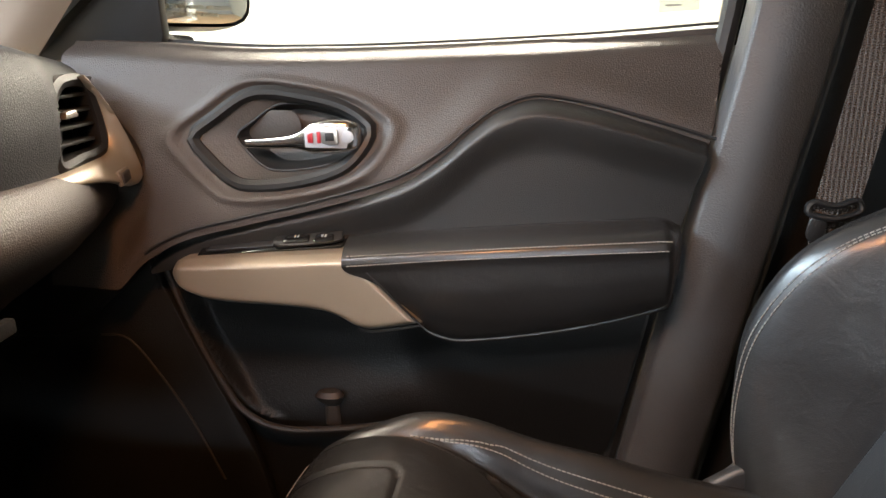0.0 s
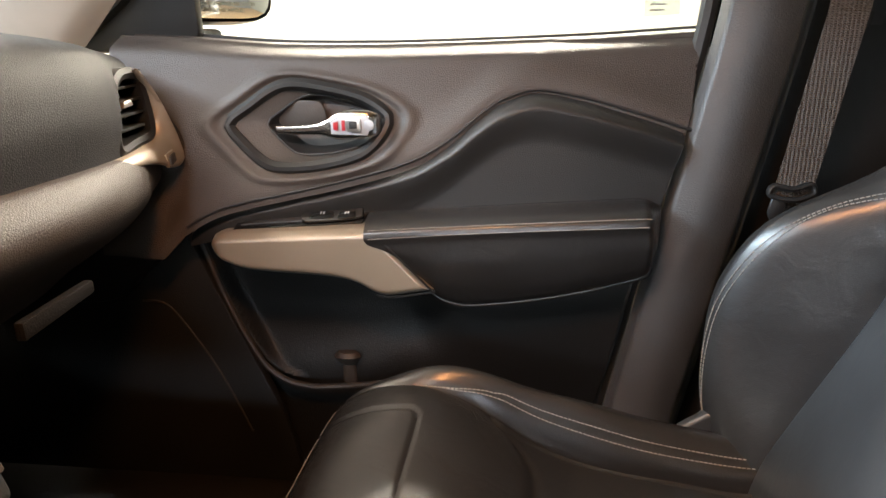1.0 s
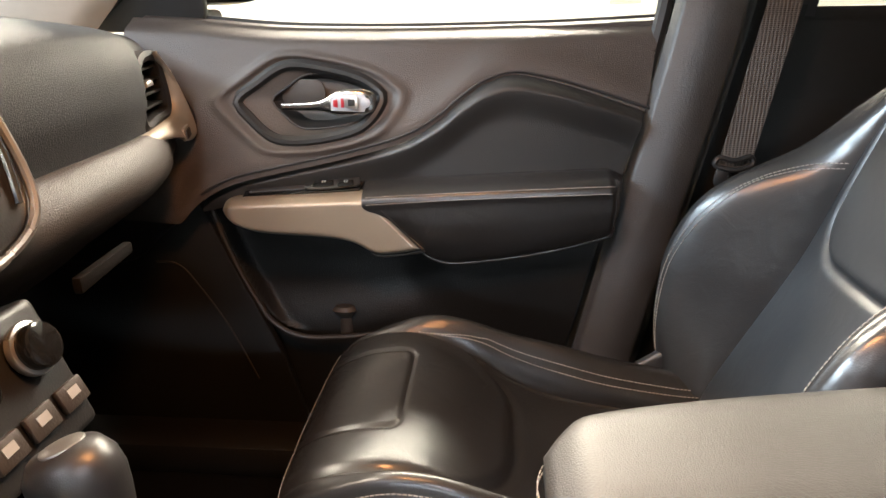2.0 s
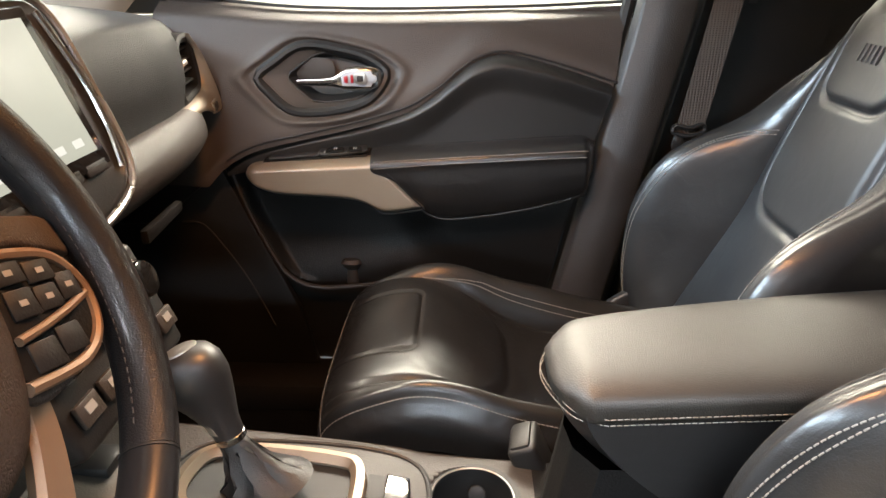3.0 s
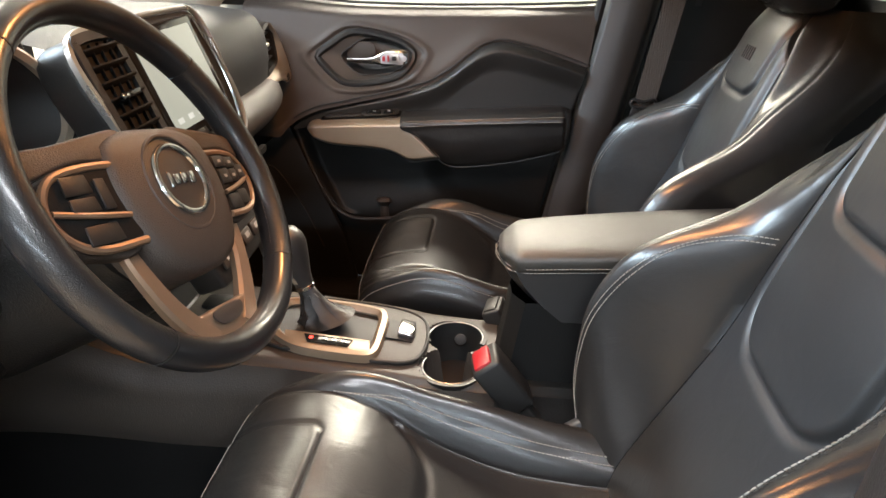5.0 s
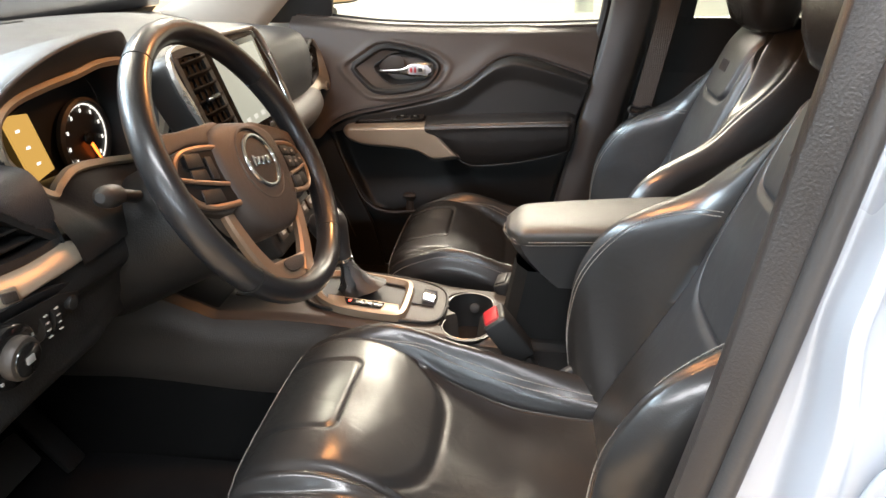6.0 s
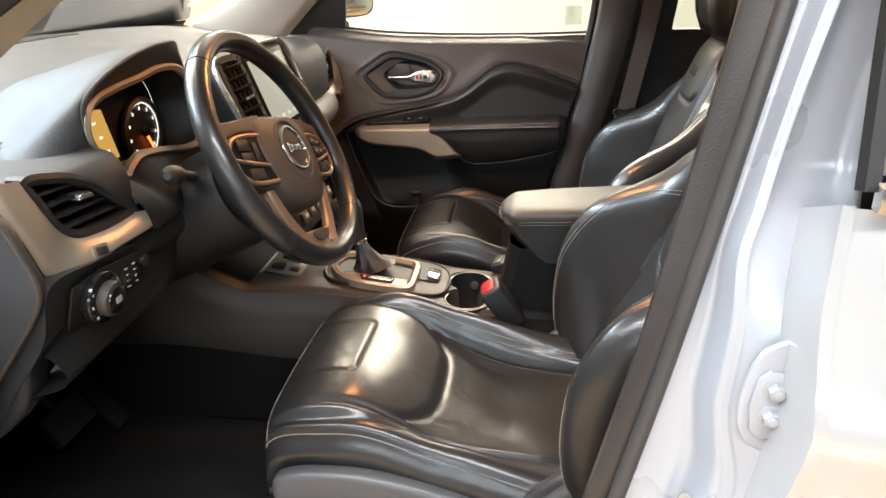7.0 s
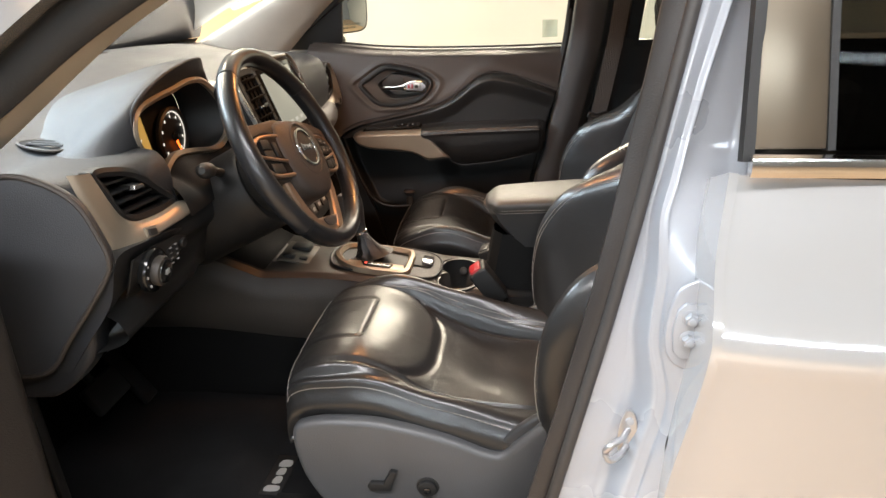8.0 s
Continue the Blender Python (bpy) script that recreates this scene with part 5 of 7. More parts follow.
part("stack_accent", tube(spl([C(0.108, 0.085, 0.004), C(0.118, 0.02, 0.006), C(0.116, -0.04, 0.006), C(0.105, -0.085, 0.004)], 6), 0.004, 8, up=CN), CHROME, cs, "chrome edge beside the screen")
for i in range(4):
    part("stack_button", flat(-0.09 + 0.045 * i, -0.053 + 0.045 * i, -0.080, -0.066, 0.002, 0.008, 0.002), PLASTIC, cs)
# heater panel lower down
hp = part("heater_panel", slab([V(-0.285, -0.11, 0.97), V(-0.285, 0.13, 0.97), V(-0.235, 0.12, 0.85), V(-0.235, -0.10, 0.85)], (-0.05, 0, -0.02), 0.008, 3), PLASTIC, cs, "black heater control panel")
HN = V(0.923, 0, 0.385)
for y in (-0.07, 0.01, 0.09):
    c = V(-0.268, y, 0.935)
    kn = part("heater_knob", disc(c, HN, 0.021, 0.02, 28, 0.004), PIANO, hp)
    part("knob_ring", disc(c, HN, 0.025, 0.008, 28, 0.002), SATIN, hp)
for i in range(5):
    y = -0.085 + 0.042 * i
    part("heater_button", slab([V(-0.252, y, 0.895), V(-0.252, y + 0.034, 0.895), V(-0.243, y + 0.034, 0.873), V(-0.243, y, 0.873)], HN * 0.006, 0.002), GREY_PLASTIC, hp)
    part("button_mark", slab([V(-0.2445, y + 0.01, 0.892), V(-0.2445, y + 0.024, 0.892), V(-0.241, y + 0.024, 0.884), V(-0.241, y + 0.01, 0.884)], HN * 0.001, 0), ICON, hp)

# ---------- centre console ----------
con = thing("centre_console", 0.0, YC, 0.40, "centre console with bronze gate and cup holders", "car console")
con_z = curve((-0.86, 0.80), (-0.50, 0.80), (-0.40, 0.765), (-0.36, 0.748), (-0.22, 0.742), (0.0, 0.722), (0.06, 0.712), (0.20, 0.705), (0.7, 0.70))
con_w = curve((-0.86, 0.19), (-0.55, 0.16), (-0.36, 0.138), (-0.22, 0.118), (0.0, 0.112), (0.20, 0.105), (0.7, 0.10))
CUPS = [(0.105, 0.018), (0.104, -0.070)]
CCY = -0.012


def console(u, v):
    """Top and upper flanks of the console."""
    x = lerp(-0.86, 0.45, u)
    w, z = con_w(x), con_z(x)
    k = (v - 0.5) * 2
    if abs(k) < 0.8:
        y = k / 0.8 * w
        h = z - 0.010 * smooth(0.86, 1.0, abs(k) / 0.8)
        h -= 0.085 * smooth(0.0495, 0.045, min(math.hypot(x - cx, y + CCY - cy) for cx, cy in CUPS))
        r = max(abs(x + 0.315) / 0.045, abs(y - 0.0) / 0.06)
        h -= 0.018 * smooth(1.0, 0.9, r)
    else:
        t = (abs(k) - 0.8) / 0.2
        # foot of the flank curls inwards so that it turns dark
        y = math.copysign(w + 0.010 * smooth(0, 0.3, t) + 0.016 * t - 0.10 * max(t - 0.45, 0) ** 2, k)
        h = lerp(z - 0.010, 0.555 + 0.05 * smooth(-0.15, -0.6, x), t)
    return V(x, CCY + y, h)


def console_flank(s):
    def f(u, v):
        x = lerp(-0.86, 0.45, u)
        top = 0.57 + 0.05 * smooth(-0.15, -0.6, x)
        return V(x, CCY + s * (con_w(x) + lerp(-0.008, 0.0, v)), lerp(top, 0.40, v))
    return grid(f, 40, 6)


part("console_body", grid(lambda u, v: console(u * 0.79, v), 200, 150), GREY_PLASTIC, con, "grained grey-black console body", 60)
# added sheet just above the console top, makes the tray darker
part("tray_dark_sheet", grid(lambda u, v: console(lerp(0.18, 0.38, u), lerp(0.16, 0.84, v)) + V(0, 0, 0.003), 40, 60), MATTE, con, "black sheet over the open tray under the centre stack", 60)
# same body carried on in black, shade under the armrest put into its colour
part("console_rear", grid(lambda u, v: console(0.79 + 0.21 * u, v), 10, 150), MATTE, con, "rear part of the console, blackened for the shade beside the seat", 60)
# lower flanks in carpet black: the fade into the dark footwell coloured in
for s_ in (-1, 1):
    part("console_flank", console_flank(s_), CARPET, con, "lower console flank in black, for the fading light there")
for cx, cy in CUPS:
    z, up_ = con_z(cx) - 0.001, 1 if cy > CCY - 0.014 else -1
    arc = [radians(90 * up_ + a) for a in range(-114, 115, 6)]
    ring = [V(cx + 0.0465 * math.cos(a), cy + 0.0465 * math.sin(a), z + 0.001) for a in arc]
    ch = part("cup_holder", tube(ring, 0.0013, 8), SATIN, con, "cup holder with a bright rim")
    part("cup_lip", sweep([V(cx + 0.0495 * math.cos(a), cy + 0.0495 * math.sin(a), z + 0.0002) for a in arc], [(-0.0045, -0.003), (0.0045, -0.003), (0.0045, 0.0012), (-0.0045, 0.0012)]), PLASTIC, ch)
    part("cup_liner", grid(lambda u, v: V(cx + lerp(0.048, 0.043, v) * math.cos(arc[round(u * 38)]), cy + lerp(0.048, 0.043, v) * math.sin(arc[round(u * 38)]), z - 0.076 * v), 38, 4), EMBOSS, ch)
    part("cup_floor", disc((cx, cy, z - 0.080), (0, 0, 1), 0.044, 0.004, 32, 0.001), EMBOSS, ch)
    part("rubber_tab", disc((cx + 0.006, cy + up_ * 0.040, z - 0.030), (0, -up_, 0.4), 0.011, 0.006, 18, 0.003), RUBBER, ch)
# raised selector plate
plate = spl([V(x, y, con_z(x) + 0.004) for x, y in ((-0.225, 0.0), (-0.20, 0.055), (-0.12, 0.070), (-0.02, 0.072), (0.035, 0.060), (0.056, 0.025), (0.056, -0.045), (0.035, -0.082), (-0.02, -0.095), (-0.12, -0.095), (-0.20, -0.078))], 6, True)
pl = part("selector_plate", slab([p - V(0, 0, 0.01) for p in plate], (0, 0, 0.012), 0.004, 3), GREY_PLASTIC, con, "grey selector plate")
part("plate_rim", tube([p + V(0, 0, 0.001) for p in plate], 0.0035, 8, True), PLASTIC, pl)
gate = spl([V(x, y, con_z(x) + 0.012) for x, y in ((-0.205, -0.01), (-0.19, 0.035), (-0.14, 0.046), (-0.05, 0.044), (-0.022, 0.030), (-0.018, -0.03), (-0.022, -0.085), (-0.05, -0.096), (-0.13, -0.094), (-0.17, -0.075), (-0.195, -0.045))], 6, True)
gt = part("gate_frame", sweep(gate, [(-0.008, -0.010), (0.007, -0.012), (0.010, -0.002), (0.003, 0.006), (-0.006, 0.004)], True), GATE, con, "bronze metallic gear gate frame")
part("gate_apron", slab([V(x, y, con_z(x) + 0.002) for x, y in ((-0.17, -0.055), (-0.03, -0.055), (-0.024, -0.090), (-0.05, -0.098), (-0.13, -0.096), (-0.165, -0.078))], (0, 0, 0.014), 0.003), GATE, gt, "bronze lower apron of the gate")
pr = part("gear_display", slab([V(x, y, con_z(x) + 0.016) for x, y in ((-0.135, -0.066), (-0.055, -0.066), (-0.060, -0.086), (-0.125, -0.086))], (0, 0, 0.003), 0.001), PIANO, gt, "small dark gear display")
for i in range(5):
    x = -0.124 + 0.015 * i
    part("gear_mark", box(x, -0.079, con_z(x) + 0.019, x + 0.006, -0.072, con_z(x) + 0.0196, 0), RED_LIT if i == 0 else ICON, pr)
part("gate_well", slab([lerp(p, V(-0.11, -0.01, p.z), 0.1) - V(0, 0, 0.012) for p in gate], (0, 0, 0.006), 0), EMBOSS, gt)
pb = part("parking_brake_switch", slab([V(x, y, con_z(x) + 0.005) for x, y in ((-0.010, 0.028), (0.034, 0.028), (0.038, 0.0), (0.034, -0.028), (-0.010, -0.028))], (0, 0, 0.003), 0.001), EMBOSS, con, "dark recess with a silver parking brake switch")
part("brake_lever", slab([V(x, y, con_z(x) + 0.008) for x, y in ((0.010, 0.022), (0.036, 0.022), (0.039, 0.0), (0.036, -0.022), (0.010, -0.022))], (0, 0, 0.010), 0.004, 3), CHROME, pb, "bright silver switch cap")
# small things tray with sockets in front of the gate
pt = part("socket_panel", slab([(-0.350, -0.075, 0.752), (-0.250, -0.070, 0.733), (-0.250, 0.045, 0.733), (-0.350, 0.045, 0.752)], (0, 0, 0.006), 0.002), LIGHT_GREY, con, "socket panel in an open tray")
part("socket_lid", box(-0.335, -0.005, 0.744, -0.285, 0.04, 0.760, 0.006), PLASTIC, pt)
part("socket_lid", box(-0.340, -0.062, 0.750, -0.310, -0.040, 0.762, 0.004), PLASTIC, pt)
part("usb_slot", box(-0.300, -0.055, 0.742, -0.280, -0.040, 0.7505, 0.0005), EMBOSS, pt)
part("aux_slot", box(-0.335, -0.04, 0.741, -0.322, -0.034, 0.7480, 0.0005), EMBOSS, pt)

# gear selector
gs = thing("gear_lever", -0.14, 0.0, con_z(-0.14), "black gear lever with a bronze flank and leather boot", "gear lever")
G0, G1 = V(-0.128, -0.006, 0.745), V(-0.172, -0.004, 0.90)
GD = (G1 - G0).normalized()


def gring(c, a, b, n=20, turn=0.0):
    u = V(0, 1, 0)
    w = GD.cross(u).normalized()
    return [c + w * (a * math.cos(2 * math.pi * i / n)) + u * (b * math.sin(2 * math.pi * i / n)) for i in range(n)]


part("boot", loft([[p + V(0, 0, 0) + V(math.sin(i * 2.1 + j), math.cos(i * 1.7 + j), 0) * 0.0055 * (j in (1, 2, 3)) for i, p in enumerate(gring(G0 + GD * h + V(0.010 * (0.055 - h) / 0.055, 0, 0), a, b, 28))]
                   for j, (h, a, b) in enumerate(((0.000, 0.056, 0.042), (0.007, 0.044, 0.033), (0.018, 0.030, 0.024), (0.034, 0.021, 0.018), (0.052, 0.0155, 0.0145), (0.062, 0.014, 0.013)))]), INSERT, gs, "creased black leather boot", 75)
part("collar", loft([gring(G0 + GD * h, a, b) for h, a, b in ((0.060, 0.014, 0.013), (0.062, 0.0165, 0.0155), (0.068, 0.0165, 0.0155), (0.070, 0.014, 0.013))]), CHROME, gs, "chrome collar")
part("knob", loft([gring(G0 + GD * h + V(dx, 0, 0), a, b) for h, a, b, dx in ((0.066, 0.0155, 0.0140, 0), (0.085, 0.018, 0.0160, -0.001), (0.105, 0.026, 0.021, -0.004), (0.122, 0.034, 0.027, -0.008), (0.138, 0.0385, 0.031, -0.010), (0.153, 0.037, 0.030, -0.010), (0.165, 0.029, 0.024, -0.009), (0.171, 0.014, 0.012, -0.008))]), SMOOTH_LEATHER, gs, "smooth black pear-shaped knob", 75)
part("knob_cap", disc(G0 + GD * 0.168 + V(-0.008, 0, 0), GD, 0.017, 0.004, 24, 0.002, 0.8), SATIN, gs)
part("flank", slab([G0 + GD * h + V(dx, -0.012 - e, 0) for h, dx, e in ((0.075, -0.012, 0), (0.10, -0.016, 0), (0.125, -0.028, 0.003), (0.128, -0.018, 0.007), (0.10, -0.006, 0.002), (0.075, -0.004, 0))], (0, -0.003, 0), 0.001), CHAMPAGNE, gs, "champagne metallic flank")

# padded armrest box between the seats
ab = thing("armrest_box", 0.36, YC, 0.40, "black armrest box with a padded stitched lid", "armrest")


lid_far = curve((0.172, 0.012), (0.180, 0.028), (0.20, 0.045), (0.25, 0.060), (0.353, 0.076), (0.46, 0.086), (0.56, 0.090))


def lid(u, v):
    """Lid pad: u front to back, v round the section."""
    x = lerp(0.172, 0.56, u)
    s = smooth(0.0, 0.09, u) ** 0.6
    a = 2 * math.pi * v
    w = lerp(0.070, 0.093, s) if math.cos(a) < 0 else lid_far(x)
    c, n_ = math.cos(a), math.sin(a)
    y = CCY + 0.008 + w * math.copysign(abs(c) ** 0.55, c)
    z = 0.907 + 0.022 * u + (0.016 * s + 0.005) * math.copysign(abs(n_) ** (0.75 if n_ > 0 else 0.4), n_)
    return V(x + 0.012 * (1 - s) * (abs(c) ** 3), y, z)


bm = grid(lid, 50, 64, False, True)
bm.faces.new([v for v in bm.verts][:64])
ld = part("lid", bm, LID_LEATHER, ab, "padded black leather lid", 70)
for dz in (0.0, 0.006):
    pts = [V(x, CCY + 0.008 - 0.0945, 0.901 + 0.022 * (x - 0.172) / 0.388 - dz) for x in [0.555 - 0.34 * i / 30 for i in range(31)]]
    pts += spl([(0.21, CCY - 0.083, 0.902 - dz), (0.188, CCY - 0.068, 0.900 - dz), (0.169, CCY - 0.02, 0.900 - dz), (0.172, CCY + 0.018, 0.900 - dz), (0.20, CCY + 0.054, 0.900 - dz), (0.25, CCY + 0.069, 0.902 - dz)], 6)
    stitches(pts, ld)


def armbox(u, v):
    x0 = lerp(0.178, 0.250, min(u / 0.42, 1) ** 1.5)
    z = lerp(0.902, 0.690, u)
    w = lerp(0.090, 0.078, u)
    ring = [(x0 + 0.02, -w), (x0, -w + 0.03), (x0 - 0.004, -0.02), (x0 + 0.006, 0.02), (x0 + 0.06, w - 0.02), (0.62, w), (0.62, -w)]
    k = v * len(ring)
    i = int(k) % len(ring)
    a, b = ring[i], ring[(i + 1) % len(ring)]
    t = k - int(k)
    return V(lerp(a[0], b[0], t), CCY + 0.008 + lerp(a[1], b[1], t), z)


part("lid_base", grid(lambda u, v: armbox(u * 0.42, v), 10, 70, False, True), SMOOTH_LEATHER, ab, "black lower half of the lid", 50)
part("box_body", grid(lambda u, v: armbox(0.42, v) * 1 + V(-(0.055 + 0.025 * u if armbox(0.42, v).x < 0.3 else 0), 0, lerp(0.030, -0.125, u)), 8, 70, False, True), MATTE, ab, "black console box")

# ---------- steering ----------
col = thing("steering_column", -0.4, HY, 0.80, "black steering column shroud with stalks", "steering column")
WT = radians(27.9)
WN, WU, WC = V(math.cos(WT), 0, math.sin(WT)), V(-math.sin(WT), 0, math.cos(WT)), V(-0.1825, HY - 0.007, 1.106)


def S(a, h, d=0.0):
    return WC + V(0, a, 0) + WU * h + WN * d


part("collar", loft([[S(w * math.cos(t), -0.022 + hh * math.sin(t), d) for t in [2 * math.pi * i / 40 for i in range(40)]] for w, hh, d in ((0.060, 0.055, -0.042), (0.080, 0.072, -0.045), (0.088, 0.078, -0.052), (0.090, 0.080, -0.088), (0.086, 0.076, -0.094))]), HARD, col, "black round collar behind the wheel")
part("shroud", loft([[S(w * math.cos(t), -0.026 + hh * (math.sin(t) if math.sin(t) > 0 else 1.12 * math.sin(t)), d) for t in [2 * math.pi * i / 40 for i in range(40)]] for w, hh, d in ((0.080, 0.074, -0.088), (0.094, 0.084, -0.092), (0.098, 0.086, -0.10), (0.098, 0.086, -0.16), (0.090, 0.085, -0.30))]), HARD, col, "black plastic column shroud")
for s, l in ((-1, 0.108), (1, 0.105)):
    sk = part("stalk", tube([S(s * 0.07, 0.030, -0.125), S(s * l, 0.046, -0.122), S(s * (l + 0.012), 0.048, -0.12)], 0.0085, 12, up=(1, 0, 0)), PLASTIC, col, "black control stalk")
    part("stalk_end", tube([S(s * (l + 0.004 + 0.006 * k), 0.047 + 0.001 * k, -0.120 + 0.0015 * k) for k in range(8)], 0.0150, 14, up=(1, 0, 0), size=lambda t: 0.72 + 0.28 * math.sin(math.pi * min(0.15 + 0.80 * t, 1)) - 0.35 * smooth(0.9, 1.0, t)), RUBBER, sk)
part("ignition_ring", disc(S(0.092, -0.055, -0.12), (0.8, 0.6, 0), 0.016, 0.008, 20), GREY_PLASTIC, col)
whl = thing("steering_wheel", WC.x, WC.y, WC.z, "black leather steering wheel with bronze spokes", "steering wheel")
RR = 0.192
TURN = radians(15)


def W(a, h, d=0.0):
    """A point on the wheel, which stands turned a little to the right."""
    return S(a * math.cos(TURN) + h * math.sin(TURN), h * math.cos(TURN) - a * math.sin(TURN), d)


def rim_path(a0, a1, n):
    return [W(RR * math.sin(radians(a)), RR * math.cos(radians(a)), 0) for a in [lerp(a0, a1, i / n) for i in range(n + 1)]]


def rim_piece(a0, a1, material, label):
    n = max(10, int((a1 - a0) / 3))
    return part("rim", sweep(rim_path(a0, a1, n), oval(0.0168, 0.0195, 16), up=WN), material, whl, label)


for a0, a1, m_, lb in ((-45, 45, RIM_SMOOTH, "smooth leather top of the rim"), (46, 131, RIM_LEATHER, "grained leather rim with stitching"), (132, 217, RIM_SMOOTH, "smooth lower rim"), (218, 314, RIM_LEATHER, "grained leather rim with stitching")):
    rm = rim_piece(a0, a1, m_, lb)
    if m_ is RIM_LEATHER:
        stitches([W((RR - 0.0168) * math.sin(radians(a)), (RR - 0.0168) * math.cos(radians(a)), 0.003) for a in range(a0 + 2, a1 - 1, 2)], rm, 0.007, 0.004, thread=DARK_THREAD)
for a in (-45.5, 45.5, 131.5, 217.5):
    part("rim_seam", sweep(rim_path(a - 0.25, a + 0.25, 2), oval(0.0173, 0.0200, 16), up=WN), EMBOSS, whl)


PAD_LINE = spl([(s_ * x_, h_, 0) for s_, side in ((1, 1), (-1, -1)) for x_, h_ in ((0.0, 0.057), (0.048, 0.054), (0.080, 0.040), (0.090, 0.012), (0.090, -0.020), (0.080, -0.058), (0.062, -0.086), (0.034, -0.103), (0.0, -0.107))[(0 if side > 0 else 1):(9 if side > 0 else 8)][::side]], 6, True)


def pad(u, v):
    """The shield-shaped airbag cover: v round its outline, u from its deep edge to the middle."""
    p = PAD_LINE[round(v * len(PAD_LINE)) % len(PAD_LINE)]
    i = min(int(u * 7 + 0.5), 7)
    k = (1.0, 1.0, 0.99, 0.95, 0.86, 0.66, 0.36, 0.0)[i]
    d = (-0.040, -0.010, 0.002, 0.010, 0.0145, 0.018, 0.0203, 0.021)[i]
    return W(p.x * k, -0.020 + (p.y + 0.020) * k, d)


hub = part("airbag_pad", grid(pad, 7, len(PAD_LINE), False, True), WHEEL_SKIN, whl, "grained black airbag pad", 60)
part("emblem_rim", sweep([W(0.037 * math.cos(2 * math.pi * i / 40), -0.008 + 0.037 * math.sin(2 * math.pi * i / 40), 0.021) for i in range(40)], oval(0.0035, 0.003, 8), True, WN), CHROME, hub, "chrome ring of the emblem")
part("emblem", disc(W(0, -0.008, 0.018), WN, 0.036, 0.003, 36, 0.001), GREY_PLASTIC, hub)
for i, (a, w, h) in enumerate(((-0.021, 0.005, 0.016), (-0.010, 0.009, 0.011), (0.002, 0.009, 0.011), (0.016, 0.010, 0.013))):
    part("emblem_shape", slab([W(a + x_ * w / 2, -0.008 + y_ * h / 2, 0.021) for x_, y_ in ((-1, -1), (1, -1), (1, 1), (-1, 1))], WN * 0.0025, 0.001), CHROME, hub)
part("emblem_groove", sweep([W(0.050 * math.cos(2 * math.pi * i / 40), -0.010 + 0.052 * math.sin(2 * math.pi * i / 40), 0.0185) for i in range(40)], oval(0.0025, 0.002, 6), True, WN), WHEEL_SKIN, hub)
for s in (-1, 1):
    # side spoke with its switch pod
    pod_line = [(0.072, 0.020), (0.115, 0.021), (0.150, 0.014), (0.166, -0.010), (0.158, -0.038), (0.130, -0.054), (0.078, -0.056)]
    rise = lambda x_: 0.009 - 0.11 * max(x_ - 0.075, 0)
    sp = part("spoke", slab(spl([W(s * x_ * 1.03, h_ * 1.08, rise(x_) - 0.004) for x_, h_ in pod_line], 5, True), WN * -0.018, 0.004, 3), WHEEL_SKIN, whl, "black spoke with a bronze edge and switches")
    part("spoke_trim", tube(spl([W(s * x_, h_, rise(x_)) for x_, h_ in pod_line], 6), 0.0042, 8, up=WN), BRONZE, sp, "bronze edge")
    part("switch_pod", slab(spl([W(s * lerp(0.118, x_, 0.95), lerp(-0.017, h_, 0.92), rise(x_) - 0.003) for x_, h_ in pod_line], 5, True), WN * 0.004, 0.002, 2), MATTE, sp, "black switch pod")
    part("spoke_shoulder", slab(spl([W(s * 0.040, 0.056, 0.006), W(s * 0.085, 0.052, 0.007), W(s * 0.130, 0.046, 0.004), W(s * 0.170, 0.042, -0.003), W(s * 0.176, 0.016, -0.004), W(s * 0.158, 0.018, 0.001), W(s * 0.118, 0.026, 0.007), W(s * 0.050, 0.026, 0.010)], 5, True), WN * -0.016, 0.006, 3), WHEEL_SKIN, sp)
    # keys above and below a bronze divider
    part("pod_divider", tube(spl([W(s * 0.086, -0.030, 0.011), W(s * 0.112, -0.026, 0.009), W(s * 0.140, -0.020, 0.005), W(s * 0.162, -0.014, 0.001)], 5), 0.0030, 8, up=WN), BRONZE, sp)
    if s < 0:
        keys = ((0.128, 0.006, 0.034, 0.018), (0.128, -0.013, 0.034, 0.014), (0.102, -0.006, 0.014, 0.030), (0.122, -0.041, 0.044, 0.018))
    else:
        keys = ((0.104, 0.009, 0.024, 0.014), (0.130, 0.007, 0.022, 0.014), (0.104, -0.010, 0.022, 0.018), (0.127, -0.010, 0.020, 0.016), (0.149, -0.006, 0.018, 0.018), (0.102, -0.042, 0.024, 0.018), (0.128, -0.038, 0.022, 0.018))
    for ka, kh, kw, kk in keys:
        d = rise(ka) + 0.0015
        part("wheel_button", slab([W(s * ka + x_ * kw / 2, kh + y_ * kk / 2, d) for x_, y_ in ((-1, -1), (1, -1), (0.9, 1), (-0.9, 1))], WN * 0.0024, 0.0014, 2), PLASTIC, sp)
        if s > 0 and kh > -0.03:
            part("button_mark", slab([W(s * ka + x_ * 0.003, kh + y_ * 0.0018, d + 0.0025) for x_, y_ in ((-1, -1), (1, -1), (1, 1), (-1, 1))], WN * 0.0004, 0), ICON, sp)
    # lower spoke, swept down to the rim
    path = spl([W(s * 0.094, -0.050, -0.006), W(s * 0.088, -0.082, -0.006), W(s * 0.072, -0.122, -0.007), W(s * 0.052, -0.153, -0.007), W(s * 0.034, -0.176, -0.006)], 6)
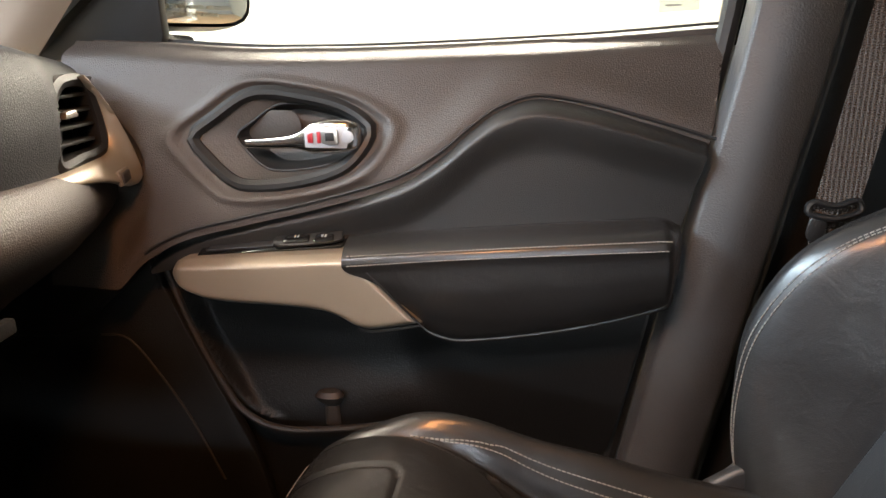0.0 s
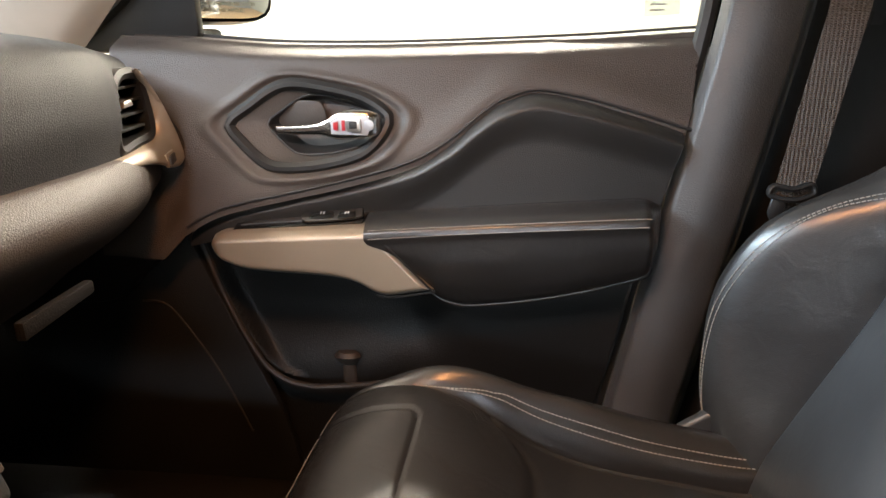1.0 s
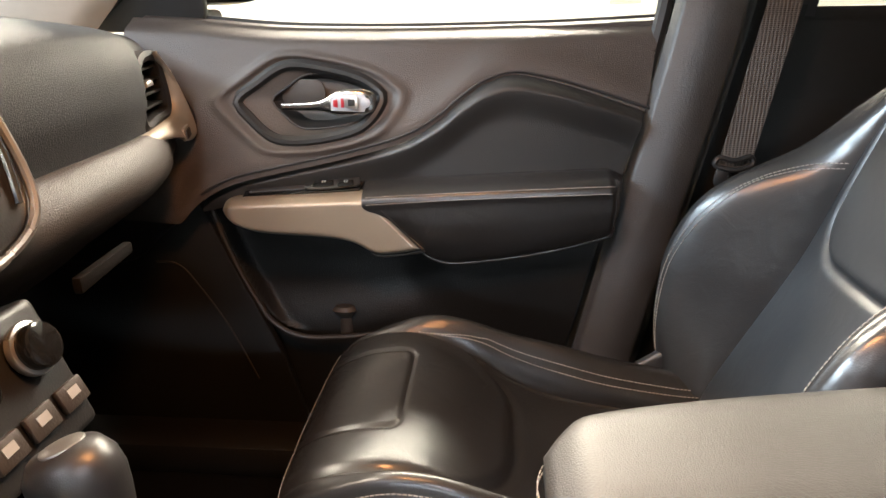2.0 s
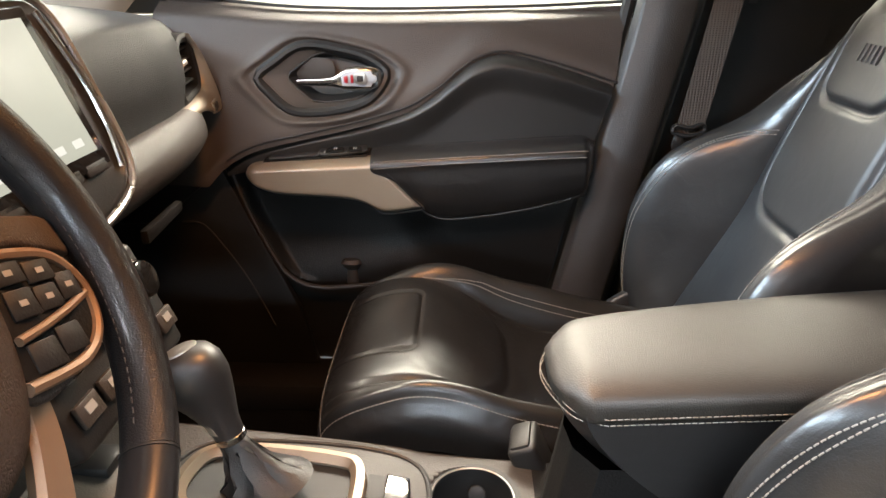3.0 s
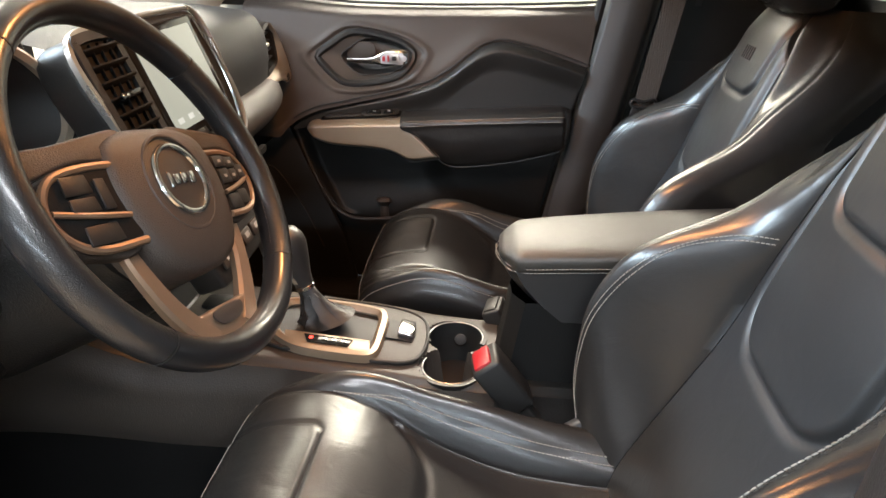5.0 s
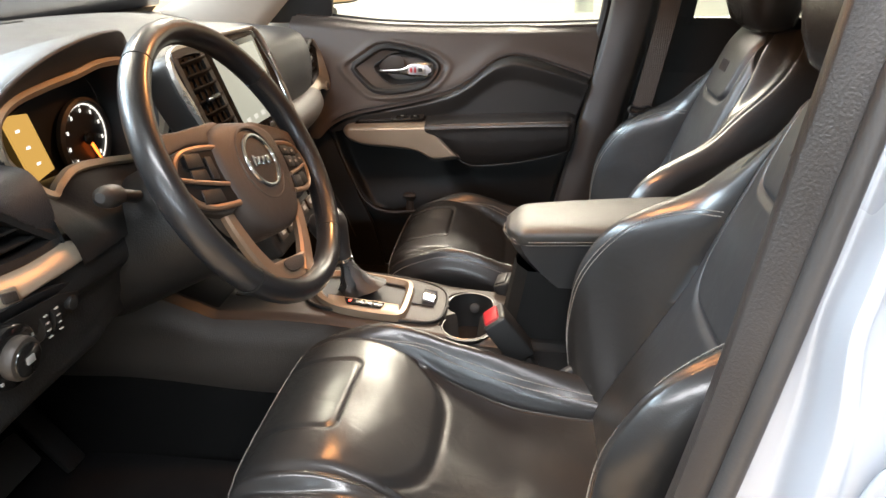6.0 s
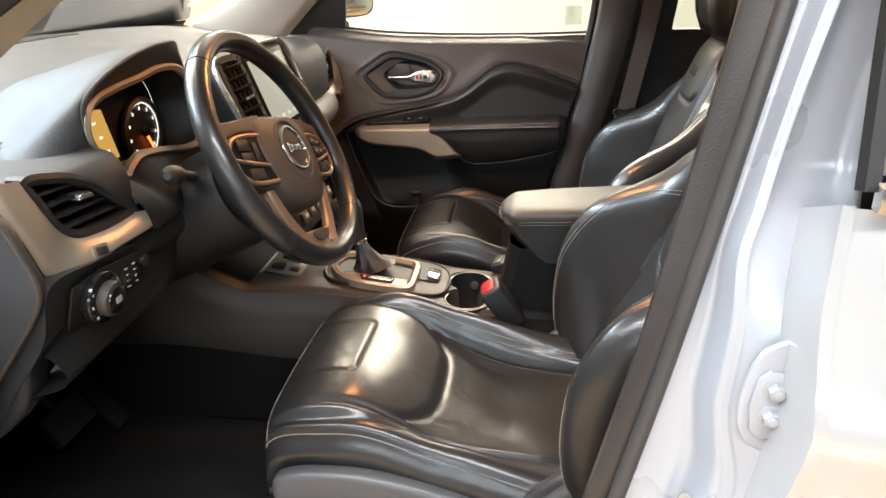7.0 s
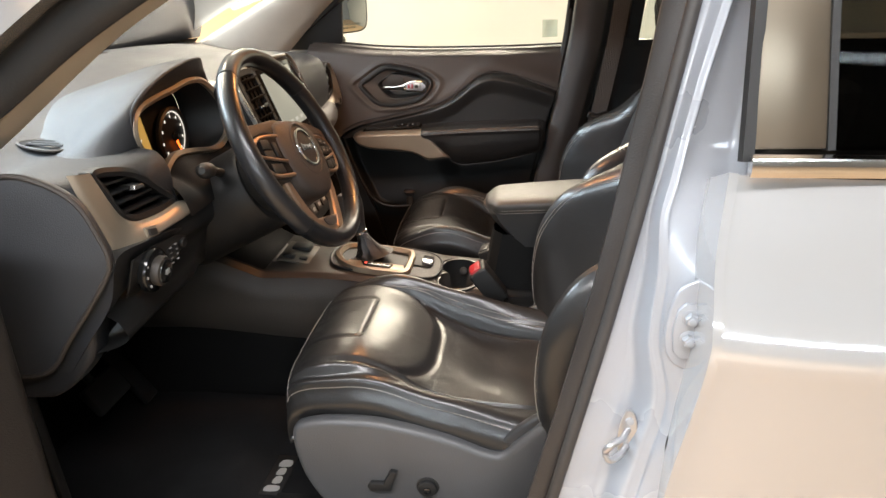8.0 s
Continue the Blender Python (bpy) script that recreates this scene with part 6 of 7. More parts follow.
    part("lower_spoke", sweep(path, [(-0.018, -0.014), (0.018, -0.014), (0.021, 0.0), (0.015, 0.006), (-0.015, 0.006), (-0.021, 0.0)], up=WN, size=lambda t: 0.46 + 0.28 * t), BRONZE, whl, "bronze metallic lower spoke")
br = part("lower_bridge", slab(spl([W(-0.056, -0.146, -0.003), W(-0.028, -0.144, -0.003), W(0.028, -0.144, -0.003), W(0.056, -0.146, -0.003), W(0.046, -0.176, -0.004), W(0.0, -0.184, -0.004), W(-0.046, -0.176, -0.004)], 5, True), WN * -0.016, 0.004, 3), BRONZE, whl, "bronze bridge joining the lower spokes")
part("bridge_inset", slab(spl([W(-0.026, -0.147, -0.002), W(0.026, -0.147, -0.002), W(0.018, -0.163, -0.002), W(-0.018, -0.163, -0.002)], 4, True), WN * 0.003, 0.0015, 2), WHEEL_SKIN, br, "small dark inset in the bridge")
# ---------- seats ----------
pad_x = soft(curve((0.0, -0.155), (0.07, -0.178), (0.14, -0.178), (0.20, -0.155), (0.28, -0.10), (0.38, -0.04), (0.46, 0.03), (0.52, 0.08), (0.60, 0.15), (0.72, 0.24), (0.86, 0.33), (1.0, 0.40)), 0.05)
pad_z = soft(curve((0.0, 0.600), (0.07, 0.655), (0.14, 0.712), (0.20, 0.745), (0.28, 0.768), (0.38, 0.774), (0.46, 0.748), (0.52, 0.712), (0.60, 0.684), (0.72, 0.668), (0.86, 0.664), (1.0, 0.67)), 0.05)
seam_w = curve((0.0, 0.160), (0.3, 0.160), (0.5, 0.152), (0.7, 0.138), (1.0, 0.125))
crest_h = soft(curve((0.0, -0.010), (0.15, -0.010), (0.25, -0.006), (0.36, 0.008), (0.46, 0.030), (0.52, 0.046), (0.60, 0.060), (0.75, 0.048), (1.0, 0.024)), 0.06)
half_w = curve((0.0, 0.190), (0.12, 0.194), (0.3, 0.200), (0.6, 0.210), (1.0, 0.225))
back_x = soft(curve((0.60, 0.325), (0.67, 0.335), (0.75, 0.368), (0.85, 0.412), (0.93, 0.448), (1.02, 0.476), (1.11, 0.507), (1.19, 0.535), (1.225, 0.550), (1.245, 0.585)), 0.035)
wing_x = soft(curve((0.60, 0.315), (0.66, 0.305), (0.72, 0.291), (0.78, 0.285), (0.86, 0.288), (0.93, 0.312), (0.985, 0.352), (1.01, 0.395), (1.03, 0.445), (1.085, 0.495), (1.15, 0.565), (1.20, 0.600), (1.245, 0.625)), 0.035)
wing_w = soft(curve((0.60, 0.235), (0.75, 0.250), (0.90, 0.253), (0.97, 0.245), (1.02, 0.232), (1.06, 0.220), (1.12, 0.205), (1.18, 0.185), (1.225, 0.155), (1.245, 0.12)), 0.035)
back_seam = curve((0.60, 0.13), (0.80, 0.135), (0.95, 0.138), (1.05, 0.130), (1.15, 0.118), (1.245, 0.075))


def groove(d, w, depth):
    return depth * bell(d, w)


def inset(w, u):
    """Signed distance, roughly, from the small stitched pad at the cushion's front (inside: negative)."""
    s = u * 0.78
    dx, dy = abs(w) - 0.070, (s - 0.275)
    ox, oy = max(dx, 0), max(dy, 0)
    return math.hypot(ox, oy) - 0.016 if max(dx, dy) > 0 else max(dx, dy) - 0.016


def cushion_point(side, u, q):
    """u: front to back over the cushion. q: -1 (door side of the driver) to 1 across the section."""
    x, z, s, c, hw = pad_x(u), pad_z(u), seam_w(u), crest_h(u), half_w(u)
    c -= 0.034 * smooth(0.1, 0.4, u) if q > 0 and side < 0 else 0
    a = abs(q)
    if a < 0.5:
        w = s * a / 0.5
        h = 0.004 * (1 - (w / s) ** 2)
        # broad front pad with an arc behind it, and the small pad set in it
        arc = 0.535 - 0.06 * (w / 0.138) ** 4
        if a < 0.46:
            h -= groove(u - arc, 0.009, 0.005) + 0.005 * smooth(arc - 0.020, arc + 0.015, u)
        h -= groove(inset(w, u), 0.0028, 0.0040)
        h -= groove(w - s, 0.008, 0.004 + 0.008 * smooth(0.25, 0.55, u))
        d = 0.0
        # wear folds
        h += 0.0022 * noise.noise((x * 14, w * q * 20 + 3, 0.3)) * smooth(0.3, 0.5, u)
        h += 0.005 * noise.noise((x * 7 + 5, w * q / a * 9 if a else 0, 1.7)) * smooth(0.14, 0.3, u)
    else:
        t = (a - 0.5) / 0.5
        line = [(s, -0.004 - 0.008 * smooth(0.25, 0.55, u)), (s + 0.008, 0.3 * c), (lerp(s, hw, 0.42), c * 0.95), (lerp(s, hw, 0.68), c - 0.003), (hw - 0.008, c - 0.022), (hw + 0.002, c - 0.050), (hw - 0.004, c - 0.095)]
        k = t * (len(line) - 1)
        i = min(int(k), len(line) - 2)
        p = [Vector((*line[min(max(i + j, 0), len(line) - 1)], 0)) for j in (-1, 0, 1, 2)]
        f = k - i
        r = 0.5 * (2 * p[1] + (p[2] - p[0]) * f + (2 * p[0] - 5 * p[1] + 4 * p[2] - p[3]) * f * f + (3 * p[1] - p[0] - 3 * p[2] + p[3]) * f**3)
        w, h = r.x, r.y
        h -= groove(t - 0.60, 0.014, 0.0022)
        h -= (groove(t - 0.222, 0.014, 0.0022) + groove(t - 0.09, 0.03, 0.0025)) * smooth(0.38, 0.52, u)
    x += 0.035 * (w / 0.25) ** 4 * smooth(0.35, 0.05, u)
    h -= groove(u - 0.155, 0.007, 0.004)
    # the skirt drops to one line all round
    low = 0.600
    z = max(z + h, low) if u > 0.1 else max(z + h * smooth(0, 0.1, u), low)
    return x, math.copysign(w, q), z


def back_point(h, q):
    x, wx, hw, s = back_x(h), wing_x(h), wing_w(h), back_seam(h)
    a = abs(q)
    if a < 0.45:
        w = s * a / 0.45
        d = 0.010 * (w / s) ** 2 * smooth(0.7, 0.9, h)
        # long shield-shaped panel, and the small tablet near its top
        sh = math.hypot(max(w - 0.052, 0), max(0.985 - h, 0)) - 0.062 if h < 0.985 else w - 0.114
        d += groove(sh, 0.0060, 0.006) - 0.004 * smooth(0.004, -0.014, sh)
        tb = math.hypot(max(w - 0.046, 0), max(1.128 - h, 0)) - 0.034 if h < 1.128 else w - 0.080 - 0.10 * (h - 1.128)
        d += groove(tb, 0.0050, 0.006) - 0.004 * smooth(0.004, -0.012, tb)
        d -= 0.012 * bell(h - 0.76, 0.07) * (1 - (w / s) ** 2)
        return x + d, math.copysign(w, q), h
    t = (a - 0.45) / 0.55
    line = [(s, x + 0.012), (lerp(s, hw, 0.22), lerp(x, wx, 0.35)), (lerp(s, hw, 0.48), lerp(x, wx, 0.80)), (lerp(s, hw, 0.72), wx), (lerp(s, hw, 0.90), wx + 0.014), (hw, wx + 0.045), (hw, wx + 0.085), (hw - 0.012, max(wx, x - 0.02) + 0.125)]
    k = t * (len(line) - 1)
    i = min(int(k), len(line) - 2)
    p = [Vector((*line[min(max(i + j, 0), len(line) - 1)], 0)) for j in (-1, 0, 1, 2)]
    f = k - i
    r = 0.5 * (2 * p[1] + (p[2] - p[0]) * f + (2 * p[0] - 5 * p[1] + 4 * p[2] - p[3]) * f * f + (3 * p[1] - p[0] - 3 * p[2] + p[3]) * f**3)
    e = groove(t - 0.45, 0.020, 0.004) + groove(t, 0.04, 0.006)
    return r.y + e, math.copysign(r.x, q), h


def seat(name, cy, out, dx, dbx, dz, label):
    """A front seat; out: +1 when its door is on the +y side."""
    st_ = thing(name, 0.1 + dx, cy, 0.40, label, "car seat", "front seats")

    def cu(u, q):
        x, w, z = cushion_point(out, u, q)
        return V(x + dx, cy + out * w, z + dz)

    def bk(h, q):
        x, w, z = back_point(h, q)
        return V(x + dbx, cy + out * w, z + dz)
    part("cushion", grid(lambda u, v: cu(u, lerp(-0.5, 0.5, v)), 190, 84), LEATHER, st_, "black leather cushion with a stitched front pad", 80)
    for a, b in ((-1.0, -0.5), (0.5, 1.0)):
        bo = part("cushion_bolster", grid(lambda u, v: cu(u, lerp(a, b, v)), 90, 44), LEATHER, st_, "black leather side bolster", 80)
        sg = 1 if b > 0 else -1
        for q in (0.815,):
            stitches([cu(0.16 + 0.80 * i / 90, sg * q) + V(0, 0, 0.0008) for i in range(91)], bo, r=0.0008)
        # inner twin seam of the bolster
        for q in ((0.60, 0.622) if sg < 0 or out > 0 else ()):
            stitches([cu(0.37 + 0.59 * i / 90, sg * lerp(0.505, q, smooth(0.36, 0.50, 0.37 + 0.59 * i / 90))) + V(0, 0, 0.0010) for i in range(91)], bo, r=0.0008)
    stitches([cu(0.168, lerp(-0.80, 0.80, i / 90)) - V(0.001, 0, 0) for i in range(91)], st_)
    part("backrest", grid(lambda u, v: bk(lerp(0.60, 1.245, u), lerp(-0.45, 0.45, v)), 170, 130), SMOOTH_LEATHER, st_, "black leather backrest with a shield panel", 80)
    for a, b in ((-1.0, -0.45), (0.45, 1.0)):
        bo = part("back_bolster", grid(lambda u, v: bk(lerp(0.60, 1.245, u), lerp(a, b, v)), 130, 44), LEATHER, st_, "black leather back bolster with grey stitching", 80)
        sg = 1 if b > 0 else -1
        # twin seam up the bolster, bending in along its top
        run = spl([(0.64, 0.69, 0), (0.80, 0.675, 0), (0.90, 0.652, 0), (0.96, 0.632, 0), (1.0, 0.610, 0), (1.018, 0.575, 0), (1.027, 0.53, 0), (1.031, 0.475, 0)], 24)
        for dh, dq in ((0.0, 0.0), (-0.007, -0.014)):
            stitches([bk(p.x + dh * smooth(0.95, 1.02, p.x), sg * max(p.y + dq * smooth(1.03, 0.95, p.x), 0.47)) - V(0.001, 0, -0.0005) for p in run], bo, r=0.0007)
    rings = []
    for i in range(40):
        h = lerp(0.60, 1.245, i / 39)
        e = bk(h, 1.0)
        rings.append([V(lerp(e.x, e.x + 0.035, math.sin(math.pi * j / 12)), cy + out * lerp(1, -1, j / 12) * abs(e.y - cy), e.z) for j in range(13)])
    part("back_shell", grid(lambda u, v: rings[round(u * 39)][round(v * 12)], 39, 12), HARD, st_, "black backrest shell")
    # headrest on two posts
    hr = part("headrest", loft([[V(0.575 + dbx + xo + a * math.copysign(abs(math.cos(t)) ** 0.7, math.cos(t)), cy + b * math.copysign(abs(math.sin(t)) ** 0.6, math.sin(t)), z + dz) for t in [2 * math.pi * i / 32 for i in range(32)]]
                                for a, b, z, xo in ((0.030, 0.085, 1.235, 0.0), (0.046, 0.115, 1.250, -0.002), (0.056, 0.130, 1.285, -0.006), (0.060, 0.135, 1.33, -0.010), (0.056, 0.130, 1.385, -0.008), (0.046, 0.115, 1.425, 0.0), (0.026, 0.080, 1.445, 0.004))]), LEATHER, st_, "black leather headrest", 75)
    for w in (-0.06, 0.06):
        part("headrest_post", tube([(0.575 + dbx, cy + w, 1.19 + dz), (0.575 + dbx, cy + w, 1.25 + dz)], 0.006, 10, up=(1, 0, 0)), CHROME, hr)
    # raised marks on the tablet
    for i in range(5):
        w = -0.020 + 0.010 * i
        part("embossed_mark", tube([bk(1.150, 0.45 * w / 0.11) - V(0.001, 0, 0), bk(1.172, 0.45 * w / 0.11) - V(0.001, 0, 0)], 0.0018, 6, up=(1, 0, 0)), SMOOTH_LEATHER, st_)
    # base, rails and side shields
    part("seat_base", box(-0.12 + dx, cy - 0.18, 0.45, 0.36 + dx, cy + 0.18, 0.61 + dz, 0.01), PLASTIC, st_)
    for w in (-0.18, 0.18):
        part("seat_rail", box(-0.22 + dx, cy + w - 0.02, 0.40, 0.42 + dx, cy + w + 0.02, 0.45, 0.004), HARD, st_, "dark steel seat rail")
    top = [(-0.147, 0.645), (-0.115, 0.678), (-0.02, 0.687), (0.06, 0.677), (0.144, 0.656), (0.222, 0.630), (0.262, 0.660), (0.325, 0.722), (0.365, 0.735)]
    low = [(0.40, 0.69), (0.33, 0.57), (0.25, 0.50), (0.10, 0.46), (-0.06, 0.47), (-0.125, 0.54)]
    for s in (1, -1):
        y = cy + out * s * 0.200
        outl = spl([V(x + dx, y, z + dz) for x, z in top + low], 5, True)
        # inner shield in darker plastic: shade of the console gap coloured in
        sh = part("side_shield", slab(outl, (0, out * s * 0.030, 0), 0.012, 4), SHIELD if s > 0 else HARD, st_, "smooth plastic seat shield, the inner one darkened for shade", 50)
        if s > 0:
            yk = y + out * 0.030
            part("seat_switch", slab([V(x + dx, yk, z + dz) for x, z in ((-0.010, 0.552), (-0.004, 0.561), (0.020, 0.561), (0.034, 0.590), (0.046, 0.588), (0.034, 0.545), (-0.004, 0.542))], (0, out * 0.012, 0), 0.003), PLASTIC, sh, "black power seat switch")
            part("switch_recess", disc((0.100 + dx, yk, 0.553 + dz), (0, out, 0), 0.021, 0.002, 26, 0.001), EMBOSS, sh)
            part("lumbar_switch", disc((0.100 + dx, yk, 0.553 + dz), (0, out, 0), 0.017, 0.010, 26, 0.003), PLASTIC, sh, "round lumbar switch")
            part("lumbar_cap", disc((0.100 + dx, yk + out * 0.010, 0.553 + dz), (0, out, 0), 0.007, 0.004, 20, 0.002), PIANO, sh)
        hinge_top = spl([V(x + dx, cy + out * s * 0.196, z + dz) for x, z in ((0.205, 0.625), (0.235, 0.655), (0.285, 0.700), (0.335, 0.728), (0.375, 0.715), (0.385, 0.66), (0.33, 0.60), (0.25, 0.59))], 4, True)
        part("hinge_cover", slab(hinge_top, (0, out * s * 0.018, 0), 0.006, 3), DARK_GREY, st_, "grey plastic cover of the backrest hinge", 50)
    return st_


seat("driver_seat", -0.385, -1, 0.0, 0.0, 0.0, "black leather driver's seat with grey stitching")
seat("passenger_seat", 0.335, 1, 0.07, 0.092, -0.015, "black leather passenger seat with grey stitching")

# ---------- belts ----------
bk_ = thing("belt_buckle", 0.18, -0.13, 0.60, "black belt buckle with a red release button", "seat belt buckle")
BM = pose(0.184, -0.142, 0.742, 0, -36, 8)
part("buckle_body", box(-0.023, -0.028, -0.050, 0.023, 0.028, 0.048, 0.006, BM, None, 3), PLASTIC, bk_, "black buckle housing")
part("release_button", box(-0.017, -0.022, 0.040, 0.012, 0.022, 0.053, 0.005, BM), RED, bk_, "red release button")
part("buckle_stem", box(-0.008, -0.016, -0.16, 0.008, 0.016, -0.05, 0.004, BM), PLASTIC, bk_)
pb2 = thing("belt_buckle", 0.19, 0.075, 0.60, "black belt buckle beside the passenger seat", "seat belt buckle")
BM = pose(0.185, 0.095, 0.685, 0, -24, -8)
part("buckle_body", box(-0.018, -0.028, -0.07, 0.018, 0.028, 0.05, 0.006, BM, None, 3), PLASTIC, pb2)
part("buckle_stem", box(-0.008, -0.02, -0.2, 0.008, 0.02, -0.06, 0.004, BM), PLASTIC, pb2)
part("latch_plate", box(-0.014, -0.024, 0.040, 0.012, 0.024, 0.054, 0.005, BM), PLASTIC, pb2)

# passenger side centre pillar with its belt
pil = thing("centre_pillar", 0.45, 0.72, 0.42, "dark moulded centre pillar cover on the passenger side", "pillar trim")
pil_x = soft(lambda z: 0.235 + 0.21 * (min(z, 1.2) - 0.42) + 0.07 * max(z - 1.2, 0), 0.1)


def pillar_b(u, v):
    z = lerp(0.42, 1.55, u)
    x0 = pil_x(z)
    w = 0.126
    y = 0.674 - 0.014 * math.sin(math.pi * min(v * 1.3, 1)) + 0.05 * smooth(0.75, 1.0, v) - 0.03 * smooth(1.15, 1.55, z) + 0.03 * bell(v, 0.02)
    y += 0.003 * bell(z - 0.642, 0.004)
    return V(x0 + w * v, y, z)


part("pillar_cover", grid(pillar_b, 120, 40), PILLAR, pil, "dark textured pillar cover", 70)
part("pillar_rear", grid(lambda u, v: V(pil_x(lerp(0.42, 1.18, u)) + 0.050 + 0.32 * v, 0.742, lerp(0.42, 1.18, u)), 20, 4), HARD, pil)
part("pillar_rear", grid(lambda u, v: V(pil_x(lerp(1.18, 1.55, u)) + 0.050 + 0.16 * v, 0.742 - 0.20 * max(u - 0.4, 0), lerp(1.18, 1.55, u)), 12, 4), HARD, pil)
part("pillar_seal", tube([V(pil_x(z) - 0.006, 0.735, z) for z in [0.45 + 0.05 * i for i in range(22)]], 0.012, 8, up=(0, 1, 0)), RUBBER, pil)
blt = thing("seat_belt", 0.46, 0.64, 0.60, "grey-brown woven seat belt hanging by the pillar", "seat belt")
part("webbing", sweep([(0.498, 0.655, 0.96), (0.512, 0.652, 1.05), (0.535, 0.648, 1.20), (0.560, 0.640, 1.45)], [(-0.024, -0.0007), (0.024, -0.0007), (0.024, 0.0007), (-0.024, 0.0007)], up=(0, -1, 0)), WEB, blt, "grey-brown ribbed webbing")
part("webbing", sweep([(0.505, 0.665, 0.60), (0.500, 0.660, 0.80), (0.498, 0.655, 0.97)], [(-0.022, -0.0007), (0.022, -0.0007), (0.022, 0.0007), (-0.022, 0.0007)], up=(0, -1, 0)), WEB, blt)
part("tongue", sweep(spl([(0.470, 0.648, 0.972), (0.498, 0.644, 0.966), (0.524, 0.648, 0.974), (0.520, 0.650, 0.986), (0.498, 0.648, 0.980), (0.474, 0.650, 0.984)], 4, True), oval(0.004, 0.005, 8), True, (0, -1, 0)), PLASTIC, blt, "black plastic belt guide")
part("tongue_blade", slab(spl([(0.474, 0.645, 0.970), (0.488, 0.643, 0.966), (0.486, 0.642, 0.945), (0.476, 0.643, 0.938), (0.468, 0.644, 0.948)], 3, True), (0, 0.004, 0), 0.0015), PLASTIC, blt)

# passenger side rear door, in shade behind the pillar
rd2 = thing("rear_door", 0.95, 0.75, 0.42, "dark inner panel of the closed rear door", "car door")
part("panel", grid(lambda u, v: V(lerp(0.55, 1.5, u), 0.72 + 0.04 * smooth(0.9, 1.2, lerp(0.42, 1.20, v)), lerp(0.42, 1.20, v)), 10, 12), HARD, rd2, "black rear door inner panel")
part("window", slab([(0.62, 0.765, 1.20), (1.45, 0.765, 1.22), (1.30, 0.66, 1.52), (0.66, 0.66, 1.52)], (0, 0.004, 0), 0.001), GLASS, rd2, "clear rear side window").visible_shadow = False
part("door_frame", sweep([(0.60, 0.765, 1.19), (0.61, 0.73, 1.36), (0.63, 0.66, 1.54)], [(-0.02, -0.02), (0.02, -0.02), (0.02, 0.02), (-0.02, 0.02)], up=(0, 1, 0)), PLASTIC, rd2)
part("outer_skin", box(0.47, 0.83, 0.30, 1.55, 0.87, 1.17, 0.01), WHITE, rd2)

# kick panel below the dash, passenger side
part("kick_panel", slab([(-0.95, 0.665, 0.40), (-0.20, 0.665, 0.40), (-0.245, 0.665, 0.60), (-0.33, 0.665, 0.80), (-0.37, 0.665, 0.90), (-0.95, 0.665, 0.90)], (0, 0.02, 0), 0.004), HARD, car, "black footwell side panel")
path = [(-0.46, 0.662, 0.79), (-0.42, 0.662, 0.785), (-0.385, 0.662, 0.74), (-0.34, 0.662, 0.66), (-0.30, 0.662, 0.56)]
part("kick_seam", tube(spl(path, 6), 0.002, 6, up=(0, 1, 0)), GREY_PLASTIC, car)
part("cowl_side", slab([(-0.95, -0.73, 0.40), (-0.52, -0.73, 0.40), (-0.54, -0.73, 0.78), (-0.62, -0.73, 1.10), (-0.95, -0.73, 1.10)], (0, 0.02, 0), 0.004), HARD, car)
part("hinge_pillar", slab([(-0.95, -0.78, 0.42), (-0.56, -0.78, 0.42), (-0.57, -0.78, 0.9), (-0.60, -0.78, 1.12), (-0.95, -0.78, 1.12)], (0, 0.04, 0), 0.006), WHITE, car)

# ---------- footwell ----------
mt = thing("floor_mat", -0.45, -0.42, 0.40, "black carpet floor mat with a stitched badge", "floor mat")
part("mat_carpet", slab(spl([(-0.80, -0.60, 0.402), (-0.50, -0.66, 0.402), (-0.18, -0.64, 0.402), (-0.15, -0.40, 0.402), (-0.17, -0.20, 0.402), (-0.50, -0.17, 0.402), (-0.80, -0.20, 0.402)], 6, True), (0, 0, 0.012), 0.004), MAT_CARPET, mt, "black tufted carpet")
bd = part("badge", slab([(-0.274, -0.520, 0.4145), (-0.228, -0.520, 0.4145), (-0.224, -0.398, 0.4145), (-0.270, -0.398, 0.4145)], (0, 0, 0.003), 0.001), EMBOSS, mt, "dark badge with pale shapes")
for y0, x0, x1, w in ((-0.512, -0.266, -0.236, 0.016), (-0.488, -0.256, -0.238, 0.020), (-0.462, -0.256, -0.238, 0.020), (-0.436, -0.258, -0.232, 0.020)):
    part("badge_shape", slab(spl([(x0, y0, 0.4176), (x1, y0 + 0.002, 0.4176), (x1, y0 + w, 0.4176), (x0 + 0.004, y0 + w, 0.4176)], 2, True), (0, 0, 0.001), 0), ICON, bd)
pd = thing("brake_pedal", -0.66, -0.39, 0.50, "black rubber brake pedal on a steel arm", "pedal")
part("pedal_pad", box(-0.012, -0.055, -0.035, 0.012, 0.055, 0.035, 0.006, pose(-0.66, -0.39, 0.56, 0, -35, 0)), RUBBER, pd)
part("pedal_arm", tube(spl([(-0.67, -0.39, 0.56), (-0.72, -0.39, 0.64), (-0.74, -0.38, 0.82)], 6), 0.010, 8, up=(0, 1, 0)), PLASTIC, pd)
pg = thing("accelerator_pedal", -0.70, -0.24, 0.42, "black plastic accelerator pedal", "pedal")
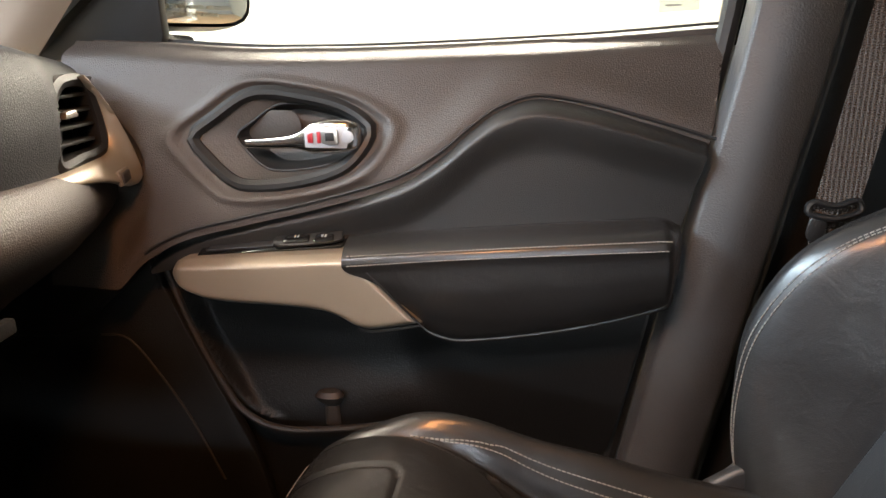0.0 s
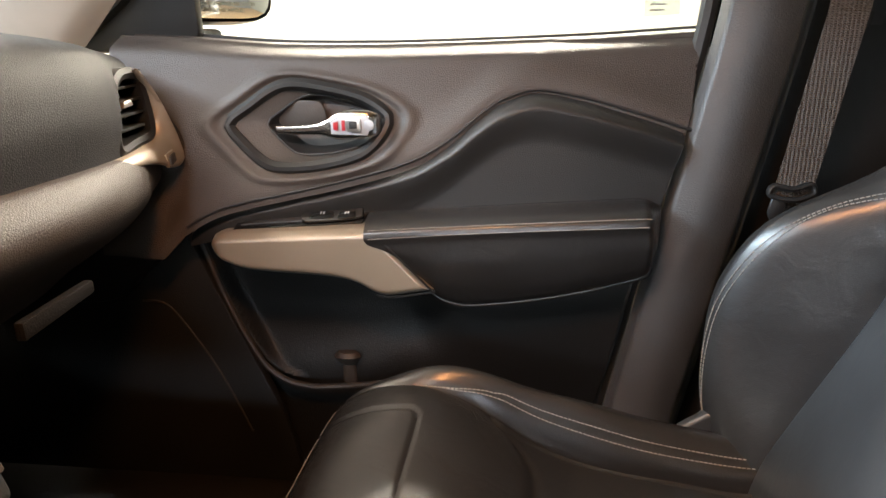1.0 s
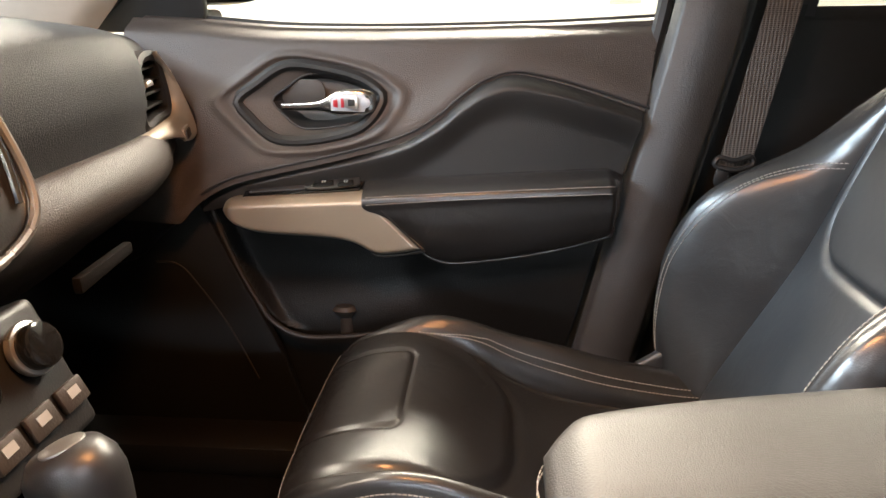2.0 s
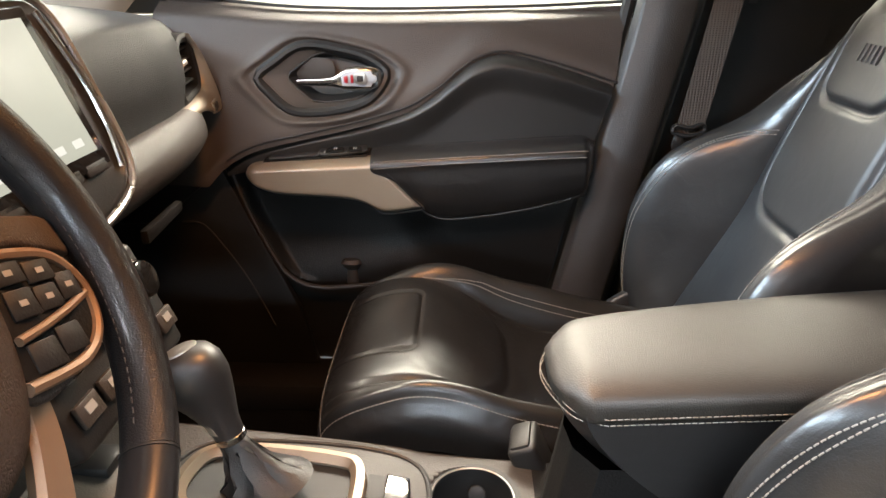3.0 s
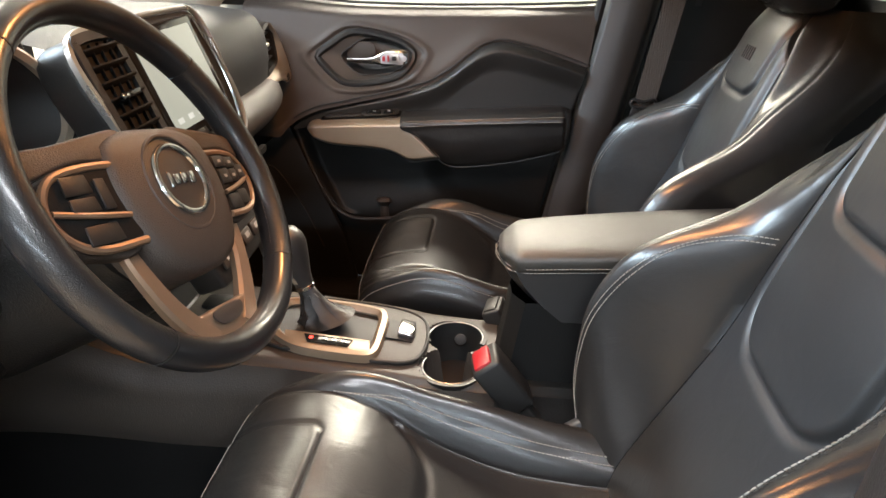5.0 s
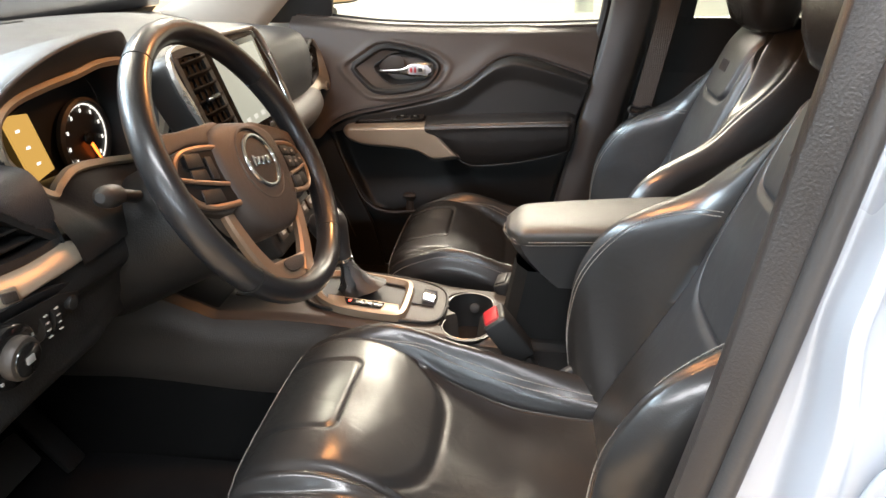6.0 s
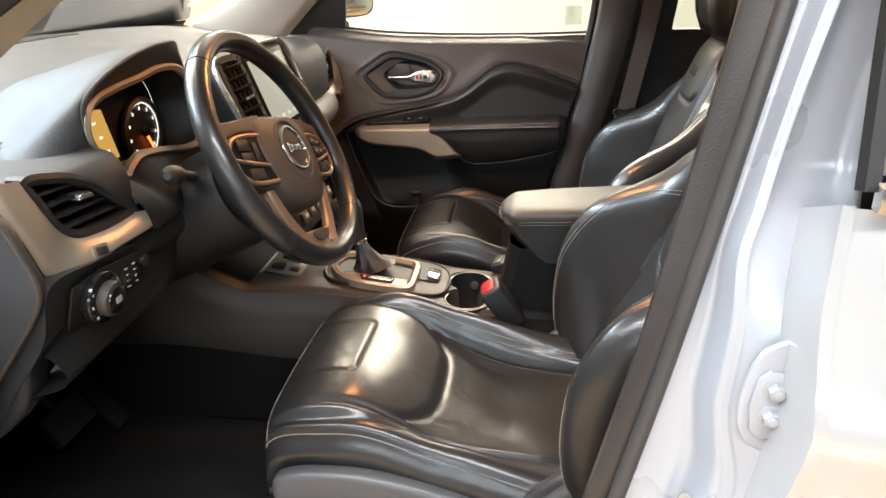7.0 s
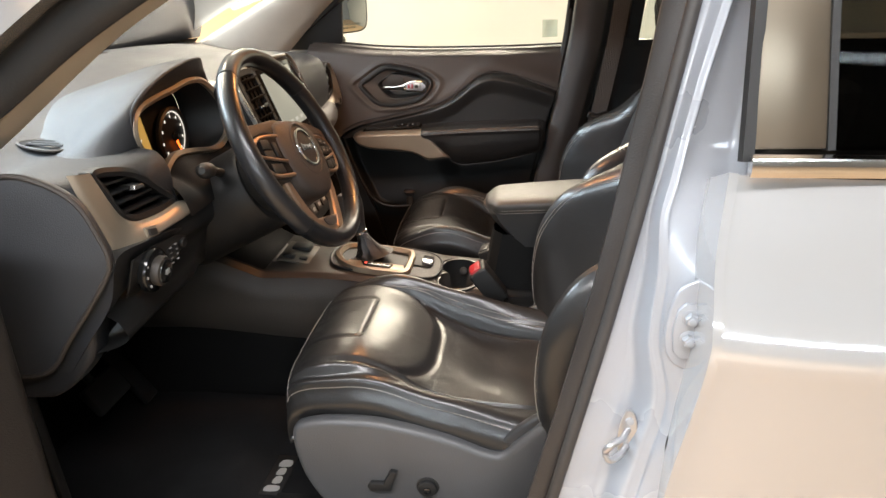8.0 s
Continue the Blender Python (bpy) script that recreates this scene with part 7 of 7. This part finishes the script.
part("pedal_pad", box(-0.008, -0.025, -0.08, 0.008, 0.025, 0.08, 0.005, pose(-0.70, -0.24, 0.50, 0, -35, 0)), PLASTIC, pg)

# wiper at rest beyond the windscreen
wp = thing("wiper", -1.1, 0.0, 1.12, "black wiper blade at rest under the windscreen", "wiper")
part("blade", sweep([(-0.96, 0.02, 1.222), (-1.00, 0.22, 1.232), (-0.99, 0.48, 1.236), (-0.95, 0.66, 1.234)], [(-0.010, -0.012), (0.010, -0.012), (0.005, 0.012), (-0.005, 0.012)]), RUBBER, wp)
part("wiper_arm", tube([(-1.00, 0.08, 1.215), (-1.02, 0.16, 1.262), (-1.01, 0.30, 1.258), (-1.00, 0.46, 1.244)], 0.009, 8), PLASTIC, wp)

# driver's door, swung wide open
dd = thing("front_door", -0.45, -1.3, 0.42, "opened driver's door with black panel and champagne pull", "car door")
DM = pose(-0.41, -0.85, 0, 0, 0, -98)
part("door_panel", box(0.0, -0.14, 0.42, 1.0, 0.0, 1.17, 0.03, DM, None, 3), GREY_PLASTIC, dd, "black inner door panel")
part("door_skin", box(-0.06, -0.19, 0.40, 1.02, -0.135, 1.17, 0.02, DM, None, 3), WHITE, dd, "white outer door skin")
part("pull_handle", box(0.034, -0.02, 0.59, 0.42, 0.012, 0.735, 0.011, DM, None, 3), CHAMPAGNE, dd, "champagne metallic pull handle")
part("pull_insert", box(0.050, -0.01, 0.605, 0.42, 0.018, 0.722, 0.006, DM, None, 3), PLASTIC, dd)
part("armrest", box(0.46, -0.03, 0.84, 0.88, 0.06, 0.93, 0.025, DM, None, 3), LEATHER, dd, "padded black armrest")
gr = part("speaker_grille", disc(DM @ V(0.03, -0.002, 0.53), DM.to_3x3() @ V(0, 1, 0), 0.075, 0.010, 36, 0.003), PLASTIC, dd, "black round speaker grille")
for i in range(7):
    w = 0.062 * math.cos((i - 3) * 0.42)
    part("grille_rib", box(0.03 - w, 0.008, 0.527 + 0.018 * (i - 3), 0.03 + w, 0.012, 0.533 + 0.018 * (i - 3), 0.001, DM), GREY_PLASTIC, gr)
